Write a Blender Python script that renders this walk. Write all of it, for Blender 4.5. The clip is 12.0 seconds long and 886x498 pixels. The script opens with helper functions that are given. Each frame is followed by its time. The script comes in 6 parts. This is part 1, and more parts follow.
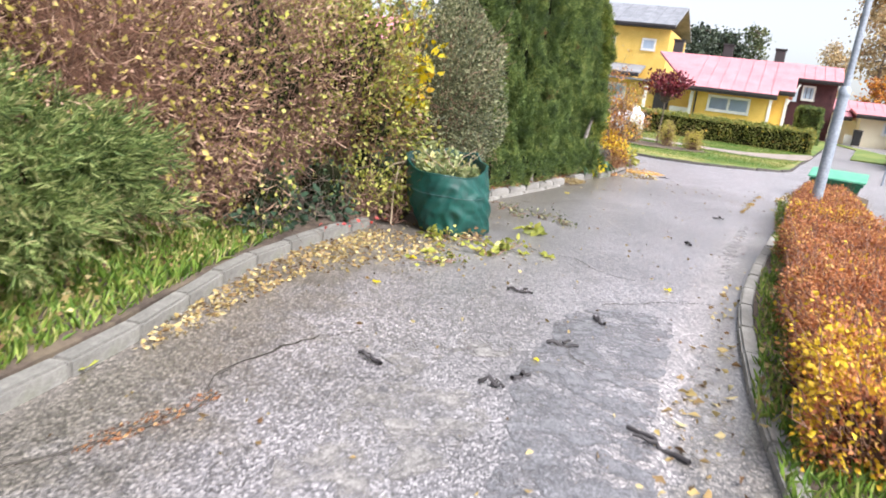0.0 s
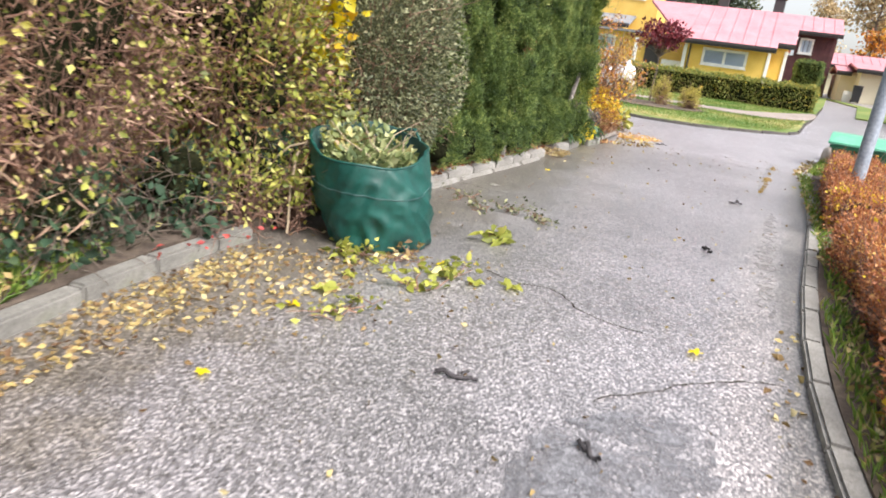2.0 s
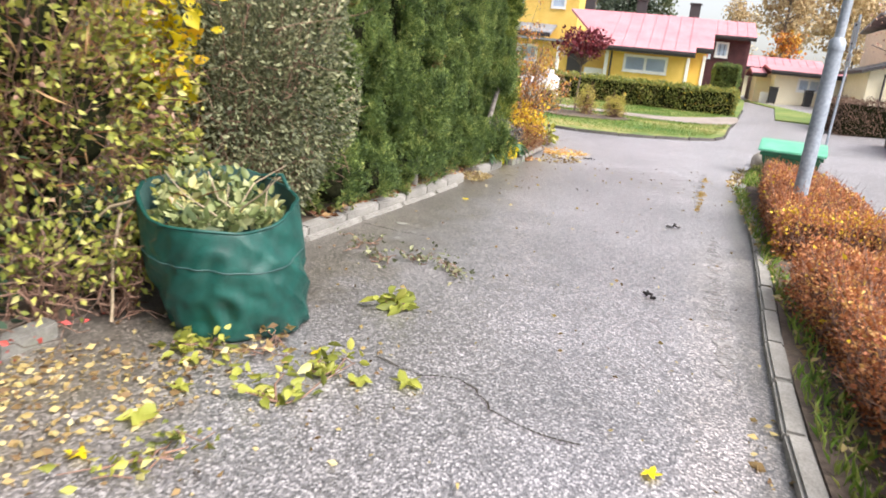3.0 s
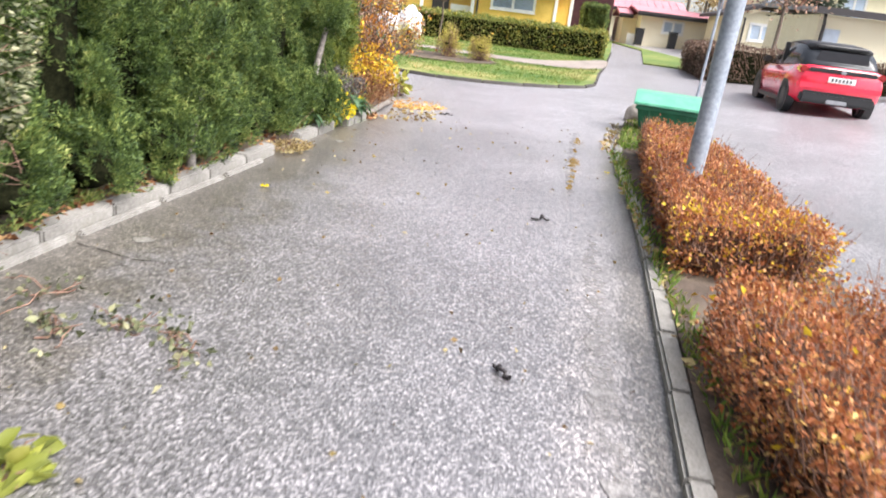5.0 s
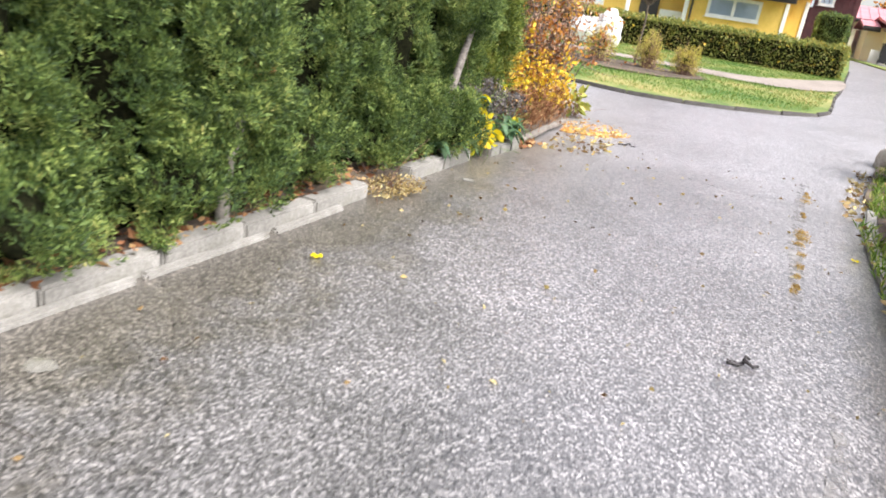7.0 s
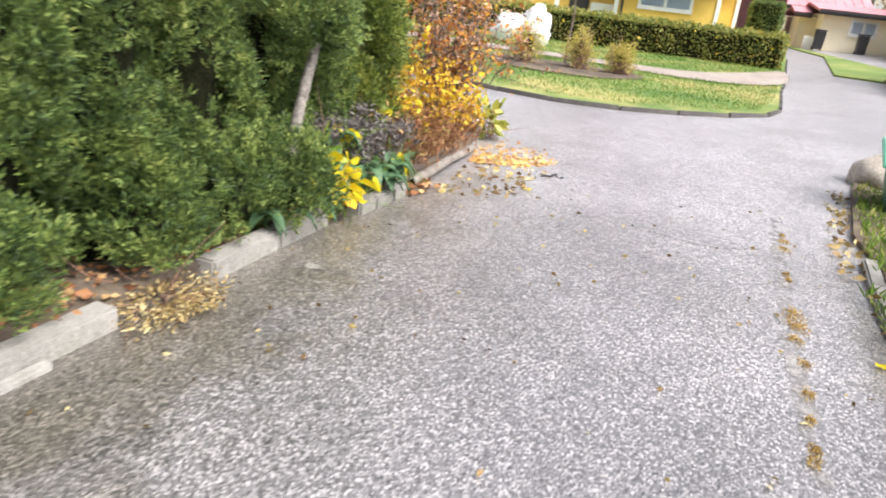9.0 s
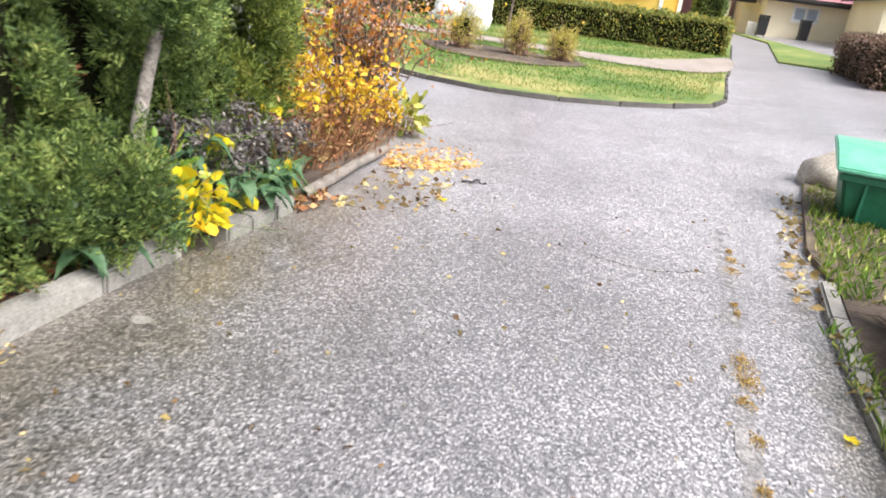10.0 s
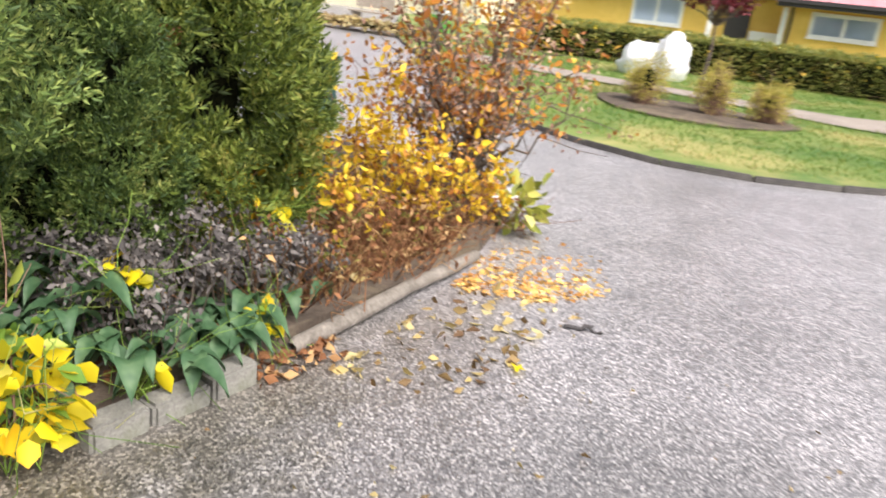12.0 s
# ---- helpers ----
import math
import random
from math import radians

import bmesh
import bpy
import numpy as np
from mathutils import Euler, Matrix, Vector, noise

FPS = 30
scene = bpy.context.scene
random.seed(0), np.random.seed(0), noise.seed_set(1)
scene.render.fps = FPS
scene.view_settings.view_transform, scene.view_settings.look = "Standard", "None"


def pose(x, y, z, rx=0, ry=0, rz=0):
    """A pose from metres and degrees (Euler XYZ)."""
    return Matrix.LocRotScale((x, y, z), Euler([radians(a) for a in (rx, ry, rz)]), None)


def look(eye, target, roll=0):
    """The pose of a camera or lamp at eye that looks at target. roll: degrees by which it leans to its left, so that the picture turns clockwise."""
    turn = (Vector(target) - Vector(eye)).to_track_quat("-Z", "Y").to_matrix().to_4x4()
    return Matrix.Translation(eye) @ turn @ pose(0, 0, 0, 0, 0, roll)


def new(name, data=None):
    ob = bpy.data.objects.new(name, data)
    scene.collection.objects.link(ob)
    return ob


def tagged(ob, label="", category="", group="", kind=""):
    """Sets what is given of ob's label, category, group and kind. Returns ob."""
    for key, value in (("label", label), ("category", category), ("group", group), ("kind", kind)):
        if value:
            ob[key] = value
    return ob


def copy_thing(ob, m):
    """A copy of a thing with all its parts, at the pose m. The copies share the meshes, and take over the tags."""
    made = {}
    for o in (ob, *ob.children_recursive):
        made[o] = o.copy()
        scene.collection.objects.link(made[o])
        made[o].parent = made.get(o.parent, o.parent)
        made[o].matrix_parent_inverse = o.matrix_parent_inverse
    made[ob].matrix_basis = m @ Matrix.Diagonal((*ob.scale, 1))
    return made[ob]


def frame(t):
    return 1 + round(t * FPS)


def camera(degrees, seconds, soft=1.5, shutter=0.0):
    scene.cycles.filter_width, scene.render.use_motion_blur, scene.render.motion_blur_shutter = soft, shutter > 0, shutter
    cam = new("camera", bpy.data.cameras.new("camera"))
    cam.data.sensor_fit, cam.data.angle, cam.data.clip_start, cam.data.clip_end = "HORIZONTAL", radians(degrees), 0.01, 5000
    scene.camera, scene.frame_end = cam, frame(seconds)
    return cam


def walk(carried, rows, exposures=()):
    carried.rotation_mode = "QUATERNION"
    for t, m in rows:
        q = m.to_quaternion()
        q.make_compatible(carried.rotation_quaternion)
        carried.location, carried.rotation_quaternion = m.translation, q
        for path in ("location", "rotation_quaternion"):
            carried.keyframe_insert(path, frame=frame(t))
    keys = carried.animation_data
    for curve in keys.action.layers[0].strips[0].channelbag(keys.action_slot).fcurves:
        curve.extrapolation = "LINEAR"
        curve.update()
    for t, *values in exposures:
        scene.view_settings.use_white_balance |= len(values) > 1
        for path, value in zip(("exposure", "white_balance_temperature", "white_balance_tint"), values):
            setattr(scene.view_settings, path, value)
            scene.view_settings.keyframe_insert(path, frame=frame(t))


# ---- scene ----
cam = camera(63.0, 12.0, 1.8, 0.4)
PATH = [
    (0, (0.673, 1.525, 1.331), (-0.088, 3.321, 0.889), 7.5),
    (0.5, (0.615, 2.05, 1.355), (-0.173, 3.837, 0.923), 6.3),
    (1, (0.469, 2.587, 1.335), (-0.138, 4.439, 0.883), 6.9),
    (1.5, (0.408, 3.102, 1.331), (-0.296, 4.903, 0.82), 6.6),
    (2, (0.185, 3.607, 1.334), (-0.514, 5.396, 0.778), 7.8),
    (2.5, (0.138, 4.159, 1.353), (-0.433, 6.009, 0.853), 6.6),
    (2.7, (0.102, 4.367, 1.398), (-0.454, 6.225, 0.911), 6.2),
    (4.3, (-0.067, 6.058, 1.345), (-0.359, 7.905, 0.636), 9.1),
    (4.5, (-0.023, 6.237, 1.388), (-0.205, 8.1, 0.684), 8.6),
    (5, (0.056, 6.744, 1.438), (-0.137, 8.634, 0.814), 7.3),
    (5.5, (0.021, 7.307, 1.431), (-0.185, 9.203, 0.828), 7.9),
    (6, (0.038, 7.808, 1.423), (-0.437, 9.646, 0.791), 8.2),
    (6.5, (-0.048, 8.293, 1.401), (-0.68, 10.064, 0.72), 9.9),
    (6.7, (-0.047, 8.532, 1.409), (-0.702, 10.292, 0.721), 9.6),
    (8.3, (-0.141, 10.17, 1.425), (-0.781, 11.953, 0.786), 6.5),
    (8.5, (-0.165, 10.371, 1.455), (-0.804, 12.154, 0.814), 6.5),
    (9, (-0.242, 10.885, 1.447), (-0.786, 12.692, 0.782), 6.8),
    (9.5, (-0.14, 11.362, 1.464), (-0.613, 13.19, 0.803), 6.9),
    (10, (-0.169, 11.794, 1.457), (-0.583, 13.625, 0.767), 7.4),
    (10.5, (-0.161, 12.33, 1.457), (-0.577, 14.152, 0.746), 7.6),
    (11, (-0.18, 12.817, 1.495), (-0.735, 14.607, 0.798), 7.0),
    (11.5, (-0.243, 13.373, 1.502), (-0.889, 15.156, 0.869), 7.3),
    (12, (-0.252, 13.885, 1.51), (-1.164, 15.544, 0.864), 7.0),
]
walk(cam, [(t, look(eye, target, roll)) for t, eye, target, roll in PATH], [(0.0, 1.52, 6350, 14), (2.5, 1.46, 6600, 13), (4.5, 1.62, 6500, 14), (5.5, 1.58, 6400, 13), (8.5, 1.58, 6550, 12), (10.5, 1.52, 6500, 12), (12.0, 1.34, 6750, 12)])

# ---- world, sun, exposure ----
world = bpy.data.worlds.new("world")
scene.world = world
world.use_nodes = True
wn, wl = world.node_tree.nodes, world.node_tree.links
sky = wn.new("ShaderNodeTexSky")
sky.sky_type, sky.sun_disc = "NISHITA", False
sky.sun_elevation, sky.sun_rotation = radians(50), radians(114)
sky.air_density, sky.dust_density, sky.ozone_density = 1.0, 2.2, 1.0
soften = wn.new("ShaderNodeHueSaturation")
soften.inputs["Saturation"].default_value = 0.36
wl.new(sky.outputs[0], soften.inputs["Color"])
wl.new(soften.outputs[0], wn["Background"].inputs["Color"])
wn["Background"].inputs["Strength"].default_value = 0.088
sun = new("sun", bpy.data.lights.new("sun", "SUN"))
sun.data.energy, sun.data.angle, sun.data.color = 2.7, radians(40), (1.0, 0.975, 0.94)
sun.matrix_world = look((10.2, -4.6, 14), (0, 0, 0))

# ---- materials ----


def nodes_of(name):
    m = bpy.data.materials.new(name)
    m.use_nodes = True
    nt = m.node_tree
    return m, nt.nodes, nt.links, nt.nodes["Principled BSDF"]


def ramp(n, l, fac, stops, mode="LINEAR"):
    r = n.new("ShaderNodeValToRGB")
    r.color_ramp.interpolation = mode
    e = r.color_ramp.elements
    while len(e) < len(stops):
        e.new(0.5)
    for k, (p, c) in zip(e, stops):
        k.position, k.color = p, (*c, 1)
    l.new(fac, r.inputs[0])
    return r.outputs[0]


def tex(n, l, kind, scale, detail=4.0, rough=0.6, vec=None):
    if kind == "noise":
        t = n.new("ShaderNodeTexNoise")
        t.inputs["Detail"].default_value, t.inputs["Roughness"].default_value = detail, rough
    else:
        t = n.new("ShaderNodeTexVoronoi")
    t.inputs["Scale"].default_value = scale
    if vec is None:
        vec = n.new("ShaderNodeTexCoord").outputs["Object"]
    l.new(vec, t.inputs["Vector"])
    return t


def mixc(n, l, fac, a, b, mode="MIX"):
    m = n.new("ShaderNodeMix")
    m.data_type, m.blend_type = "RGBA", mode
    for v, s in ((fac, m.inputs[0]), (a, m.inputs[6]), (b, m.inputs[7])):
        if isinstance(v, (int, float)):
            s.default_value = v
        elif isinstance(v, tuple):
            s.default_value = (*v, 1)
        else:
            l.new(v, s)
    return m.outputs[2]


def bump(n, l, b, height, strength, dist=0.01):
    k = n.new("ShaderNodeBump")
    k.inputs["Strength"].default_value, k.inputs["Distance"].default_value = strength, dist
    l.new(height, k.inputs["Height"])
    l.new(k.outputs[0], b.inputs["Normal"])


def surface(name, dark, light, scale=6.0, rough=0.8, grain=60.0, relief=0.3, metal=0.0, spots=None):
    """A surface of two tones: broad stains, fine grain and relief."""
    m, n, l, b = nodes_of(name)
    t1, t2 = tex(n, l, "noise", scale), tex(n, l, "noise", grain, 3.0)
    c = ramp(n, l, t1.outputs[0], [(0.3, dark), (0.7, light)])
    g = ramp(n, l, t2.outputs[0], [(0.3, (0.72, 0.72, 0.72)), (0.7, (1.15, 1.15, 1.15))])
    c = mixc(n, l, 1.0, c, g, "MULTIPLY")
    if spots:
        t3 = tex(n, l, "noise", scale * 0.37, 6.0, 0.7)
        c = mixc(n, l, ramp(n, l, t3.outputs[0], [(0.5, (0, 0, 0)), (0.68, (1, 1, 1))]), c, spots)
    l.new(c, b.inputs["Base Color"])
    b.inputs["Roughness"].default_value, b.inputs["Metallic"].default_value = rough, metal
    bump(n, l, b, t2.outputs[0], relief)
    return m


def leafy(name, stops, through_light=0.3, rough=0.55, patch=1.7, share=0.9, spread=1.0):
    """Leaves: a colour for each leaf out of a ramp, some light passing through."""
    m, n, l, b = nodes_of(name)
    geo = n.new("ShaderNodeNewGeometry")
    big = tex(n, l, "noise", patch, 2.0)
    add = n.new("ShaderNodeMath")
    add.operation = "MULTIPLY_ADD"
    l.new(big.outputs[0], add.inputs[0])
    add.inputs[1].default_value = share
    sub = n.new("ShaderNodeMath")
    sub.operation = "MULTIPLY_ADD"
    l.new(geo.outputs["Random Per Island"], sub.inputs[0])
    sub.inputs[1].default_value, sub.inputs[2].default_value = spread, 0.5 - 0.5 * (share + spread)
    l.new(sub.outputs[0], add.inputs[2])
    c = ramp(n, l, add.outputs[0], stops)
    l.new(c, b.inputs["Base Color"])
    b.inputs["Roughness"].default_value = rough
    tr = n.new("ShaderNodeBsdfTranslucent")
    l.new(c, tr.inputs["Color"])
    mx = n.new("ShaderNodeMixShader")
    mx.inputs[0].default_value = through_light
    l.new(b.outputs[0], mx.inputs[1])
    l.new(tr.outputs[0], mx.inputs[2])
    l.new(mx.outputs[0], n["Material Output"].inputs["Surface"])
    return m


def plain(name, colour, rough=0.5, metal=0.0, coat=0.0):
    m, n, l, b = nodes_of(name)
    t = tex(n, l, "noise", 9.0)
    k = ramp(n, l, t.outputs[0], [(0.3, tuple(v * 0.86 for v in colour)), (0.7, tuple(min(1, v * 1.06) for v in colour))])
    l.new(k, b.inputs["Base Color"])
    b.inputs["Roughness"].default_value, b.inputs["Metallic"].default_value = rough, metal
    b.inputs["Coat Weight"].default_value = coat
    return m


def asphalt_like(name, chips, stain_dark, stain_light, size=95.0, patchy=0.0, verges=False):
    m, n, l, b = nodes_of(name)
    v = tex(n, l, "voronoi", size)
    sep = n.new("ShaderNodeSeparateColor")
    l.new(v.outputs["Color"], sep.inputs[0])
    c = ramp(n, l, sep.outputs[0], chips)
    fine = tex(n, l, "noise", 300.0, 2.0)
    c = mixc(n, l, 0.6, c, ramp(n, l, fine.outputs[0], [(0.35, (0.62, 0.61, 0.6)), (0.65, (1.2, 1.2, 1.22))]), "MULTIPLY")
    s1, s2 = tex(n, l, "noise", 0.55, 5.0, 0.62), tex(n, l, "noise", 3.1, 5.0, 0.7)
    c = mixc(n, l, 1.0, c, ramp(n, l, s1.outputs[0], [(0.3, stain_dark), (0.68, stain_light)]), "MULTIPLY")
    c = mixc(n, l, 0.8, c, ramp(n, l, s2.outputs[0], [(0.32, (0.8, 0.8, 0.78)), (0.7, (1.16, 1.15, 1.13))]), "MULTIPLY")
    if verges:
        where, blot = n.new("ShaderNodeTexCoord"), tex(n, l, "noise", 2.4, 6.0, 0.7)
        sep2 = n.new("ShaderNodeSeparateXYZ")
        l.new(where.outputs["Object"], sep2.inputs[0])

        def calc(kind, a, d):
            k = n.new("ShaderNodeMath")
            k.operation = kind
            for q, v2 in enumerate((a, d)):
                if isinstance(v2, (int, float)):
                    k.inputs[q].default_value = v2
                else:
                    l.new(v2, k.inputs[q])
            return k.outputs[0]

        def span(v2, lo, hi, a, d):
            k = n.new("ShaderNodeMapRange")
            k.interpolation_type = "SMOOTHSTEP"
            l.new(v2, k.inputs[0])
            for q, v3 in enumerate((lo, hi, a, d)):
                k.inputs[q + 1].default_value = v3
            return k.outputs[0]

        X, Y = sep2.outputs[0], sep2.outputs[1]
        bend = calc("MULTIPLY", calc("MAXIMUM", calc("SUBTRACT", 5.7, Y), 0.0), 0.28)
        away = calc("SUBTRACT", calc("ADD", X, 2.33), bend)
        wild = calc("ADD", away, calc("MULTIPLY", calc("SUBTRACT", blot.outputs[0], 0.5), 1.9))
        left = calc("MULTIPLY", span(wild, 0.25, 1.0, 1.0, 0.0), span(Y, 15.5, 17.5, 1.0, 0.0))
        c = mixc(n, l, left, c, mixc(n, l, 1.0, c, (0.68, 0.64, 0.54), "MULTIPLY"))
        rim = calc("SUBTRACT", calc("ADD", calc("MULTIPLY", calc("MAXIMUM", calc("SUBTRACT", Y, 8.6), 0.0), 0.04), 0.72), X)
        wild = calc("ADD", rim, calc("MULTIPLY", calc("SUBTRACT", blot.outputs[0], 0.5), 0.5))
        right = calc("MULTIPLY", span(wild, 0.04, 0.2, 1.0, 0.0), span(Y, 14.5, 16.5, 1.0, 0.0))
        right = calc("MULTIPLY", right, span(X, 1.6, 2.0, 1.0, 0.0))
        c = mixc(n, l, right, c, mixc(n, l, 1.0, c, (0.76, 0.74, 0.66), "MULTIPLY"))
        sandy = calc("MULTIPLY", calc("MULTIPLY", span(wild, 0.08, 0.2, 0.0, 1.0), span(wild, 0.3, 0.5, 1.0, 0.0)), span(Y, 10.5, 12.5, 0.9, 0.0))
        c = mixc(n, l, sandy, c, mixc(n, l, 1.0, c, (1.32, 1.28, 1.23), "MULTIPLY"))
        # far end: paler street asphalt, with the sky's grazing sheen mixed into the colour
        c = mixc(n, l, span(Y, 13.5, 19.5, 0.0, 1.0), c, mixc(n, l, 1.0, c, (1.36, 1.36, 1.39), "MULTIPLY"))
        # lighter towards the near end, and slightly lighter towards the right
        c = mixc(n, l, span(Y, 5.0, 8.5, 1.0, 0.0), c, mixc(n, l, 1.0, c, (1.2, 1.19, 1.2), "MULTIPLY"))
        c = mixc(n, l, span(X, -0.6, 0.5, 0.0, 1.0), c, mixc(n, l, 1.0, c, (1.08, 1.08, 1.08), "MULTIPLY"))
    l.new(c, b.inputs["Base Color"])
    b.inputs["Roughness"].default_value = 0.36
    b.inputs["IOR"].default_value = 1.8
    b.inputs["Specular IOR Level"].default_value = 1.0
    bump(n, l, b, v.outputs["Distance"], 0.24, 0.006)
    if patchy:
        hole = tex(n, l, "noise", 5.0, 8.0, 0.75)
        keep = ramp(n, l, hole.outputs[0], [(patchy - 0.07, (0, 0, 0)), (patchy + 0.07, (1, 1, 1))])
        mx, clear = n.new("ShaderNodeMixShader"), n.new("ShaderNodeBsdfTransparent")
        l.new(keep, mx.inputs[0])
        l.new(clear.outputs[0], mx.inputs[1])
        l.new(b.outputs[0], mx.inputs[2])
        l.new(mx.outputs[0], n["Material Output"].inputs["Surface"])
    return m


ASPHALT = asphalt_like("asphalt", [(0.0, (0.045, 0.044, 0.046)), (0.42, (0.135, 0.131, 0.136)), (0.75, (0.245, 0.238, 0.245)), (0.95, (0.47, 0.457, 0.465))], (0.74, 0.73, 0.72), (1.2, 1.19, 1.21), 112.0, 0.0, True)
PATCH = asphalt_like("patch_asphalt", [(0.0, (0.085, 0.085, 0.092)), (0.6, (0.175, 0.173, 0.182)), (0.95, (0.32, 0.318, 0.33))], (0.85, 0.85, 0.87), (1.12, 1.12, 1.14), 140.0, 0.49)
SAND = asphalt_like("sandy_asphalt", [(0.0, (0.18, 0.167, 0.158)), (0.6, (0.29, 0.275, 0.265)), (0.95, (0.45, 0.43, 0.42))], (0.9, 0.9, 0.9), (1.1, 1.1, 1.1), 120.0, 0.53)
CRACK = plain("crack_filling", (0.085, 0.075, 0.065), 0.9)
CONCRETE = surface("kerb_concrete", (0.22, 0.21, 0.19), (0.36, 0.345, 0.32), 5.0, 0.92, 90.0, 0.5, spots=(0.15, 0.145, 0.11))
DARK_CONCRETE = surface("old_kerb_concrete", (0.15, 0.145, 0.13), (0.29, 0.28, 0.255), 4.0, 0.92, 80.0, 0.4, spots=(0.12, 0.13, 0.08))
BLACK_KERB = surface("dark_kerb", (0.05, 0.045, 0.045), (0.12, 0.11, 0.1), 4.0, 0.9, 60.0, 0.4)
SOIL = surface("soil", (0.055, 0.04, 0.03), (0.14, 0.105, 0.08), 5.0, 0.95, 45.0, 1.0, spots=(0.19, 0.15, 0.1))
EARTH = surface("grassy_earth", (0.07, 0.085, 0.035), (0.15, 0.15, 0.07), 3.0, 0.95, 40.0, 0.8)
LAWN = surface("lawn_ground", (0.075, 0.15, 0.03), (0.2, 0.25, 0.06), 0.8, 0.95, 30.0, 0.6, spots=(0.36, 0.31, 0.12))
GRAVEL = surface("path_gravel", (0.24, 0.2, 0.175), (0.36, 0.31, 0.27), 2.0, 0.9, 120.0, 0.6)
GRASS = leafy("grass_blade", [(0.0, (0.09, 0.18, 0.025)), (0.5, (0.22, 0.36, 0.05)), (0.85, (0.38, 0.42, 0.1)), (1.0, (0.5, 0.44, 0.2))], 0.25)
LAWN_GRASS = leafy("lawn_blade", [(0.0, (0.06, 0.17, 0.02)), (0.45, (0.15, 0.29, 0.04)), (0.78, (0.36, 0.37, 0.1)), (1.0, (0.62, 0.5, 0.25))], 0.25, 0.55, 0.6, 1.5, 0.7)
THUJA = leafy("thuja_spray", [(0.0, (0.012, 0.027, 0.007)), (0.3, (0.04, 0.08, 0.017)), (0.6, (0.13, 0.195, 0.042)), (0.85, (0.28, 0.345, 0.085)), (1.0, (0.43, 0.42, 0.14))], 0.2, 0.65, 4.0, 1.4, 0.6)
THUJA_OLIVE = leafy("olive_spray", [(0.0, (0.022, 0.038, 0.008)), (0.3, (0.07, 0.11, 0.018)), (0.6, (0.165, 0.22, 0.036)), (0.85, (0.32, 0.36, 0.07)), (1.0, (0.46, 0.42, 0.12))], 0.3, 0.6, 5.5, 1.2, 0.7)
FINE_TWIG = leafy("fine_twig", [(0.0, (0.16, 0.085, 0.065)), (0.5, (0.36, 0.21, 0.15)), (1.0, (0.58, 0.4, 0.28))], 0.25, 0.8)
THUJA_DRY = leafy("dry_spray", [(0.0, (0.13, 0.05, 0.02)), (1.0, (0.34, 0.13, 0.05))], 0.2)
# near-black for solid cores: the shade deep inside foliage, as a colour
INNER_SHADE = surface("inner_shade_black", (0.006, 0.008, 0.004), (0.025, 0.026, 0.012), 34.0, 0.95, 90.0, 1.0)
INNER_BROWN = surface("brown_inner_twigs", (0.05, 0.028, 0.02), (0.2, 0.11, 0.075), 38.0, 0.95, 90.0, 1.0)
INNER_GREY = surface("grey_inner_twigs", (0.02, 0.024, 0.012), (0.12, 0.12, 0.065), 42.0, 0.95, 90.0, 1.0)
JUNIPER = leafy("juniper_spray", [(0.0, (0.05, 0.09, 0.022)), (0.45, (0.19, 0.27, 0.075)), (0.85, (0.42, 0.48, 0.18)), (1.0, (0.58, 0.54, 0.26))], 0.25, 0.7)
BROWN_LEAF = leafy("brown_leaf", [(0.0, (0.17, 0.08, 0.06)), (0.4, (0.42, 0.24, 0.175)), (0.7, (0.6, 0.41, 0.29)), (0.93, (0.58, 0.41, 0.26)), (1.0, (0.64, 0.52, 0.22))], 0.3)
LIME_LEAF = leafy("yellow_green_leaf", [(0.0, (0.08, 0.1, 0.02)), (0.4, (0.27, 0.3, 0.05)), (0.75, (0.52, 0.52, 0.1)), (1.0, (0.72, 0.66, 0.26))], 0.35)
YELLOW_LEAF = leafy("bright_yellow_leaf", [(0.0, (0.38, 0.36, 0.015)), (0.4, (0.72, 0.58, 0.012)), (0.8, (0.85, 0.66, 0.02)), (1.0, (0.8, 0.45, 0.02))], 0.35)
GREEN_LEAF = leafy("fresh_green_leaf", [(0.0, (0.09, 0.2, 0.03)), (0.6, (0.25, 0.4, 0.06)), (1.0, (0.5, 0.55, 0.1))], 0.3)
CUT_LEAF = leafy("cut_leaf", [(0.0, (0.06, 0.09, 0.03)), (0.5, (0.22, 0.27, 0.1)), (0.85, (0.46, 0.48, 0.24)), (1.0, (0.62, 0.54, 0.22))], 0.25)
GREY_LEAF = leafy("grey_green_leaf", [(0.0, (0.06, 0.07, 0.035)), (0.5, (0.14, 0.155, 0.08)), (0.85, (0.26, 0.27, 0.14)), (1.0, (0.4, 0.38, 0.22))], 0.2)
SPIREA_LEAF = leafy("spirea_leaf", [(0.0, (0.34, 0.32, 0.06)), (0.5, (0.58, 0.5, 0.11)), (1.0, (0.76, 0.62, 0.2))], 0.35)
RED_LEAF = leafy("rust_leaf", [(0.0, (0.22, 0.065, 0.03)), (0.4, (0.44, 0.15, 0.055)), (0.7, (0.6, 0.25, 0.095)), (0.92, (0.7, 0.36, 0.16)), (1.0, (0.76, 0.48, 0.14))], 0.3)
GOLD_LEAF = leafy("golden_leaf", [(0.0, (0.42, 0.24, 0.02)), (0.3, (0.7, 0.48, 0.025)), (0.8, (0.86, 0.65, 0.05)), (1.0, (0.78, 0.42, 0.04))], 0.35)
ORANGE_LEAF = leafy("orange_leaf", [(0.0, (0.22, 0.07, 0.02)), (0.4, (0.5, 0.19, 0.035)), (0.75, (0.68, 0.33, 0.05)), (1.0, (0.74, 0.5, 0.06))], 0.35)
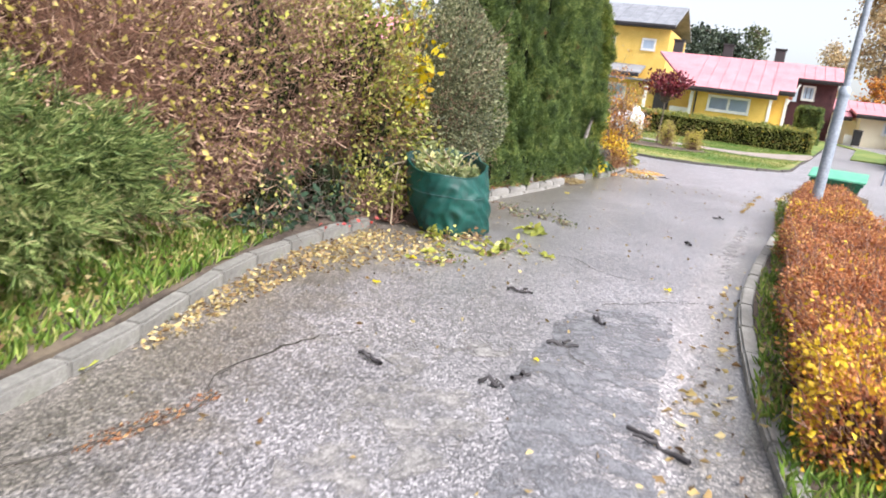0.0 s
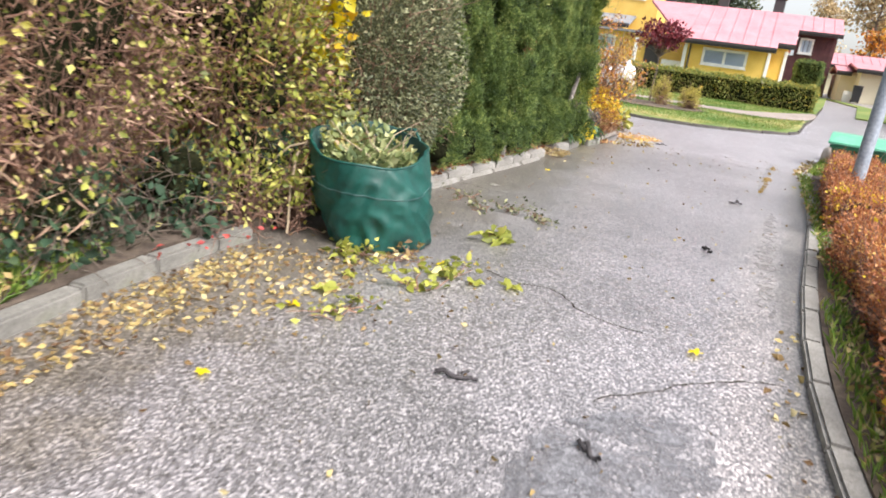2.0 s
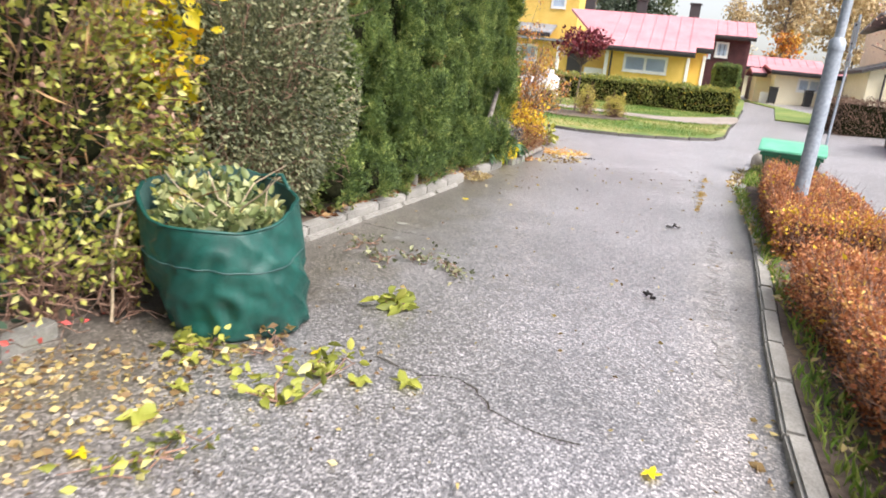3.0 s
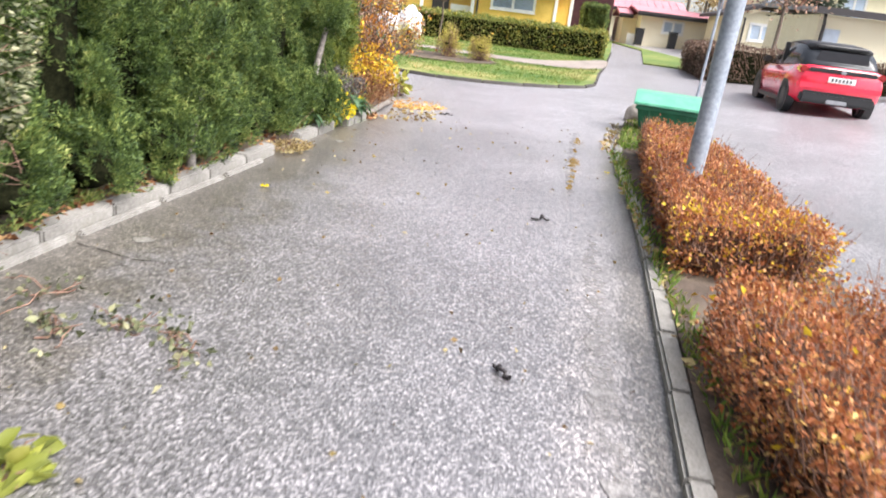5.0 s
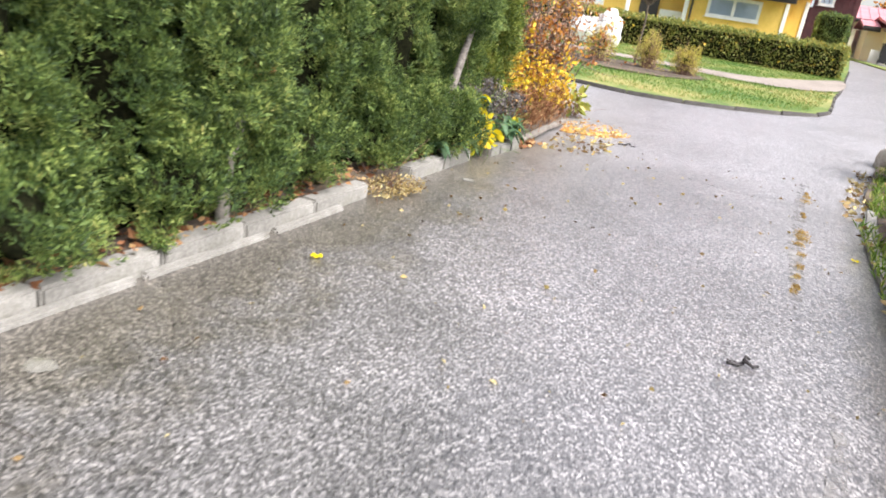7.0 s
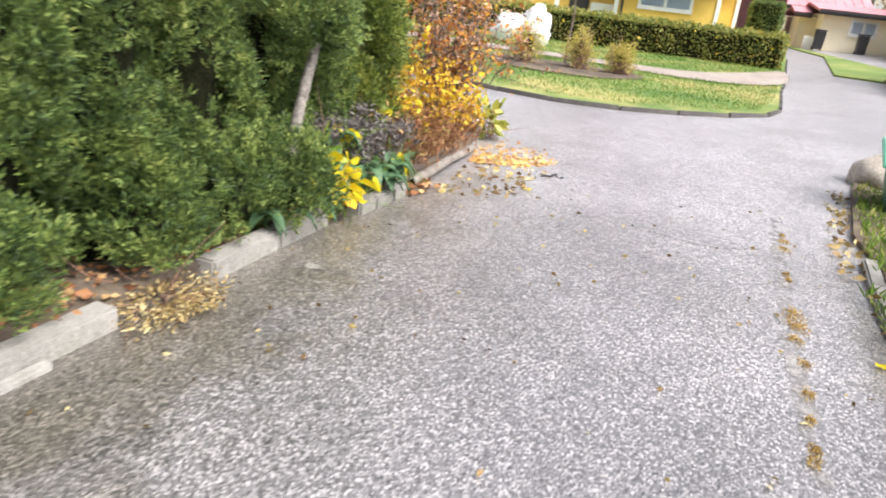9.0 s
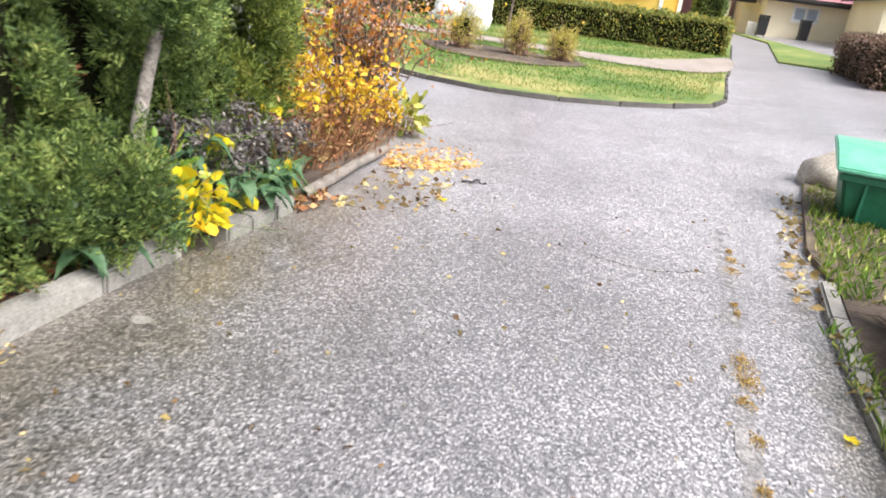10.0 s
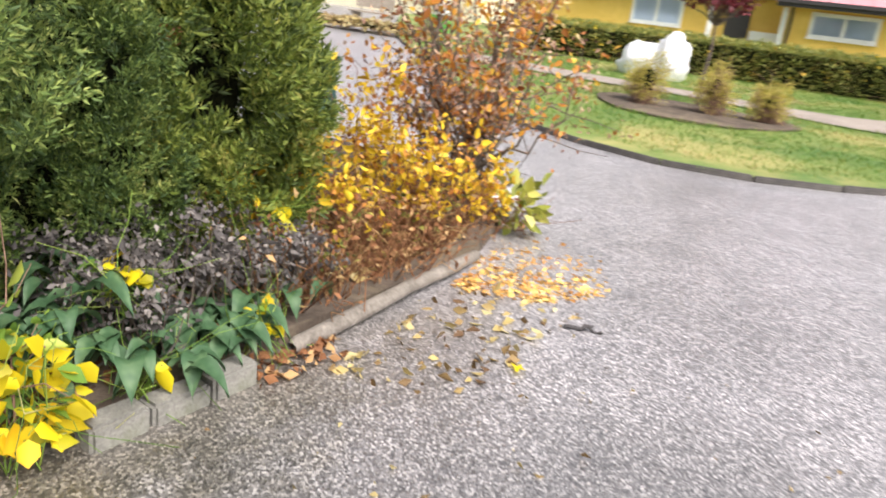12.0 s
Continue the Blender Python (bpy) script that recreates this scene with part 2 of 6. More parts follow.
MAROON_LEAF = leafy("maroon_leaf", [(0.0, (0.06, 0.008, 0.015)), (0.6, (0.16, 0.018, 0.03)), (1.0, (0.27, 0.04, 0.045))], 0.25)
HEDGE_LEAF = leafy("hedge_leaf", [(0.0, (0.09, 0.12, 0.025)), (0.45, (0.21, 0.25, 0.05)), (0.8, (0.38, 0.37, 0.09)), (1.0, (0.4, 0.3, 0.07))], 0.25)
BROWN_HEDGE = leafy("bare_hedge_leaf", [(0.0, (0.08, 0.045, 0.03)), (0.6, (0.17, 0.1, 0.07)), (1.0, (0.27, 0.18, 0.12))], 0.15)
HOSTA_LEAF = leafy("blue_green_leaf", [(0.0, (0.02, 0.05, 0.022)), (0.5, (0.05, 0.115, 0.05)), (0.85, (0.12, 0.2, 0.095)), (1.0, (0.26, 0.3, 0.14))], 0.2, 0.6, 14.0, 1.2, 0.6)
IVY_LEAF = leafy("dark_ivy_leaf", [(0.0, (0.012, 0.03, 0.014)), (0.6, (0.03, 0.07, 0.035)), (1.0, (0.09, 0.14, 0.06))], 0.15, 0.75)
DEAD_FLOWER = leafy("withered_flower", [(0.0, (0.04, 0.035, 0.033)), (0.6, (0.12, 0.106, 0.104)), (1.0, (0.27, 0.24, 0.22))], 0.1, 0.8)
DRY_STEM = leafy("dry_stem", [(0.0, (0.13, 0.05, 0.02)), (0.6, (0.3, 0.13, 0.055)), (1.0, (0.5, 0.33, 0.15))], 0.15, 0.8)
LITTER = leafy("fallen_leaf", [(0.0, (0.12, 0.065, 0.03)), (0.35, (0.27, 0.18, 0.075)), (0.7, (0.44, 0.34, 0.13)), (1.0, (0.6, 0.51, 0.27))], 0.15, 0.7)
ORANGE_LITTER = leafy("orange_fallen_leaf", [(0.0, (0.4, 0.17, 0.05)), (0.5, (0.68, 0.4, 0.12)), (1.0, (0.78, 0.56, 0.2))], 0.15, 0.7)
BIRCH_LEAF = leafy("birch_leaf", [(0.0, (0.34, 0.22, 0.1)), (0.5, (0.56, 0.42, 0.23)), (1.0, (0.7, 0.56, 0.33))], 0.35)
FAR_GREEN = leafy("far_green_leaf", [(0.0, (0.05, 0.075, 0.03)), (0.5, (0.12, 0.15, 0.065)), (1.0, (0.22, 0.23, 0.12))], 0.25)
FAR_PINE = leafy("pine_needle", [(0.0, (0.02, 0.035, 0.02)), (1.0, (0.07, 0.095, 0.055))], 0.1)
BARK = surface("bark", (0.1, 0.075, 0.055), (0.22, 0.175, 0.14), 14.0, 0.9, 60.0, 0.8)
TWIG = surface("twig_bark", (0.19, 0.1, 0.07), (0.36, 0.22, 0.16), 20.0, 0.9, 60.0, 0.4)
PALE_TWIG = surface("pale_twig", (0.3, 0.23, 0.15), (0.48, 0.39, 0.27), 20.0, 0.8, 60.0, 0.3)
GREY_TRUNK = surface("grey_trunk", (0.16, 0.14, 0.125), (0.42, 0.38, 0.34), 22.0, 0.9, 70.0, 1.0)
LOG = surface("weathered_log", (0.3, 0.25, 0.2), (0.5, 0.44, 0.37), 9.0, 0.9, 60.0, 0.5)
DARK_LOG = surface("grey_log", (0.13, 0.112, 0.095), (0.27, 0.24, 0.21), 9.0, 0.9, 60.0, 0.6)
STEEL = surface("galvanised_steel", (0.25, 0.29, 0.34), (0.36, 0.4, 0.46), 6.0, 0.5, 30.0, 0.08, metal=0.15)
BAG = surface("green_woven_plastic", (0.002, 0.044, 0.035), (0.006, 0.088, 0.07), 7.0, 0.42, 160.0, 0.25)
BAG_IN = surface("bag_lining", (0.02, 0.06, 0.06), (0.05, 0.11, 0.1), 7.0, 0.5, 160.0, 0.2)
BIN_LID = surface("green_plastic_lid", (0.09, 0.36, 0.23), (0.17, 0.47, 0.32), 5.0, 0.35, 80.0, 0.1)
BIN_BODY = surface("green_plastic_body", (0.008, 0.1, 0.05), (0.016, 0.15, 0.08), 4.0, 0.4, 80.0, 0.1)
DARK_GREEN = surface("dark_green_plastic", (0.01, 0.04, 0.04), (0.02, 0.07, 0.065), 4.0, 0.5, 80.0, 0.1)
STONE = surface("pale_boulder", (0.3, 0.26, 0.22), (0.5, 0.45, 0.39), 5.0, 0.9, 40.0, 0.6, spots=(0.13, 0.11, 0.09))
PLASTER_YELLOW = surface("yellow_render", (0.72, 0.47, 0.1), (0.83, 0.57, 0.15), 2.0, 0.9, 50.0, 0.25)
PLASTER_CREAM = surface("cream_render", (0.82, 0.74, 0.53), (0.88, 0.81, 0.61), 1.5, 0.9, 50.0, 0.25)
RED_WOOD = surface("dark_red_boards", (0.06, 0.02, 0.024), (0.1, 0.034, 0.036), 3.0, 0.8, 50.0, 0.3)
ROOF_PINK = surface("faded_red_metal_roof", (0.52, 0.2, 0.23), (0.63, 0.28, 0.31), 1.2, 0.75, 20.0, 0.1)
ROOF_GREY = surface("grey_roof", (0.16, 0.17, 0.19), (0.3, 0.31, 0.34), 2.0, 0.6, 30.0, 0.2)
DARK_TRIM = plain("dark_trim", (0.045, 0.04, 0.042), 0.6)
WHITE = plain("white_paint", (0.8, 0.8, 0.78), 0.5)
BLIND = plain("pale_blind", (0.5, 0.57, 0.66), 0.7)
WRAP = surface("white_sheeting", (0.76, 0.76, 0.78), (0.86, 0.86, 0.87), 3.0, 0.5, 30.0, 0.3)
CAR_RED = plain("red_car_paint", (0.86, 0.02, 0.06), 0.25, 0.0, 1.0)
CAR_BLACK = plain("black_plastic", (0.018, 0.018, 0.02), 0.45)
TYRE = plain("tyre_rubber", (0.02, 0.02, 0.022), 0.85)
ALLOY = plain("alloy", (0.4, 0.41, 0.43), 0.35, 0.8)
TAIL = plain("tail_lamp_red", (0.32, 0.01, 0.015), 0.15, 0.0, 1.0)
MOSS = leafy("yellow_moss", [(0.0, (0.22, 0.13, 0.045)), (0.5, (0.46, 0.3, 0.09)), (1.0, (0.62, 0.48, 0.17))], 0.1, 0.9)
RED_BIT = leafy("red_leaf", [(0.0, (0.3, 0.03, 0.03)), (1.0, (0.6, 0.09, 0.07))], 0.2)
SIGN_GREEN = plain("sign_green", (0.1, 0.5, 0.06), 0.5)


def glass_mat():
    m, n, l, b = nodes_of("window_glass")
    b.inputs["Base Color"].default_value = (0.9, 0.95, 1, 1)
    b.inputs["Roughness"].default_value = 0.03
    b.inputs["Transmission Weight"].default_value = 1.0
    return m


for m in (INNER_SHADE, INNER_BROWN, INNER_GREY):
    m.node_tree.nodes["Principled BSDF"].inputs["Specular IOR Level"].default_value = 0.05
GLASS = glass_mat()
CAR_GLASS = plain("dark_car_glass", (0.03, 0.034, 0.04), 0.22)
CAR_GLASS.node_tree.nodes["Principled BSDF"].inputs["Specular IOR Level"].default_value = 0.35

# ---- helpers of the place ----
rng = np.random.default_rng(7)


def T(x, y):
    """Height of the ground: level along the drive, rising gently beyond it."""
    return 0.022 * max(0.0, y - 17.0) + 0.045 * min(max(0.0, x - 2.3), 8.0)


def Tn(x, y):
    return 0.022 * np.maximum(0.0, y - 17.0) + 0.045 * np.clip(x - 2.3, 0.0, 8.0)


def thing(name, label, category, at=(0, 0, 0), group="", kind="", turn=0.0):
    ob = new(name)
    ob.matrix_basis = pose(*at, 0, 0, turn)
    return tagged(ob, label, category, group, kind)


def arrays(name, verts, faces, material, parent=None, label="", smooth=False):
    """One mesh object from numpy arrays; faces all of one size."""
    me = bpy.data.meshes.new(name)
    v, f = np.asarray(verts, np.float32), np.asarray(faces, np.int32)
    me.vertices.add(len(v))
    me.vertices.foreach_set("co", v.ravel())
    k = f.shape[1]
    me.loops.add(f.size)
    me.loops.foreach_set("vertex_index", f.ravel())
    me.polygons.add(len(f))
    me.polygons.foreach_set("loop_start", np.arange(0, f.size, k, dtype=np.int32))
    me.update(calc_edges=True)
    me.validate()
    if smooth:
        me.polygons.foreach_set("use_smooth", np.ones(len(f), bool))
    me.materials.append(material)
    ob = new(name, me)
    ob.parent = parent
    if label:
        ob["label"] = label
    return ob


def part(name, bm, material, parent, label="", smooth=False):
    """Links a bmesh as one mesh object under its thing."""
    me = bpy.data.meshes.new(name)
    if smooth:
        for f in bm.faces:
            f.smooth = True
    bmesh.ops.recalc_face_normals(bm, faces=bm.faces)
    bm.to_mesh(me)
    bm.free()
    me.materials.append(material)
    ob = new(name, me)
    ob.parent = parent
    if label:
        ob["label"] = label
    return ob


def box(x0, x1, y0, y1, z0, z1, bevel=0.0, bm=None):
    bm = bm or bmesh.new()
    got = bmesh.ops.create_cube(bm, size=1)["verts"]
    for v in got:
        v.co = Vector(((x0 + x1) / 2 + v.co.x * (x1 - x0), (y0 + y1) / 2 + v.co.y * (y1 - y0), (z0 + z1) / 2 + v.co.z * (z1 - z0)))
    if bevel:
        edges = list({e for v in got for e in v.link_edges})
        bmesh.ops.bevel(bm, geom=edges, offset=bevel, segments=2, affect="EDGES")
    return bm


def prism(outline, z0, z1, axis="z", bm=None):
    """A solid from an outline (list of pairs) between two heights along an axis."""
    bm = bm or bmesh.new()
    def at(a, b, h):
        return (a, b, h) if axis == "z" else ((a, h, b) if axis == "y" else (h, a, b))
    lo = [bm.verts.new(at(a, b, z0)) for a, b in outline]
    hi = [bm.verts.new(at(a, b, z1)) for a, b in outline]
    bm.faces.new(lo)
    bm.faces.new(hi)
    for i in range(len(lo)):
        j = (i + 1) % len(lo)
        bm.faces.new((lo[i], lo[j], hi[j], hi[i]))
    return bm


def tube_arrays(lines, sides=4):
    """Tubes along polylines: each line is (points k x 3, radii k)."""
    V, F, base = [], [], 0
    for pts, rad in lines:
        pts = np.asarray(pts, float)
        k = len(pts)
        d = np.gradient(pts, axis=0)
        d /= np.linalg.norm(d, axis=1)[:, None] + 1e-9
        ref = np.where(np.abs(d[:, 2:3]) > 0.9, np.array([[1.0, 0, 0]]), np.array([[0, 0, 1.0]]))
        a = np.cross(d, ref)
        a /= np.linalg.norm(a, axis=1)[:, None] + 1e-9
        b = np.cross(d, a)
        ang = np.arange(sides) / sides * 2 * np.pi
        ring = a[:, None, :] * np.cos(ang)[None, :, None] + b[:, None, :] * np.sin(ang)[None, :, None]
        V.append((pts[:, None, :] + ring * np.asarray(rad, float)[:, None, None]).reshape(-1, 3))
        i = np.arange(k - 1)[:, None] * sides
        j = np.arange(sides)[None, :]
        jn = (j + 1) % sides
        F.append(np.stack([base + i + j, base + i + jn, base + i + sides + jn, base + i + sides + j], -1).reshape(-1, 4))
        base += k * sides
    return np.concatenate(V), np.concatenate(F)


def tubes(name, lines, material, parent=None, label="", sides=4):
    v, f = tube_arrays(lines, sides)
    return arrays(name, v, f, material, parent, label, True)


def bent(p, q, n=5, wander=0.05, r0=0.01, r1=0.003):
    """A slightly wandering twig from p to q."""
    p, q = np.asarray(p, float), np.asarray(q, float)
    s = np.linspace(0, 1, n)[:, None]
    pts = p + (q - p) * s + rng.normal(0, wander, (n, 3)) * np.sin(s * np.pi)
    return pts, r0 + (r1 - r0) * s[:, 0]


def unit(v):
    return v / (np.linalg.norm(v, axis=1)[:, None] + 1e-9)


def leaf_arrays(pos, way, size, width=0.5, fold=0.25, curl=0.15):
    """Folded leaves: base, two sides, tip; each is an island of two triangles."""
    n = len(pos)
    way = unit(way)
    side = unit(np.cross(way, rng.normal(0, 1, (n, 3))))
    up = np.cross(side, way)
    size = np.broadcast_to(np.asarray(size, float), (n,))[:, None]
    mid = pos + way * size * 0.45
    a = pos
    b = mid + side * size * width * 0.5 + up * size * fold * 0.5
    c = pos + way * size - up * size * curl
    d = mid - side * size * width * 0.5 + up * size * fold * 0.5
    v = np.stack([a, b, c, d], 1).reshape(-1, 3)
    i = np.arange(n)[:, None] * 4
    f = np.concatenate([i + [[0, 1, 2]], i + [[0, 2, 3]]], 1).reshape(-1, 3)
    return v, f


def full_arrays(pos, way, size, width=0.7, fold=0.2, curl=0.3):
    """Larger leaves with a rounded outline: six points round a bent midrib."""
    n = len(pos)
    way = unit(way)
    side = unit(np.cross(way, rng.normal(0, 1, (n, 3))))
    up = np.cross(side, way)
    size = np.broadcast_to(np.asarray(size, float), (n,))[:, None]
    bend = curl * rng.uniform(-0.3, 1.4, (n, 1))
    def at(u, w, lift):
        return pos + way * size * u + side * size * width * w + up * size * (fold * abs(w) + lift - bend * u * u)
    v = np.stack([at(0, 0, 0), at(0.22, 0.4, 0), at(0.6, 0.42, 0), at(1, 0, 0), at(0.6, -0.42, 0), at(0.22, -0.4, 0), at(0.5, 0, -0.03)], 1).reshape(-1, 3)
    i = np.arange(n)[:, None] * 7
    f = np.concatenate([i + [[6, k, (k + 1) % 6]] for k in range(6)], 1).reshape(-1, 3)
    return v, f


def leaves(name, pos, way, size, material, parent, label="", width=0.5, fold=0.25, curl=0.15):
    make = full_arrays if np.mean(size) > 0.048 and len(pos) < 3000 else leaf_arrays
    v, f = make(pos, way, size, width, fold, curl)
    return arrays(name, v, f, material, parent, label)


def spray_arrays(pos, way, size, count=7, slim=0.26):
    """Flat feathery sprays: a row of narrow leaflets either side of a rib."""
    n = len(pos)
    way = unit(way)
    side = unit(np.cross(way, rng.normal(0, 1, (n, 3)) + np.array([0, 0, 0.3])))
    P, W, S = [], [], []
    for k in range(count):
        u = k / (count - 1)
        sg = 1 if k % 2 else -1
        w = way * (0.55 + 0.45 * u) + side * sg * 0.75 * (1 - u) + rng.normal(0, 0.12, (n, 3))
        P.append(pos + way * (size * 0.7 * u)[:, None])
        W.append(w)
        S.append(size * (0.62 - 0.22 * u) * rng.uniform(0.7, 1.2, n))
    return leaf_arrays(np.concatenate(P), np.concatenate(W), np.concatenate(S), slim, 0.1, 0.12)


def tufts(centres, outs, per, spread, lift=0.45, jitter=0.55):
    """Starting points and ways of sprays that fan out from many small tufts."""
    n = len(centres)
    c, o = np.repeat(centres, per, 0), np.repeat(outs, per, 0)
    w = unit(o + np.array([0, 0, lift]) + rng.normal(0, jitter, c.shape))
    return c + w * (spread * rng.random(n * per) ** 0.7)[:, None], w


def lumps(u, seed, amount):
    """Uneven outline: factor for directions u."""
    r = np.random.default_rng(seed)
    f = np.ones(len(u))
    for k in range(9):
        w = r.normal(0, 1, 3) * (2.0 + k * 0.9)
        f += amount * np.sin(u @ w + r.uniform(0, 6.28)) / (1 + 0.35 * k)
    return f


def shell(n, radii, depth=0.35, seed=1, amount=0.08, power=1.0, low=-1.0):
    """Points in the outer layer of a rounded, uneven body, with outward ways; power below 1 makes it boxier."""
    u = unit(rng.normal(0, 1, (int(n * 2.2), 3)))
    u = u[u[:, 2] > low][:n]
    s = np.sign(u) * np.abs(u) ** power
    f = lumps(s, seed, amount) * (1 - depth * rng.random(len(u)) ** 1.6)
    return s * np.asarray(radii) * f[:, None], u


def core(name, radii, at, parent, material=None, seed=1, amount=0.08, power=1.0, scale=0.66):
    """The opaque core of a bush; its default near-black is inner shade put into colour."""
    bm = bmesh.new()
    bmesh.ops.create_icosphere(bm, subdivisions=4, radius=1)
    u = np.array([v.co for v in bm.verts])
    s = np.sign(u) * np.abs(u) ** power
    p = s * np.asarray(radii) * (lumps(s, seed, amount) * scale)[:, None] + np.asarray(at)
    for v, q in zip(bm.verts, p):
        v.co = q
    return part(name, bm, material or INNER_SHADE, parent, smooth=True)


def blades(name, pos, height, material, parent=None, kind=""):
    """Grass: one narrow bent triangle pair a blade."""
    n = len(pos)
    lean = rng.normal(0, 0.45, (n, 3))
    lean[:, 2] = 1
    h = height * rng.uniform(0.5, 1.4, n)
    v, f = leaf_arrays(pos, lean, h, 0.09, 0.03, 0.35)
    ob = arrays(name, v, f, material, parent)
    return tagged(ob, kind=kind) if kind else ob


def inside(poly, x, y):
    poly = np.asarray(poly, float)
    hit = np.zeros(len(x), bool)
    j = len(poly) - 1
    for i in range(len(poly)):
        (xi, yi), (xj, yj) = poly[i], poly[j]
        c = ((yi > y) != (yj > y)) & (x < (xj - xi) * (y - yi) / (yj - yi + 1e-12) + xi)
        hit ^= c
        j = i
    return hit


def scatter(poly, n):
    poly = np.asarray(poly, float)
    lo, hi = poly.min(0), poly.max(0)
    p = rng.uniform(lo, hi, (n * 4, 2))
    return p[inside(poly, p[:, 0], p[:, 1])][:n]


def smooth_line(pts, step=0.25):
    """Catmull-Rom through the points, resampled."""
    p = np.asarray(pts, float)
    q = np.vstack([2 * p[0] - p[1], p, 2 * p[-1] - p[-2]])
    out = []
    for i in range(1, len(q) - 2):
        k = max(2, int(np.linalg.norm(q[i + 1] - q[i]) / step))
        for u in np.arange(k) / k:
            a, b, c, d = q[i - 1], q[i], q[i + 1], q[i + 2]
            out.append(0.5 * (2 * b + (c - a) * u + (2 * a - 5 * b + 4 * c - d) * u**2 + (3 * b - a - 3 * c + d) * u**3))
    return np.array(out + [p[-1]])


def sheet(name, poly, lift, material, label="", category="", step=0.5, edge=0.0, rough=0.0, parent=None):
    """A ground surface over a polygon that follows the land, with a skirt at its rim."""
    bm = bmesh.new()
    vs = [bm.verts.new((x, y, 0)) for x, y in poly]
    face = bm.faces.new(vs)
    if face.normal.z < 0:
        face.normal_flip()
    lo, hi = np.min(poly, 0), np.max(poly, 0)
    for axis, normal in ((0, (1, 0, 0)), (1, (0, 1, 0))):
        for c in np.arange(math.floor(lo[axis] / step) * step + step, hi[axis], step):
            co = (c, 0, 0) if axis == 0 else (0, c, 0)
            bmesh.ops.bisect_plane(bm, geom=bm.verts[:] + bm.edges[:] + bm.faces[:], plane_co=co, plane_no=normal)
    rim = [e for e in bm.edges if e.is_boundary]
    if edge:
        got = bmesh.ops.extrude_edge_only(bm, edges=rim)["geom"]
        low = {v for v in got if isinstance(v, bmesh.types.BMVert)}
    else:
        low = set()
    for v in bm.verts:
        wave = rough * noise.noise(Vector((v.co.x * 1.3, v.co.y * 1.3, 2.0))) if v not in low else 0
        v.co.z = T(v.co.x, v.co.y) + lift + wave - (edge if v in low else 0)
    ob = part(name, bm, material, parent)
    return tagged(ob, label, category, kind="structure") if not parent else ob

# ---- ground, road, beds ----
LEFT_KERB = smooth_line([(-0.9, 0.6), (-1.3, 2.0), (-1.6, 3.1), (-1.73, 3.73), (-2.13, 4.88), (-2.31, 5.65), (-2.45, 7.15), (-2.4, 9.6), (-2.32, 11.2), (-2.24, 13.0), (-2.18, 14.8), (-2.08, 16.1), (-2.03, 17.7)])
RIGHT_KERB = smooth_line([(1.9, 1.2), (1.3, 2.8), (0.97, 4.4), (0.86, 5.06), (0.77, 5.88), (0.7, 6.93), (0.7, 7.8), (0.745, 8.95), (0.85, 10.5), (0.93, 11.9), (0.99, 13.5), (1.02, 15.1), (1.14, 16.35)])
ISLAND = smooth_line([(-22.0, 46.0), (-14.0, 34.0), (-9.0, 27.8), (-6.6, 24.9), (-5.0, 23.15), (-3.57, 22.28), (-2.2, 21.82), (-1.04, 21.98), (0.1, 22.7), (0.9, 23.5), (1.25, 24.3), (1.4, 25.75), (1.6, 28.0), (1.85, 30.0), (2.3, 34.6), (3.0, 42.0), (3.8, 52.0)], 0.5)

rows_y = np.concatenate([np.linspace(-600, -20, 8), np.arange(-16, 70, 4.0), np.linspace(80, 1200, 12)])
rows_x = np.concatenate([np.linspace(-900, -40, 8), np.arange(-36, 40, 2.3), np.linspace(44, 900, 8)])
gx, gy = np.meshgrid(rows_x, rows_y)
gz = 0.022 * np.clip(gy - 17.0, 0, 45) + 0.045 * np.clip(gx - 2.3, 0, 8) - 0.06
nx = len(rows_x)
idx = (np.arange(len(rows_y) - 1)[:, None] * nx + np.arange(nx - 1)[None, :])
quads = np.stack([idx, idx + 1, idx + nx + 1, idx + nx], -1).reshape(-1, 4)
tagged(arrays("ground", np.stack([gx, gy, gz], -1).reshape(-1, 3), quads, EARTH), "rough grassy earth that stretches away on all sides", "ground", kind="structure")

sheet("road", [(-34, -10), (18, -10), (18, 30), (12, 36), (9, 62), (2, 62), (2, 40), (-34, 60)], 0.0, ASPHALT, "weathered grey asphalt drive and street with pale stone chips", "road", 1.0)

left_edge = [(x - 0.1, y) for x, y in LEFT_KERB]
bed_left_poly = [(-13, -4)] + [(-0.9, -4)] + left_edge + [(-2.25, 18.2), (-2.4, 18.8), (-3.0, 19.2), (-4.5, 19.4), (-13, 19.4)]
sheet("planting_bed", bed_left_poly, 0.075, SOIL, "dark soil bed with litter along the drive", "bed", 0.5, 0.12, 0.03)
right_edge = [(x + 0.10, y) for x, y in RIGHT_KERB]
bed_right_poly = right_edge + [(1.2, 17.0), (1.45, 18.6), (1.7, 19.8), (2.4, 20.0), (2.75, 19.0), (2.45, 16.5), (2.2, 12.0), (2.2, 3.0), (2.6, 1.2)]
sheet("planting_strip", bed_right_poly, 0.05, SOIL, "narrow soil strip under a clipped hedge", "bed", 0.5, 0.1, 0.03)
lawn_poly = [(x, y) for x, y in ISLAND] + [(3.0, 52), (-22, 52)]
sheet("lawn", lawn_poly, 0.055, LAWN, "green lawn with yellowing edges behind a dark kerb", "lawn", 1.0, 0.1, 0.02)
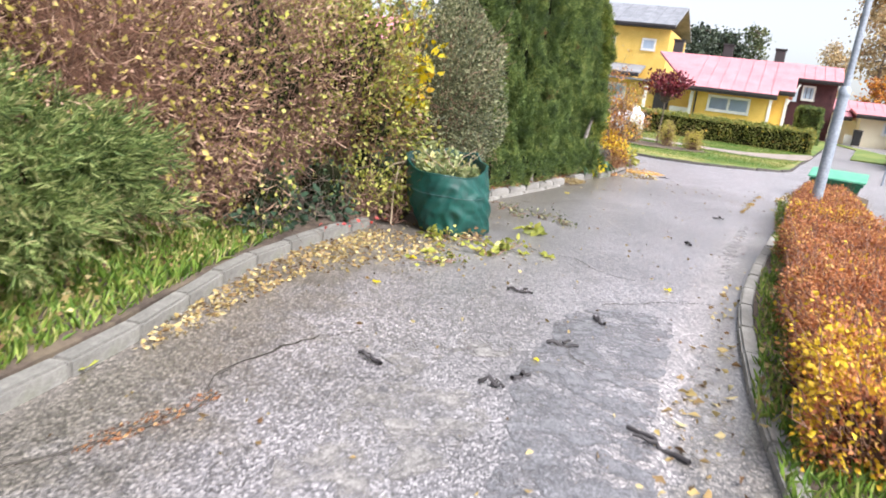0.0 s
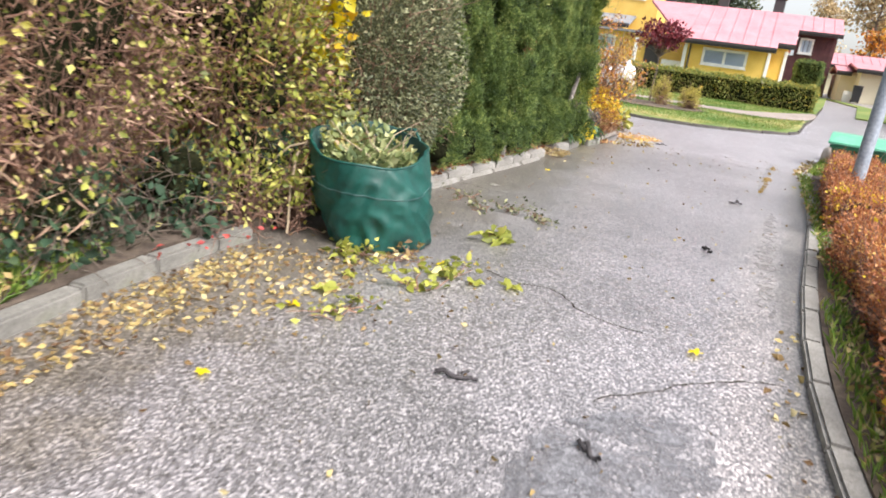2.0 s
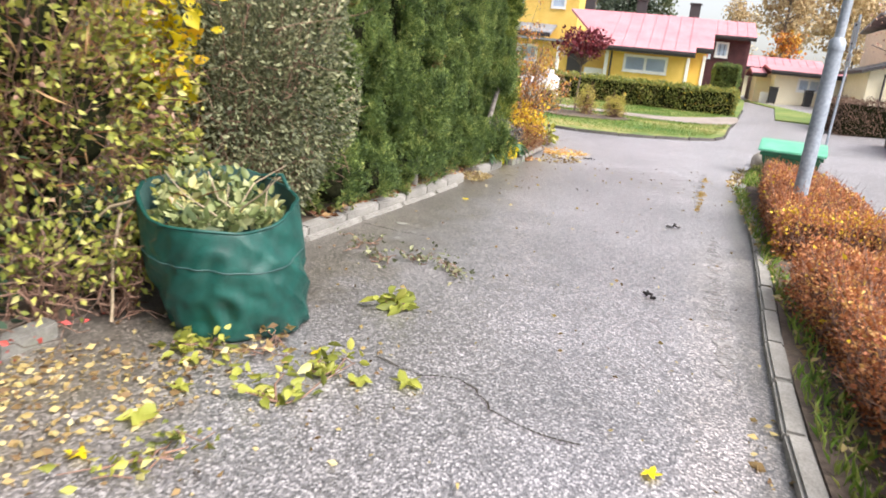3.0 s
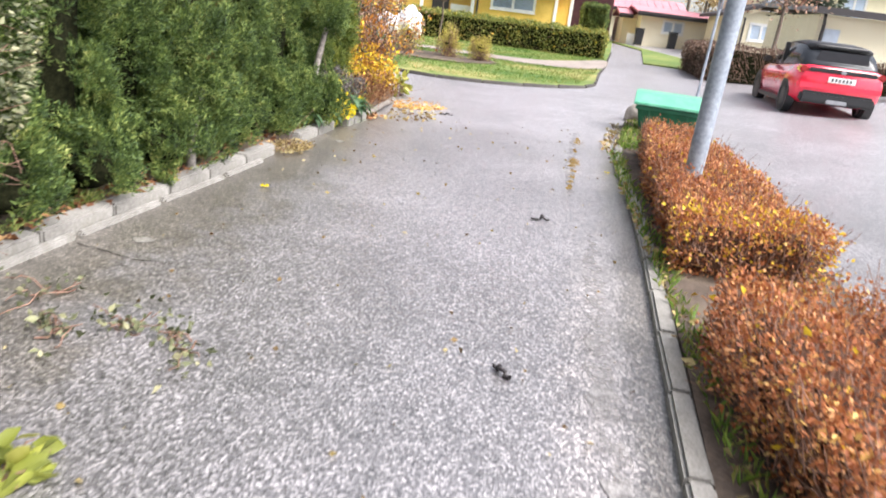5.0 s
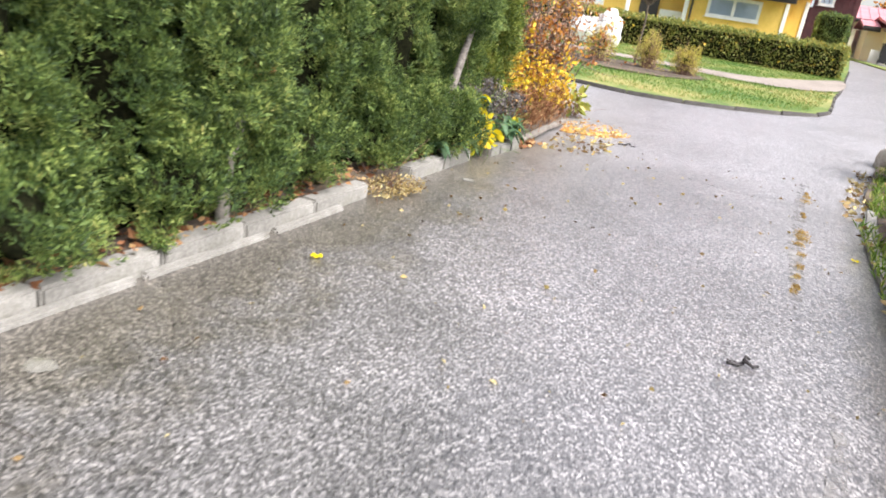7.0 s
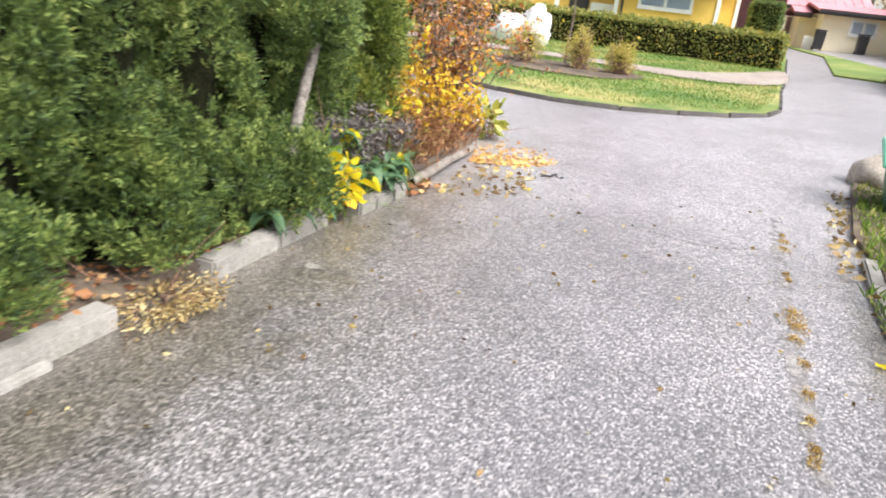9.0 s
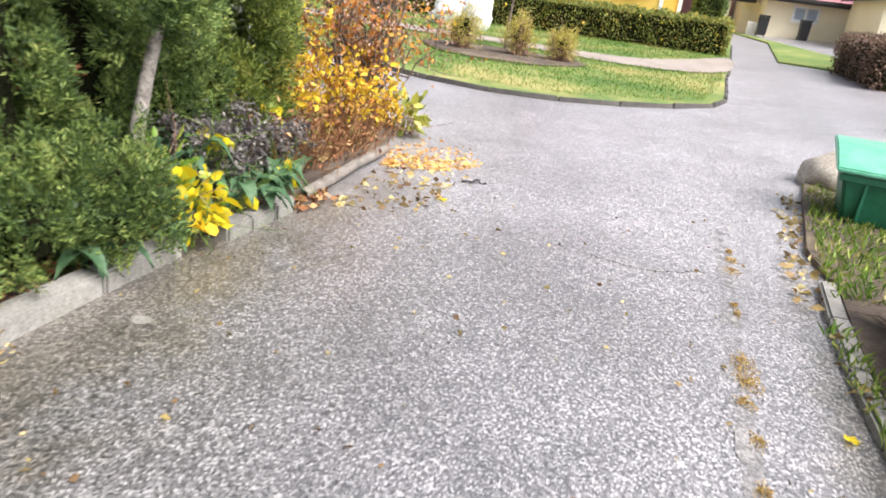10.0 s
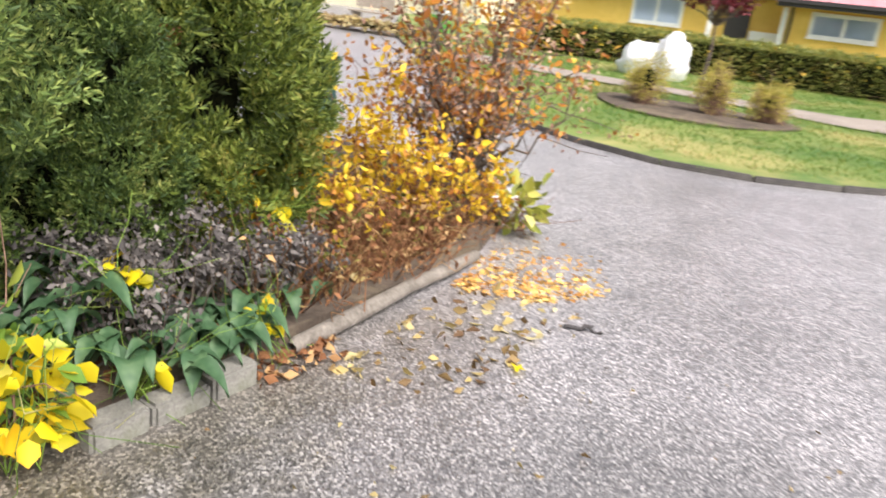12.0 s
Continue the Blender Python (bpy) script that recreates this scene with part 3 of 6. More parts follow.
path_poly = smooth_line([(-9.0, 28.6), (-5.8, 28.4), (-3.0, 28.3), (0.0, 27.6), (1.72, 29.2), (2.15, 33.4), (1.0, 31.2), (-0.5, 29.3), (-3.2, 29.4), (-6.0, 29.7), (-9.0, 30.2)], 0.5)
sheet("footpath", [tuple(p) for p in path_poly], 0.082, GRAVEL, "pale trodden gravel footpath across the lawn", "path", 1.0)
a = np.linspace(0, 2 * np.pi, 30)[:-1]
sheet("soil_patch", [(-2.75 + 1.6 * math.cos(t) * (1 + 0.1 * math.sin(3 * t)), 26.1 + 1.15 * math.sin(t)) for t in a], 0.095, SOIL, "round patch of bare brown soil in the lawn", "bed", 0.4, 0.03, 0.04)
verge_poly = [(3.6, 34.5), (5.0, 33.2), (6.4, 36.0), (5.2, 44.0), (3.9, 52.0), (3.6, 52.0), (4.6, 44.0)]
sheet("verge", verge_poly, 0.05, LAWN, "grass verge in front of a cream house", "lawn", 1.0, 0.08)


def ragged(poly, amount, step=0.08):
    line = smooth_line(list(poly) + [poly[0]], step)[:-1]
    return [(x + rng.normal(0, amount), y + rng.normal(0, amount)) for x, y in line]


SPOTS = ((-2.02, 10.39, 0.06), (-1.92, 14.11, 0.05))
sheet("asphalt_patch", ragged([(0.3, 2.9), (0.12, 3.5), (0.0, 4.0), (-0.07, 4.3), (-0.24, 4.7), (-0.27, 5.0), (-0.24, 5.33), (-0.3, 5.8), (-0.24, 6.1), (-0.05, 6.3), (0.22, 6.42), (0.36, 6.1), (0.4, 5.6), (0.42, 5.05), (0.5, 4.5), (0.56, 4.0), (0.66, 3.4), (0.7, 2.9)], 0.02), 0.004, PATCH, "darker smooth repair patch in the asphalt", "road patch", 0.5)
sheet("worn_patch", ragged([(0.66, 4.3), (0.56, 5.0), (0.54, 5.7), (0.62, 5.8), (0.7, 5.2), (0.82, 4.6)], 0.03), 0.005, SAND, "pale sandy worn spot beside the kerb", "road patch", 0.5)
sheet("worn_patch", ragged([(-0.55, 3.3), (-0.7, 4.05), (-0.82, 4.6), (-0.78, 4.85), (-0.4, 5.1), (-0.34, 4.95), (-0.6, 4.72), (-0.52, 4.3), (-0.24, 4.4), (-0.14, 3.95), (-0.24, 3.5), (-0.3, 3.1)], 0.03), 0.005, SAND, "pale sandy worn spot in the asphalt", "road patch", 0.5)
sheet("worn_patch", ragged([(0.5, 8.2), (0.46, 9.5), (0.5, 10.8), (0.56, 11.9), (0.62, 11.9), (0.6, 10.7), (0.58, 9.5), (0.58, 8.2)], 0.02), 0.005, SAND, "pale sandy strip beside the kerb", "road patch", 0.5)


for x, y, r in SPOTS:
    sheet("pale_mark", [(x + r * math.cos(q) * (1 + 0.2 * math.sin(3 * q)), y + 0.8 * r * math.sin(q)) for q in np.linspace(0, 6.28, 15)[:-1]], 0.005, CONCRETE, "pale flat smear of mortar on the asphalt", "mark", 0.5)


def crack(pts, w):
    line = smooth_line(pts, 0.06)
    line += rng.normal(0, 0.012, line.shape)
    d = np.gradient(line, axis=0)
    nrm = unit(np.stack([-d[:, 1], d[:, 0]], 1))
    ww = (w * 0.55 * rng.uniform(0.15, 1.3, len(line)))[:, None]
    L, R = line + nrm * ww / 2, line - nrm * ww / 2
    z = np.full((len(line), 1), 0.006)
    v = np.concatenate([np.hstack([L, z]), np.hstack([R, z])])
    n = len(line)
    i = np.arange(n - 1)
    ob = arrays("crack", v, np.stack([i, i + 1, i + 1 + n, i + n], 1), CRACK)
    tagged(ob, "thin dark crack in the asphalt", "crack", "cracks", "structure")


crack([(-1.45, 2.6), (-1.27, 2.9), (-1.19, 3.17), (-1.14, 3.43), (-1.14, 3.61), (-1.28, 3.85), (-1.27, 4.07), (-1.22, 4.41), (-1.1, 4.75)], 0.034)
crack([(-1.1, 7.67), (-0.85, 7.59), (-0.64, 7.6), (-0.37, 7.35), (-0.1, 7.3)], 0.022)
crack([(-2.3, 10.16), (-2.1, 10.14), (-1.92, 10.1), (-1.7, 10.1)], 0.025)
crack([(-0.42, 16.2), (-0.37, 16.1), (-0.07, 16.03), (0.15, 16.01), (0.5, 16.2)], 0.016)
crack([(-0.2, 5.4), (0.1, 5.1), (0.45, 5.2)], 0.018)
crack([(-0.3, 19.6), (0.3, 20.6), (0.6, 21.8), (1.6, 22.6)], 0.03)
crack([(-0.15, 6.35), (0.3, 6.9), (0.6, 7.1)], 0.02)

# ---- bushes along the drive ----


def plumes(c, out, per, length, width):
    """Feathery upright fans: each plume is a flat fan of fine sprays that leans out of the plant."""
    n = len(c)
    axis = unit(out * 0.5 + (0, 0, 0.8) + rng.normal(0, 0.25, (n, 3)))
    side = unit(np.cross(axis, out + rng.normal(0, 0.9, (n, 3))))
    L, W = length * rng.uniform(0.7, 1.3, (n, 1)), width * rng.uniform(0.7, 1.3, (n, 1))
    rep = lambda a: np.repeat(a, per, 0)
    t, e = rng.random((n * per, 1)), rng.uniform(-1, 1, (n * per, 1))
    ax, sd, o = rep(axis), rep(side), rep(unit(out))
    pos = rep(c) + ax * rep(L) * (t - 0.45) + sd * e * rep(W) * np.sin(np.pi * (0.2 + 0.72 * t)) + o * (rep(L) * 0.22 * np.sin(np.pi * t)) + rng.normal(0, 0.012, (n * per, 3))
    way = ax + sd * e * 0.9 + o * 0.25 + rng.normal(0, 0.28, (n * per, 3))
    return pos, way


def column(z, h):
    """How wide the column is at a height: full at its foot, round at its top."""
    u = np.clip(z / h, 0, 1)
    return (0.9 + 0.12 * np.sin(np.pi * np.clip(u / 0.5, 0, 1))) * np.sqrt(np.clip(1 - np.clip((u - 0.45) / 0.56, 0, 1) ** 2.2, 0, 1))


def thuja(at, h, w, seed, leaf=THUJA, scale=1.0, dens=1.0, turn=150):
    """One columnar conifer of the hedge: rounded lobes of feathery sprays, a shade-black core in the gaps between,
    built at its base.
    """
    ob = thing("thuja", "tall dense green conifer hedge plant with rusty inner twigs", "conifer", at, "thuja hedge along the drive")
    n = int(13.5 * h * dens * (w / 0.3) ** 0.9)
    z = (np.arange(n) + rng.random(n)) / n * h * 0.97
    a0 = np.radians(((np.arange(n) * 0.382 + rng.uniform(-0.12, 0.12, n)) % 1 - 0.5) * 2 * turn)
    rc = w * column(z, h) * rng.uniform(0.68, 1.0, n)
    centre = np.stack([np.cos(a0) * rc, np.sin(a0) * rc, z], 1)
    fat = rng.uniform(0.11, 0.175, n) * (0.5 + 0.5 * min(w, 0.6) / 0.33)
    per = int(36 * (1 if scale < 1.2 else 0.8))
    u = unit(np.repeat(np.stack([np.cos(a0), np.sin(a0), np.full(n, 0.45)], 1), per, 0) * 0.8 + rng.normal(0, 0.62, (n * per, 3)))
    c = np.repeat(centre, per, 0) + u * np.repeat(np.stack([fat, fat, fat * 1.75], 1), per, 0)
    pos, way = plumes(c, u, 13, 0.1 * scale, 0.04 * scale)
    up = pos[:, 2] > 0.0
    pos, way = pos[up], way[up]
    v, f = spray_arrays(pos, way, scale * rng.uniform(0.032, 0.07, len(pos)), 6, 0.28)
    arrays("foliage", v, f, leaf, ob)
    k = rng.integers(len(c), size=max(4, int(10 * h * w)))
    q, g = plumes(c[k] * (0.98, 0.98, 1), u[k], 22, 0.13 * scale, 0.045)
    v, f = spray_arrays(q, g, rng.uniform(0.035, 0.07, len(q)), 5, 0.34)
    arrays("dry_sprays", v, f, THUJA_DRY, ob, "rust-brown dry sprays")
    # opaque core, coloured near-black as the shade between the lobes
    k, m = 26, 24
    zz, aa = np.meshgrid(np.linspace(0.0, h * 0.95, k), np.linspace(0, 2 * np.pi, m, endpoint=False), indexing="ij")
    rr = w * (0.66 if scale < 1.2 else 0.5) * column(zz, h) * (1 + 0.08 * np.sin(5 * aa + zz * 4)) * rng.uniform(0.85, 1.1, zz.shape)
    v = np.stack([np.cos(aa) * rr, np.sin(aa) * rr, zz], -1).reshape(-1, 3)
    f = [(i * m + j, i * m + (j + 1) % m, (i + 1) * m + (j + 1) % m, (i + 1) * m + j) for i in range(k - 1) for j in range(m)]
    arrays("filler_core", v, np.array(f), INNER_SHADE, ob)
    tubes("trunk", [bent((0, 0, -0.1), (0.03, 0.02, h * 0.8), 6, 0.03, 0.05, 0.015)], GREY_TRUNK, ob, sides=6)
    return ob


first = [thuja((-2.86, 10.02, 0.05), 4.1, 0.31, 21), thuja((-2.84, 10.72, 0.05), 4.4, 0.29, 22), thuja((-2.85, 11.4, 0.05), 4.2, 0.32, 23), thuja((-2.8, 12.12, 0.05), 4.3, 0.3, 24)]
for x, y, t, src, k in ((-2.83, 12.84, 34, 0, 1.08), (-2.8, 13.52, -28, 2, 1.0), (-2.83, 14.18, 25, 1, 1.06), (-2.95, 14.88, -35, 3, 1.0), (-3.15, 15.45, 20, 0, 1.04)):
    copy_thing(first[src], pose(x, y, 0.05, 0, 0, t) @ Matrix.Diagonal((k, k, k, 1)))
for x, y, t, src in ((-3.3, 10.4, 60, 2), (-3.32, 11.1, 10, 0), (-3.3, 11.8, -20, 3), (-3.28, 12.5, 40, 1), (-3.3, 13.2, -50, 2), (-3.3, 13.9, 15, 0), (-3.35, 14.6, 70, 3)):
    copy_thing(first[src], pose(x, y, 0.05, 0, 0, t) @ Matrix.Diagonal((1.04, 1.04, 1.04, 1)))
side_thuja = thuja((-2.95, 15.72, 0.05), 2.7, 0.27, 29)
end_thuja = thuja((-3.2, 16.35, 0.06), 3.2, 0.54, 27, THUJA_OLIVE, 1.5, 1.5, 180)

# bare grey trunks that show between the conifers
for x, y, dx, dy, h, fat in ((-2.44, 11.82, 0.05, 0.08, 0.62, 1.15), (-2.47, 14.8, 0.08, 0.12, 1.05, 1.3)):
    ob = thing("bare_trunk", "leaning grey conifer trunk, bare below a green tuft", "trunk", (x, y, 0.05), "bare trunks")
    pts = np.array([(0, 0, -0.05), (dx * -0.1, dy * 0.1, h * 0.3), (dx * 0.15, dy * 0.3, h * 0.55), (dx * 0.6, dy * 0.55, h * 0.78), (dx, dy, h)])
    tubes("stem", [(pts, [0.036 * fat, 0.032 * fat, 0.028 * fat, 0.026 * fat, 0.02 * fat])], GREY_TRUNK, ob, sides=8)
    mid, u = shell(85, (0.24, 0.28, 0.34), 0.5, 7, 0.15)
    q, g = plumes(mid + (dx - 0.03, dy, h + 0.22), u, 40, 0.16, 0.055)
    v, f = spray_arrays(q, g, rng.uniform(0.035, 0.075, len(q)), 5, 0.3)
    arrays("foliage", v, f, THUJA, ob, "green sprays at the top")
for x, y, s in ((-2.5, 11.5, 0.27), (-2.48, 11.95, 0.25), (-2.3, 14.46, 0.26), (-2.45, 14.1, 0.25), (-2.5, 13.5, 0.25), (-2.52, 12.6, 0.26), (-2.52, 10.7, 0.25), (-2.55, 9.95, 0.3)):
    ob = thing("low_thuja", "small rounded green conifer tuft at the hedge foot", "conifer", (x, y, 0.05), "low conifer tufts")
    mid, u = shell(60, (s, s, s * 1.15), 0.4, int(y * 10), 0.1, 1.0, -0.6)
    pos, way = plumes(mid + (0, 0, s), u, 44, 0.2, 0.06)
    pos[:, 2] = np.abs(pos[:, 2])
    v, f = spray_arrays(pos, way, rng.uniform(0.035, 0.07, len(pos)), 5, 0.34)
    arrays("foliage", v, f, THUJA, ob)
    core("filler_core", (s, s, s * 1.1), (0, 0, s), ob, None, 3, 0.1, 1.0, 0.5)


def bush(name, label, at, radii, n, size, material, seed, stems=30, stem_mat=None, depth=0.5, amount=0.1, width=0.5, droop=0.0, inner=0.55, power=0.9, extra=None, stem_r=0.008, category="bush", inner_mat=None, fine=0, fine_mat=None):
    """A leafy bush on stems from its base; extra: a second kind of leaf (share, size, material, name)."""
    ob = thing(name, label, category, at)
    rad = np.asarray(radii, float)
    pos, u = shell(n, rad, depth, seed, amount, power, -0.85)
    pos = pos + (0, 0, rad[2])
    pos = pos[pos[:, 2] > 0.02]
    u = u[: len(pos)]
    way = unit(pos - (0, 0, rad[2] * 0.8)) + rng.normal(0, 0.55, pos.shape) + (0, 0, -droop)
    leaves("foliage", pos, way, size * rng.uniform(0.6, 1.35, len(pos)), material, ob, "", width)
    lines = []
    for k in range(stems):
        q = pos[rng.integers(len(pos))]
        stem = bent((rng.normal(0, rad[0] * 0.22), rng.normal(0, rad[1] * 0.22), -0.05), q * 1.03, 6, 0.05, stem_r, 0.0025)
        lines.append(stem)
        for j in range(3):
            p = stem[0][rng.integers(2, 6)]
            lines.append(bent(p, p + rng.normal(0, 0.16, 3) + (q - p) * 0.35, 4, 0.02, stem_r * 0.45, 0.0015))
    tubes("branchwork", lines, stem_mat or TWIG, ob, "", 3)
    if fine:
        k = rng.integers(len(pos), size=fine)
        v, f = leaf_arrays(pos[k] * (1, 1, 1.0), way[k] * 0.8 + (0, 0, 0.35) + rng.normal(0, 0.6, (fine, 3)), rng.uniform(0.06, 0.2, fine), 0.02, 0.0, 0.12)
        tagged(arrays("twig_haze", v, f, fine_mat or FINE_TWIG, ob), kind="stuff")
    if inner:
        core("filler_core", rad, (0, 0, rad[2]), ob, inner_mat, seed, amount, power, inner)
    if extra:
        share, esize, emat, ename = extra
        k = rng.random(len(pos)) < share
        leaves(ename, pos[k] * 1.02, way[k] + (0, 0, -0.2), esize * rng.uniform(0.7, 1.3, k.sum()), emat, ob, "", 0.7)
    return ob


# feathery juniper at the start of the drive
jun = thing("juniper", "feathery pale green juniper bush over the grass", "conifer", (-3.2, 3.9, 0.05))
pos, u = shell(620, (0.8, 0.8, 0.42), 0.5, 5, 0.18, 0.95, -0.5)
q, w = tufts(pos + (0, 0, 0.46), u * (1, 1, 0.4) + (0.35, -0.15, 0.1), 13, 0.3, 0.1, 0.3)
v, f = spray_arrays(q, w, rng.uniform(0.07, 0.17, len(q)), 11, 0.11)
arrays("foliage", v, f, JUNIPER, jun)
core("filler_core", (0.8, 0.8, 0.42), (0, 0, 0.42), jun, None, 5, 0.18, 0.95, 0.68)
tubes("branchwork", [bent((0, 0, -0.05), p + (0, 0, 0.5), 5, 0.05, 0.02, 0.004) for p in pos[:26] * 0.9], BARK, jun, "", 4)

bush("brown_bush", "reddish-brown bush of bare twigs with small yellowing leaves", (-3.55, 5.0, 0.07), (0.95, 1.15, 1.05), 20000, 0.026, BROWN_LEAF, 31, 330, None, 0.6, 0.1, 0.6, 0.1, 0.5, 0.9, (0.2, 0.045, SPIREA_LEAF, "yellow_leaves"), inner_mat=INNER_BROWN, fine=15000, stem_r=0.0035)
bush("brown_bush", "tall reddish-brown twiggy bush with dull yellow leaves", (-3.35, 6.35, 0.07), (0.9, 0.95, 1.12), 9000, 0.03, BROWN_LEAF, 32, 330, None, 0.6, 0.12, 0.6, 0.1, 0.5, 0.9, (0.3, 0.042, LIME_LEAF, "yellow_leaves"), fine=6000, stem_r=0.0035)
bush("wall_bush", "pale straw-coloured bush behind the juniper", (-4.1, 3.6, 0.07), (1.0, 1.2, 1.15), 13000, 0.042, SPIREA_LEAF, 33, 160, None, 0.6, 0.12, 0.6, 0.1, 0.5, 0.9, (0.35, 0.04, BROWN_LEAF, "brown_leaves"), inner_mat=INNER_BROWN, fine=7000, stem_r=0.0035)
bush("yellow_green_bush", "yellow-green leafy shrub with dark stems beside the bag", (-3.15, 7.55, 0.07), (0.82, 0.75, 1.08), 8600, 0.05, LIME_LEAF, 34, 300, None, 0.6, 0.16, 0.6, 0.1, 0.5, 0.9, (0.12, 0.04, BROWN_LEAF, "brown_leaves"), fine=3000, fine_mat=DRY_STEM, stem_r=0.005)
bush("yellow_spray", "upright shoot with large bright yellow leaves", (-2.75, 8.25, 0.9), (0.22, 0.24, 0.5), 150, 0.1, YELLOW_LEAF, 35, 10, None, 0.9, 0.2, 0.8, 0.3, 0.0, 1.0, None, 0.006, "shrub")
bush("grey_bush", "dense grey-green small-leaved shrub", (-2.97, 9.18, 0.07), (0.73, 0.94, 1.04), 42000, 0.036, GREY_LEAF, 36, 200, None, 0.5, 0.1, 0.5, 0.1, 0.5, 0.9, inner_mat=INNER_GREY)
for k, (x, y, r, h) in enumerate(((-2.55, 7.15, 0.26, 0.26), (-2.55, 8.3, 0.33, 0.36), (-2.42, 7.5, 0.2, 0.24))):
    bush("low_shrub", "low yellow-green shoots at the foot of the bushes", (x, y, 0.06), (r, r, h), 300, 0.045, LIME_LEAF, 40 + k, 24, None, 0.8, 0.15, 0.6, 0.1, 0.0)
for k, (x, y) in enumerate(((-2.62, 5.75), (-2.72, 6.35), (-2.62, 6.75))):
    bush("ivy_clump", "dark bluish-green ground plant beside the kerb", (x, y, 0.06), (0.24, 0.22, 0.14), 80, 0.06, IVY_LEAF, 50 + k, 10, BARK, 0.8, 0.2, 0.75, 0.1, 0.0)
for k, (x, y, r, h) in enumerate(((-2.85, 6.9, 0.3, 0.28), (-2.72, 7.5, 0.3, 0.34), (-2.62, 8.0, 0.28, 0.3), (-2.78, 6.1, 0.26, 0.24))):
    bush("undergrowth", "dark green undergrowth below the bushes", (x, y, 0.05), (r, r, h), 420, 0.045, IVY_LEAF, 55 + k, 30, BARK, 0.7, 0.15, 0.6, 0.1, 0.55, 0.9, (0.2, 0.045, LIME_LEAF, "yellow_leaves"))
# high greenery behind the bushes
for k, (x, y, r, h) in enumerate(((-5.6, 5.2, 1.1, 1.6), (-5.2, 7.2, 1.1, 1.65), (-4.7, 9.0, 1.0, 1.6))):
    bush("back_bush", "tall thin autumn shrub behind the front bushes", (x, y, 0.05), (r, r, h), 2600, 0.07, BROWN_LEAF if k < 2 else FAR_GREEN, 60 + k, 60, None, 0.7, 0.14, 0.6, 0.1, 0.4)

# end of the drive: orange shrub, gold shrub, dead flowers, hostas
orange = thing("orange_shrub", "open shrub with dark branches and orange leaves", "shrub", (-2.72, 18.5, 0.07))
lines, tips = [], []
for k in range(40):
    a0 = rng.uniform(0, 6.28)
    q = np.array([math.cos(a0) * rng.uniform(0.2, 0.9), math.sin(a0) * rng.uniform(0.2, 0.65), rng.uniform(0.6, 2.0)])
    ln = bent((rng.normal(0, 0.06), rng.normal(0, 0.06), -0.05), q, 7, 0.06, 0.02, 0.005)
    lines.append(ln)
    for j in range(8):
        p = ln[0][rng.integers(2, 7)]
        e = p + rng.normal(0, 0.2, 3) + (0.0, 0, 0.12)
        lines.append(bent(p, e, 4, 0.03, 0.005, 0.002))
        tips += [e, (p + e) / 2]
tubes("branchwork", lines, BARK, orange, "dark bare branches", 4)
tips = np.array(tips)
tips = tips[(tips[:, 2] > 0.55)]
p = np.repeat(tips, 8, 0) + rng.normal(0, 0.06, (len(tips) * 8, 3))
m = rng.random(len(p)) < 0.45
leaves("foliage", p[m], rng.normal(0, 1, p[m].shape) + (0, 0, -0.4), rng.uniform(0.035, 0.075, m.sum()), ORANGE_LEAF, orange, "", 0.6)
leaves("withered_foliage", p[~m], rng.normal(0, 1, p[~m].shape) + (0, 0, -0.5), rng.uniform(0.03, 0.06, (~m).sum()), BROWN_LEAF, orange, "brown withered leaves", 0.5)
for x, y, r, h, n in ((-2.75, 17.0, 0.4, 0.62, 30), (-2.52, 17.55, 0.36, 0.7, 32), (-2.95, 17.65, 0.42, 0.85, 32), (-2.4, 18.2, 0.26, 0.4, 18), (-2.85, 16.5, 0.3, 0.5, 18)):
    ob = thing("golden_shrub", "open shrub of rusty stems with golden-yellow leaves", "shrub", (x, y, 0.07), "golden shrubs")
    lines, tips = [], []
    for k in range(n):
        a0, e = rng.uniform(0, 6.28), r * rng.uniform(0.2, 1.1)
        ln = bent((rng.normal(0, r * 0.3), rng.normal(0, r * 0.3), -0.05), (math.cos(a0) * e, math.sin(a0) * e, h * rng.uniform(0.5, 1.15)), 6, 0.03, 0.006, 0.002)
        lines.append(ln)
        for j in range(3):
            p = ln[0][rng.integers(3, 6)]
            q = p + rng.normal(0, 0.07, 3) + (0, 0, 0.05)
            lines.append(bent(p, q, 4, 0.015, 0.003, 0.0015))
            tips += [q, (p + q) / 2]
    tagged(tubes("stem_clump", lines, DRY_STEM, ob, "", 3), kind="stuff")
    tips = np.array(tips)
    p = np.repeat(tips, 3, 0) + rng.normal(0, 0.028, (len(tips) * 3, 3))
    d = rng.normal(0, 1, p.shape) + (0, 0, -0.2)
    m = rng.random(len(p)) < 0.72
    leaves("foliage", p[m], d[m], rng.uniform(0.03, 0.065, m.sum()) * 1.12, GOLD_LEAF, ob, "", 0.62)
    leaves("orange_leaves", p[~m], d[~m], rng.uniform(0.03, 0.06, (~m).sum()), ORANGE_LEAF, ob, "", 0.62)
for x, y, r, h in ((-2.5, 17.0, 0.18, 0.2), (-2.48, 17.4, 0.16, 0.16), (-2.7, 17.2, 0.22, 0.26), (-2.5, 17.75, 0.2, 0.2), (-2.46, 16.6, 0.16, 0.16)):
    bush("green_plant", "low green leaves among the dry stalks", (x, y, 0.06), (r, r, h), 60, 0.045, LIME_LEAF, int(y * 10), 14, DRY_STEM, 0.8, 0.15, 0.35, 0.1, 0.0, 0.9, (0.5, 0.045, HEDGE_LEAF, "dark_leaves"), 0.003, "plant")
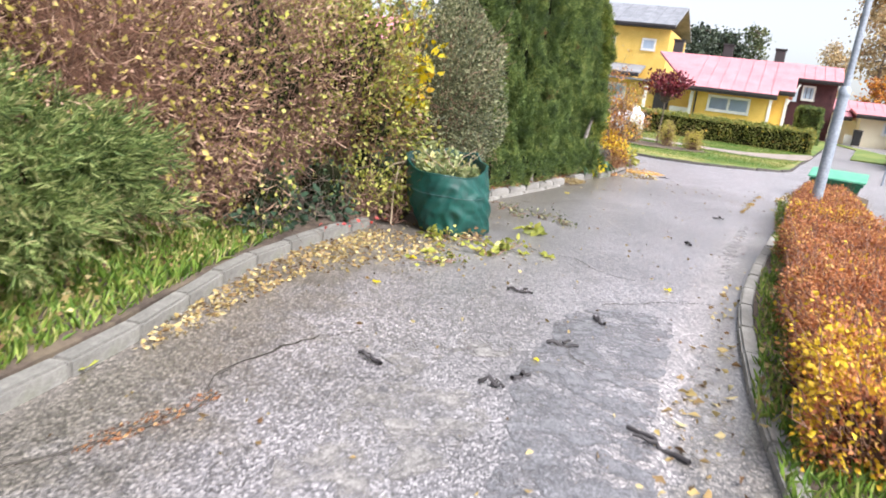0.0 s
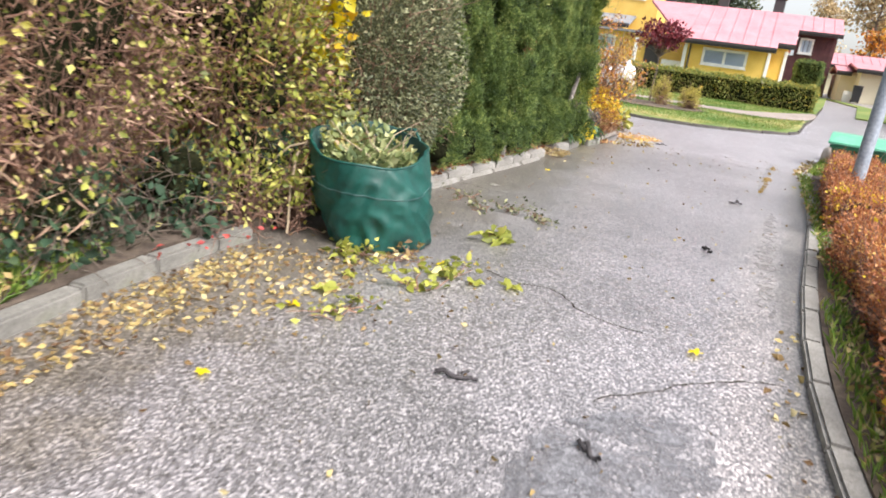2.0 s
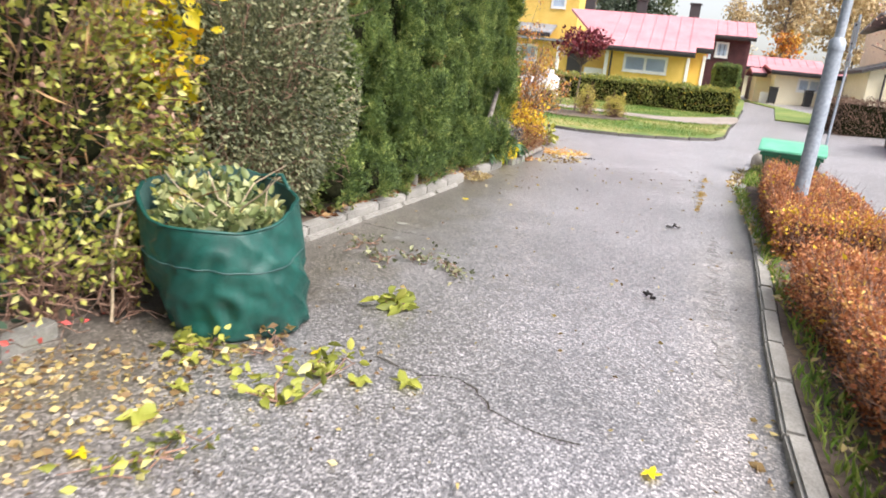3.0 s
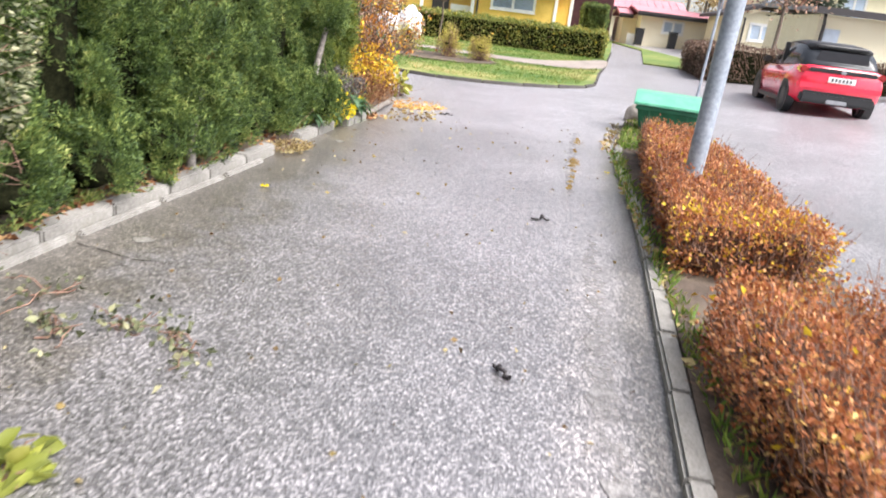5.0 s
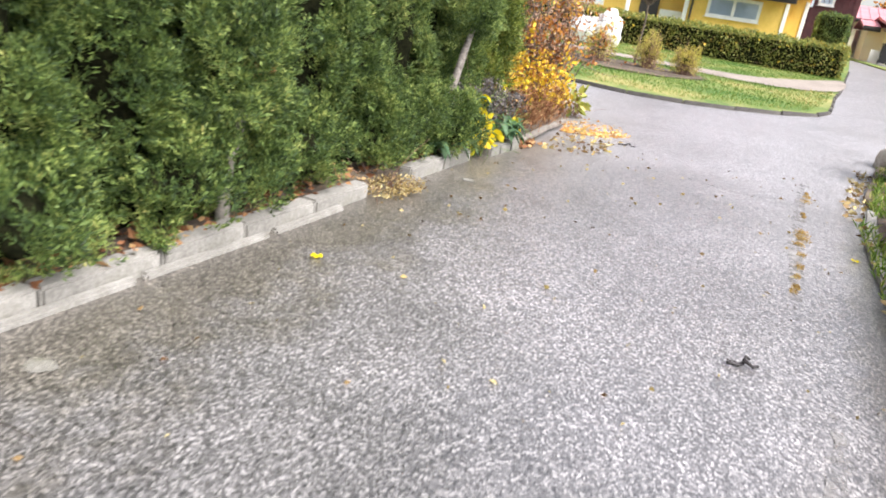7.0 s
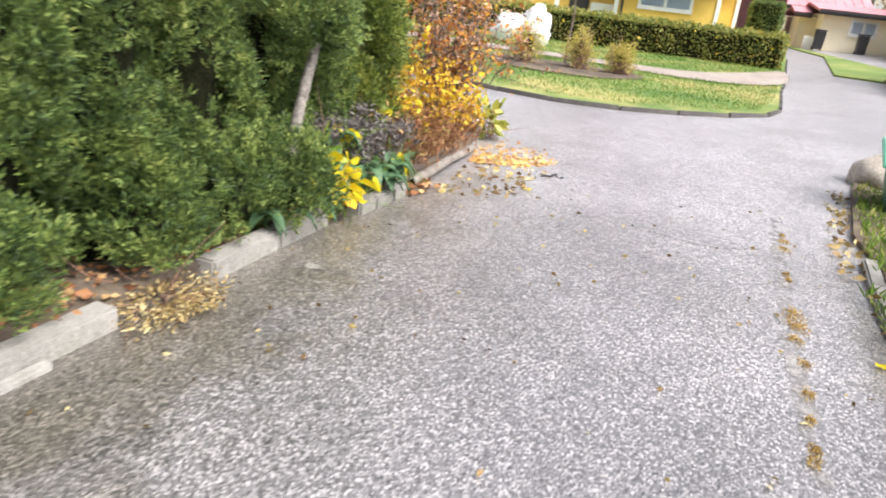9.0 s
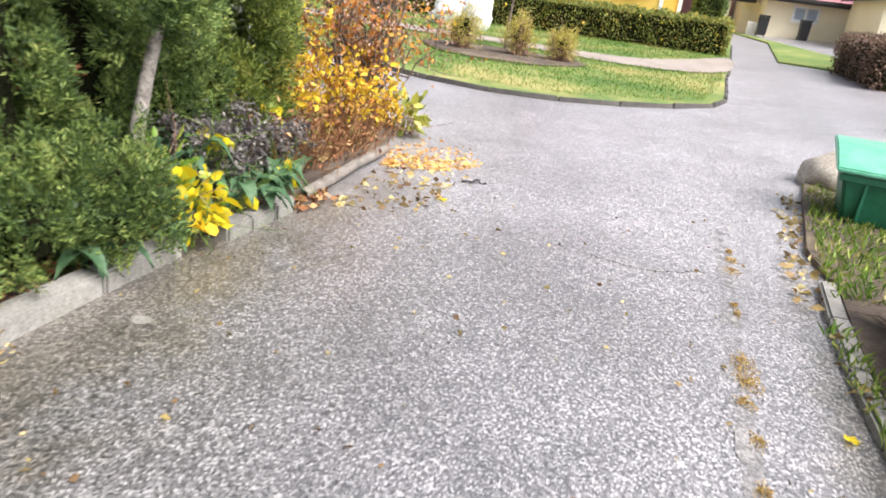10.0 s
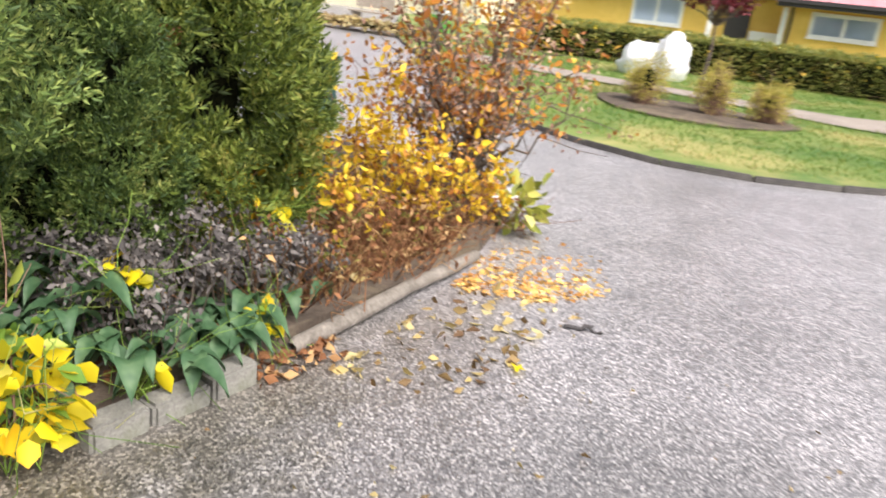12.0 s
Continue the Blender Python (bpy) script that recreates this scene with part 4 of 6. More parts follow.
bush("pale_plant", "pale yellow-green leaves at the corner of the bed", (-2.2, 18.45, 0.06), (0.2, 0.2, 0.16), 70, 0.12, LIME_LEAF, 80, 10, None, 0.8, 0.1, 0.6, 0.2, 0.0)
for k, (x, y, r, h) in enumerate(((-2.5, 17.2, 0.18, 0.18), (-2.5, 16.75, 0.18, 0.18), (-2.6, 16.35, 0.2, 0.2), (-2.75, 17.0, 0.22, 0.22), (-2.42, 17.55, 0.14, 0.14), (-2.4, 18.0, 0.16, 0.16), (-2.34, 16.5, 0.14, 0.2), (-2.32, 16.95, 0.14, 0.22), (-2.34, 17.3, 0.13, 0.18), (-2.45, 16.15, 0.14, 0.24))):
    ob = thing("dry_stalks", "tuft of upright rusty dry stalks", "plant", (x, y, 0.06), "dry stalks")
    ls = []
    for j in range(62):
        b0 = rng.normal(0, r * 0.6, 2)
        ls.append(bent((b0[0], b0[1], -0.03), (b0[0] + rng.normal(0, 0.15), b0[1] + rng.normal(0, 0.15), h * rng.uniform(0.3, 2.2)), 5, 0.03, 0.004, 0.002))
    tagged(tubes("stalk_clump", ls, DRY_STEM, ob, "", 3), kind="stuff")
    q = np.array([l[0][-1] for l in ls])
    tagged(leaves("seed_mass", q, rng.normal(0, 1, q.shape), rng.uniform(0.03, 0.06, len(q)), DRY_STEM, ob), kind="stuff")
for k, (x, y, r, h) in enumerate(((-2.42, 15.5, 0.16, 0.3), (-2.62, 15.9, 0.2, 0.36), (-2.42, 16.05, 0.14, 0.26), (-2.65, 15.4, 0.18, 0.34), (-2.5, 16.35, 0.14, 0.24))):
    ob = thing("withered_flowers", "cluster of withered grey flower heads", "flowers", (x, y, 0.06), "withered flowers")
    ls = []
    for j in range(34):
        b0 = rng.normal(0, r * 0.55, 2)
        ls.append(bent((b0[0], b0[1], -0.03), (b0[0] * 1.5, b0[1] * 1.5, h * rng.uniform(0.7, 1.5)), 4, 0.02, 0.004, 0.003))
    tagged(tubes("stalk_clump", ls, BARK, ob, "", 3), kind="stuff")
    q = np.repeat(np.array([one[0][-1] for one in ls]), 26, 0)
    tagged(leaves("flower_mass", q + rng.normal(0, 0.028, q.shape), rng.normal(0, 1, q.shape), rng.uniform(0.015, 0.04, len(q)), DEAD_FLOWER, ob, "", 0.6), kind="stuff")
    q = np.concatenate([one[0][1:4] for one in ls])
    q = np.repeat(q, 1, 0)
    tagged(leaves("limp_foliage", q + rng.normal(0, 0.02, q.shape), rng.normal(0, 1, q.shape) + (0, 0, -0.6), rng.uniform(0.04, 0.09, len(q)), DEAD_FLOWER, ob, "", 0.4), kind="stuff")


def broad_plant(name, label, at, n, length, material, width=0.5, lift=0.5, spread=0.1, group=""):
    """A tuft of broad arching leaves, each a bent blade of several facets."""
    ob = thing(name, label, "plant", at, group)
    for k in range(n):
        a0 = rng.uniform(0, 6.28)
        L = length * rng.uniform(0.7, 1.2)
        d = np.array([math.cos(a0), math.sin(a0), 0])
        s = np.array([-d[1], d[0], 0])
        base = np.array([rng.normal(0, spread), rng.normal(0, spread), 0.0])
        e = lift * rng.uniform(0.6, 1.3)
        u = np.linspace(0, 1, 6)
        mid = base + d * (L * u)[:, None] + np.array([0, 0, 1]) * (L * (e * u * 2 - (e + 0.45) * u**2 * 1.5) + 0.06)[:, None]
        w = (np.array([0.06, 0.55, 0.95, 1.0, 0.65, 0.03]) * L * width / 2)[:, None]
        v = np.concatenate([mid + s * w + (0, 0, 0.02), mid, mid - s * w + (0, 0, 0.02)])
        i = np.arange(5)
        f = np.concatenate([np.stack([i, i + 1, i + 7, i + 6], 1), np.stack([i + 6, i + 7, i + 13, i + 12], 1)])
        arrays("leaf", v, f, material, ob, "", True)
    return ob


for x, y in ((-2.55, 15.05), (-2.6, 15.45), (-2.32, 15.88), (-2.5, 16.1), (-2.3, 14.35), (-2.3, 15.75), (-2.2, 15.55), (-2.45, 15.1), (-2.4, 14.7)):
    broad_plant("hosta", "blue-green broad-leaved plant hanging over the kerb", (x, y, 0.09), 12, 0.165, HOSTA_LEAF, 0.46, 0.7, 0.07, "broad-leaved plants")
for x, y, z in ((-2.36, 15.62, 0.12), (-2.3, 15.95, 0.1), (-2.62, 15.65, 0.2), (-2.36, 16.2, 0.1), (-2.75, 15.3, 0.22), (-2.5, 15.25, 0.16), (-2.42, 15.12, 0.3), (-2.5, 15.38, 0.36), (-2.3, 15.3, 0.2), (-2.22, 15.75, 0.14)):
    broad_plant("hosta", "dark green broad-leaved plant among withered flowers", (x, y, z - 0.06), 12, 0.165, HOSTA_LEAF, 0.5, 1.0, 0.07, "broad-leaved plants")
for k, (x, y, z, r, n, size) in enumerate(((-2.22, 14.93, 0.07, 0.17, 95, 0.085), (-2.42, 15.45, 0.36, 0.09, 12, 0.08), (-2.55, 16.3, 0.38, 0.1, 14, 0.08), (-2.2, 15.36, 0.1, 0.06, 8, 0.075), (-2.2, 15.95, 0.1, 0.07, 9, 0.07))):
    bush("yellow_plant", "plant with hanging bright yellow leaves", (x, y, z), (r, r, r), n, size, YELLOW_LEAF, 100 + k, 10, GRASS, 0.6, 0.1, 0.85, 0.8, 0.0, 1.0, (0.22, size, GREEN_LEAF, "green_leaves"), 0.004, "plant")
bush("green_plant", "bright green leaves below the conifers", (-2.45, 14.9, 0.08), (0.25, 0.25, 0.22), 120, 0.08, GREEN_LEAF, 85, 14, None, 0.8, 0.15, 0.6, 0.2, 0.0)
bush("brown_spill", "low heap of dry brown needles and leaves spilling over the kerb", (-2.24, 13.3, 0.01), (0.3, 0.3, 0.035), 1700, 0.026, LITTER, 86, 4, None, 0.7, 0.15, 0.4, 0.1, 0.0)
for x, y, s in ((-2.5, 18.85, 0.1), (-2.42, 18.7, 0.07)):
    ob = thing("white_plastic", "crumpled white plastic lying in the shrub", "plastic", (x, y, 0.12))
    bm = bmesh.new()
    bmesh.ops.create_icosphere(bm, subdivisions=3, radius=s)
    for vv in bm.verts:
        vv.co *= 1 + 0.5 * noise.noise(vv.co * 18)
    part("sheeting", bm, WRAP, ob)

# ---- clipped rust-coloured hedge on the strip ----


def clipped(name, label, x0, x1, y0, y1, z0, z1, dens, size, material, seed, amount=0.05, twigs=0, twig_mat=None, extra=None, inner=0.1, group="", inner_mat=INNER_SHADE, taper=0.0):
    """A clipped hedge block: leaves in its outer layer, twigs over its top, a solid core inside, by default near-black
    for shade.
    """
    ob = thing(name, label, "hedge", ((x0 + x1) / 2, (y0 + y1) / 2, z0), group)
    w, d, h = x1 - x0, y1 - y0, z1 - z0
    area = np.array([w * d, h * d, h * d, h * w, h * w])
    P, U = [], []
    for face, n in enumerate((area * dens).astype(int)):
        a1, b1 = rng.uniform(-0.5, 0.5, n), rng.uniform(-0.5, 0.5, n)
        up = rng.uniform(0.02, 1, n)
        if face == 0:
            p = np.stack([a1 * w, b1 * d, np.full(n, h)], 1)
            nn = np.array([0, 0, 1.0])
        elif face < 3:
            s = 1 if face == 1 else -1
            p = np.stack([np.full(n, s * w / 2), b1 * d, up * h], 1)
            nn = np.array([s, 0, 0.2])
        else:
            s = 1 if face == 3 else -1
            p = np.stack([a1 * w, np.full(n, s * d / 2), up * h], 1)
            nn = np.array([0, s, 0.2])
        P.append(p - nn * (0.14 * rng.random(n) ** 1.5)[:, None])
        U.append(np.tile(nn, (n, 1)))
    p, u = np.concatenate(P), np.concatenate(U)
    r = np.minimum(w, 1.0) * 0.22
    ex, ez = np.maximum(np.abs(p[:, 0]) - (w / 2 - r), 0), np.maximum(p[:, 2] - (h - r), 0)
    corner = np.hypot(ex, ez)
    k = np.where(corner > r, r / (corner + 1e-6), 1)
    p[:, 0] = np.where(ex > 0, np.sign(p[:, 0]) * (w / 2 - r + ex * k), p[:, 0])
    p[:, 2] = np.where(ez > 0, h - r + ez * k, p[:, 2])
    wave = np.sin(p[:, 1] * 2.1 + seed) + np.sin(p[:, 1] * 4.7 + p[:, 0] * 5 + seed * 2) + np.sin(p[:, 0] * 7.3 + p[:, 2] * 6 + seed)
    p = p + u * (amount * wave * 0.6)[:, None] + rng.normal(0, amount * 0.5, p.shape)
    p[:, 2] = np.maximum(p[:, 2], 0.02)
    p[:, 0] = w / 2 - (w / 2 - p[:, 0]) * (1 - taper * (p[:, 1] / d + 0.5))
    way = u + rng.normal(0, 0.7, p.shape)
    leaves("foliage", p, way, size * rng.uniform(0.6, 1.4, len(p)), material, ob, "", 0.6)
    if extra:
        for share, esize, emat, ename, low, high in extra:
            m = (rng.random(len(p)) < share) & (p[:, 1] > low) & (p[:, 1] < high)
            leaves(ename, p[m] + u[m] * 0.03, way[m], esize * rng.uniform(0.7, 1.3, m.sum()), emat, ob, "", 0.7)
    if twigs:
        ls = []
        top = p[rng.integers(len(p), size=twigs)]
        for q in top:
            ls.append(bent(q * (0.9, 0.98, 0.5), q * (1.02, 1, 1.05) + rng.normal(0, 0.05, 3), 4, 0.02, 0.004, 0.0015))
        tagged(tubes("twig_layer", ls, twig_mat or TWIG, ob, "", 3), kind="stuff")
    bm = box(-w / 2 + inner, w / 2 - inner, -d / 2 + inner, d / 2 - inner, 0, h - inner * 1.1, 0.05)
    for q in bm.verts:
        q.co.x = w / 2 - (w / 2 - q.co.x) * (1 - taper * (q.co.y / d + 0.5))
    part("filler_core", bm, inner_mat, ob)
    return ob


clipped("rust_hedge", "low clipped hedge of rust-red leaves, golden at its near end", 1.03, 2.0, 4.5, 10.1, 0.05, 0.46, 4200, 0.024, RED_LEAF, 3, 0.055, 5200, None,
        [(0.5, 0.028, GOLD_LEAF, "golden_leaves", -3.2, -2.0), (0.1, 0.03, GOLD_LEAF, "yellow_leaves", -2.0, -1.2), (0.006, 0.036, GOLD_LEAF, "scattered_yellow_leaves", -1.1, 3.2)], 0.1, "rust hedge", INNER_BROWN)
clipped("rust_hedge", "low clipped hedge of rust-red leaves round a lamp post", 1.0, 1.96, 11.15, 15.75, 0.05, 0.47, 4000, 0.024, RED_LEAF, 8, 0.055, 4200, None,
        [(0.1, 0.032, GOLD_LEAF, "yellow_leaves", -2.6, -1.9), (0.006, 0.036, GOLD_LEAF, "scattered_yellow_leaves", -1.9, 2.6)], 0.1, "rust hedge", INNER_BROWN, 0.36)

# ---- lamp post ----
post = thing("lamp_post", "leaning galvanised steel lamp post in the hedge", "lamp post", (1.375, 12.72, 0.0))
tubes("lower_tube", [(np.array([(0, 0, -0.1), (0.01, 0, 0.8), (0.03, 0, 1.9)]), [0.071, 0.071, 0.071])], STEEL, post, "", 20)
tubes("collar", [(np.array([(0.029, 0, 1.86), (0.031, 0, 1.94), (0.032, 0, 1.98)]), [0.078, 0.078, 0.05])], STEEL, post, "", 20)
tubes("upper_tube", [(np.array([(0.031, 0, 1.9), (0.06, 0, 3.5), (0.085, 0, 5.2)]), [0.046, 0.044, 0.042])], STEEL, post, "", 18)
bm = prism([(-0.02, -0.09), (0.55, -0.06), (0.62, 0.0), (0.55, 0.06), (-0.02, 0.09)], 5.15, 5.27)
part("lamp_head", bm, STEEL, post)

# ---- garden waste bag ----
bag = thing("garden_waste_bag", "green woven plastic garden bag full of leafy cuttings", "garden bag", (-1.92, 7.76, 0.0))


def bag_ring(u, inner=0.0):
    a = np.linspace(0, 2 * np.pi, 97)[:-1]
    r = 0.315 + 0.06 * u + 0.028 * math.sin(math.pi * u) + 0.012 * np.sin(a * 3 + u * 5)
    fold = np.array([noise.noise(Vector((math.cos(t) * 2.2, math.sin(t) * 2.2 + u * 1.5, u * 3.4 + 1.2 * math.sin(t * 2)))) for t in a])
    fine = np.array([noise.noise(Vector((math.cos(t) * 5, math.sin(t) * 5, u * 7.0 + 1.5 * math.sin(t * 3)))) for t in a])
    r = r + (0.05 * (0.4 - np.abs(fold)) + 0.024 * (0.3 - np.abs(fine))) * (1 - 0.6 * u**4) - inner
    top = 0.62 + 0.085 * np.cos(a - 2.1) + 0.012 * np.sin(a * 4)
    return np.stack([r * np.cos(a) - 0.13 * u + 0.02, r * np.sin(a) - 0.03 * u, top * u], 1)


levels = list(np.linspace(0.0, 1.0, 34))
rings = [bag_ring(u) * (np.array([0.93, 0.93, 1]) if u == 0 else 1) for u in levels] + [bag_ring(1.0, 0.012) + (0, 0, 0.004), bag_ring(0.8, 0.03), bag_ring(0.5, 0.04)]
k = 96
v = np.concatenate(rings)
i, j = np.meshgrid(np.arange(len(levels)), np.arange(k), indexing="ij")
f = np.stack([i * k + j, i * k + (j + 1) % k, (i + 1) * k + (j + 1) % k, (i + 1) * k + j], -1).reshape(-1, 4)
arrays("sack", v, f, BAG, bag, "green woven sack with creases", True)
n0 = len(levels)
i, j = np.meshgrid(np.arange(n0, n0 + 2), np.arange(k), indexing="ij")
f = np.stack([i * k + j, i * k + (j + 1) % k, (i + 1) * k + (j + 1) % k, (i + 1) * k + j], -1).reshape(-1, 4)
arrays("lining", v, f, BAG_IN, bag, "paler inner side", True)
tubes("rim", [(np.vstack([rings[n0 - 1], rings[n0 - 1][:1]]), [0.008] * 97)], BAG, bag, "stiff hem", 6)
tubes("seam", [(np.vstack([bag_ring(0.66), bag_ring(0.66)[:1]]) * (1.006, 1.006, 1), [0.004] * 97)], BAG_IN, bag, "stitched seam", 4)
tubes("handle", [(np.array([(-0.42, -0.26, 0.6), (-0.47, -0.3, 0.52), (-0.47, -0.35, 0.3), (-0.44, -0.39, 0.08), (-0.43, -0.41, 0.02)]), [0.009] * 5)], PALE_TWIG, bag, "pale hanging strap", 5)
tubes("side_strap", [(np.array([(-0.43, -0.25, 0.59), (-0.54, -0.28, 0.55), (-0.63, -0.3, 0.46), (-0.68, -0.32, 0.32), (-0.72, -0.34, 0.12)]), [0.008] * 5)], PALE_TWIG, bag, "pale hanging strap", 5)
tubes("back_handle", [(np.array([(-0.1, 0.3, 0.6), (-0.07, 0.31, 0.7), (0.05, 0.3, 0.72), (0.12, 0.29, 0.62)]), [0.012] * 4)], BAG, bag, "dark carrying loop", 5)
n = 900
r0, a0 = 0.31 * np.sqrt(rng.random(n)), rng.uniform(0, 6.28, n)
p = np.stack([r0 * np.cos(a0) - 0.03, r0 * np.sin(a0), 0.47 + 0.09 * rng.random(n) + 0.75 * np.maximum(0, r0 * np.cos(a0 - 2.6)) * rng.random(n) ** 0.5], 1)
cut = thing("cuttings", "heap of pale green leafy garden cuttings in the bag", "cuttings", (-1.99, 7.74, 0.02))
leaves("leaves", p, rng.normal(0, 1, p.shape) + (0, 0, 0.5), rng.uniform(0.035, 0.08, n), CUT_LEAF, cut, "", 0.6)
tubes("twigs", [bent((rng.normal(0, 0.12), rng.normal(0, 0.12), 0.42), (rng.normal(-0.05, 0.24), rng.normal(0.05, 0.22), rng.uniform(0.6, 0.8)), 4, 0.03, 0.006, 0.003) for _ in range(9)]
      + [bent((-0.2, -0.1, 0.5), (-0.62, 0.1, 0.68), 5, 0.02, 0.006, 0.003)], PALE_TWIG, cut, "", 4)
part("filling", box(-0.2, 0.18, -0.2, 0.2, 0.26, 0.41, 0.1), INNER_SHADE, cut)

# ---- grit bin, boulder, sign post ----
gbin = thing("grit_bin", "green plastic grit bin with a lighter sloping lid", "grit bin", (2.02, 18.15, 0.05), turn=-8)
gbin.scale = (0.93, 0.93, 0.97)
bm = bmesh.new()
lo = [(-0.4, -0.28), (0.4, -0.28), (0.4, 0.28), (-0.4, 0.28)]
hi = [(-0.5, -0.36, 0.42), (0.5, -0.36, 0.42), (0.5, 0.36, 0.56), (-0.5, 0.36, 0.56)]
a1, b1 = [bm.verts.new((*p, 0)) for p in lo], [bm.verts.new(p) for p in hi]
bm.faces.new(a1), bm.faces.new(b1)
for q in range(4):
    bm.faces.new((a1[q], a1[(q + 1) % 4], b1[(q + 1) % 4], b1[q]))
bmesh.ops.bevel(bm, geom=bm.edges[:], offset=0.025, segments=2, affect="EDGES")
part("body", bm, BIN_BODY, gbin)
bm = prism([(-0.42, 0.425), (0.40, 0.58), (0.40, 0.62), (0.1, 0.6), (-0.42, 0.465)], -0.56, 0.56, "x")
bmesh.ops.bevel(bm, geom=bm.edges[:], offset=0.012, segments=2, affect="EDGES")
part("lid", bm, BIN_LID, gbin, "mint-green sloping lid")
part("rim", box(-0.52, 0.52, -0.385, -0.355, 0.36, 0.42, 0.008), BIN_BODY, gbin)
for x in (-0.3, 0.3):
    part("rib", box(x - 0.015, x + 0.015, -0.365, -0.3, 0.05, 0.36, 0.006), BIN_BODY, gbin)

rock = thing("boulder", "pale beige boulder with a dark side at the kerb end", "boulder", (1.95, 19.35, 0.05))
bm = bmesh.new()
bmesh.ops.create_icosphere(bm, subdivisions=4, radius=1)
for vv in bm.verts:
    s = 1 + 0.16 * noise.noise(vv.co * 1.7) + 0.05 * noise.noise(vv.co * 5)
    vv.co = Vector((vv.co.x * 0.4 * s, vv.co.y * 0.34 * s, max(-0.1, vv.co.z * 0.33 * s + 0.06)))
part("stone", bm, STONE, rock, smooth=True)

sign = thing("sign_post", "thin grey steel post with a sign seen from its edge", "sign post", (3.5, 23.65, T(3.5, 23.65)))
tubes("pole", [(np.array([(0, 0, -0.1), (0.04, 0, 1.4), (0.09, 0, 3.1)]), [0.03, 0.03, 0.03])], STEEL, sign, "", 12)
part("plate", box(0.055, 0.075, -0.3, 0.3, 2.35, 2.95, 0.005), STEEL, sign)
part("small_plate", box(0.045, 0.065, -0.22, 0.22, 1.95, 2.25, 0.005), STEEL, sign)
for z in (2.1, 2.45, 2.85):
    part("clamp", box(0.03, 0.1, -0.045, 0.045, z, z + 0.04, 0.004), DARK_TRIM, sign)

# ---- red hatchback on the parking place ----


def build_car(at, turn):
    car = thing("car", "red hatchback with black roof and dark glass, parked", "car", at, turn=turn)

    def loft(stations, name, material, close=True):
        """Sections across the car: y, half widths and heights from sill to top."""
        bm = bmesh.new()
        rows_v = []
        for y, pts in stations:
            ring = [bm.verts.new((x, y, z)) for x, z in pts] + [bm.verts.new((-x, y, z)) for x, z in reversed(pts)]
            rows_v.append(ring)
        for r1, r2 in zip(rows_v, rows_v[1:]):
            for q in range(len(r1)):
                w = (q + 1) % len(r1)
                bm.faces.new((r1[q], r1[w], r2[w], r2[q]))
        bm.faces.new(rows_v[0])
        bm.faces.new(rows_v[-1])
        return part(name, bm, material, car, smooth=True)

    loft([(-0.68, [(0.55, 0.42), (0.72, 0.5), (0.74, 0.75), (0.66, 0.95), (0.56, 0.98)]),
          (-0.6, [(0.6, 0.3), (0.8, 0.42), (0.83, 0.72), (0.75, 0.97), (0.62, 1.0)]),
          (-0.3, [(0.62, 0.22), (0.85, 0.32), (0.873, 0.7), (0.8, 0.97), (0.66, 1.02)]),
          (0.2, [(0.62, 0.2), (0.85, 0.28), (0.87, 0.66), (0.82, 0.94), (0.7, 0.98)]),
          (1.0, [(0.62, 0.18), (0.83, 0.24), (0.855, 0.62), (0.82, 0.9), (0.72, 0.94)]),
          (1.9, [(0.62, 0.18), (0.84, 0.25), (0.865, 0.6), (0.82, 0.87), (0.72, 0.92)]),
          (2.5, [(0.62, 0.2), (0.85, 0.3), (0.87, 0.62), (0.8, 0.84), (0.66, 0.88)]),
          (2.95, [(0.6, 0.22), (0.8, 0.34), (0.82, 0.58), (0.74, 0.75), (0.5, 0.79)]),
          (3.22, [(0.45, 0.3), (0.6, 0.36), (0.62, 0.52), (0.56, 0.6), (0.4, 0.62)])], "body", CAR_RED)
    loft([(-0.52, [(0.7, 0.96), (0.68, 1.02), (0.55, 1.05)]), (-0.28, [(0.76, 0.95), (0.68, 1.22), (0.5, 1.28)]),
          (0.05, [(0.79, 0.94), (0.64, 1.38), (0.45, 1.43)]), (0.7, [(0.8, 0.92), (0.63, 1.42), (0.45, 1.475)]),
          (1.35, [(0.8, 0.9), (0.63, 1.4), (0.45, 1.45)]), (1.95, [(0.78, 0.89), (0.7, 1.1), (0.5, 1.14)]), (2.3, [(0.74, 0.87), (0.7, 0.9), (0.5, 0.92)])], "glasshouse", CAR_GLASS)
    loft([(-0.2, [(0.6, 1.3), (0.62, 1.36), (0.42, 1.42)]), (0.05, [(0.62, 1.38), (0.64, 1.41), (0.45, 1.455)]), (0.7, [(0.64, 1.42), (0.63, 1.45), (0.45, 1.495)]), (1.3, [(0.62, 1.4), (0.62, 1.43), (0.45, 1.47)])], "roof", CAR_BLACK)
    part("spoiler", box(-0.52, 0.52, -0.3, -0.05, 1.35, 1.4, 0.02), CAR_BLACK, car)
    part("rear_window", prism([(-0.52, 1.06), (0.52, 1.06), (0.46, 1.3), (-0.46, 1.3)], -0.47, -0.44, "y"), CAR_GLASS, car)
    part("rear_bumper", box(-0.72, 0.72, -0.74, -0.55, 0.26, 0.5, 0.05), CAR_BLACK, car, "black lower bumper")
    part("bumper_skin", box(-0.82, 0.82, -0.7, -0.5, 0.5, 0.72, 0.06), CAR_RED, car)
    part("lamp_band", box(-0.66, 0.66, -0.705, -0.58, 0.88, 0.96, 0.02), CAR_BLACK, car, "dark band between the lamps")
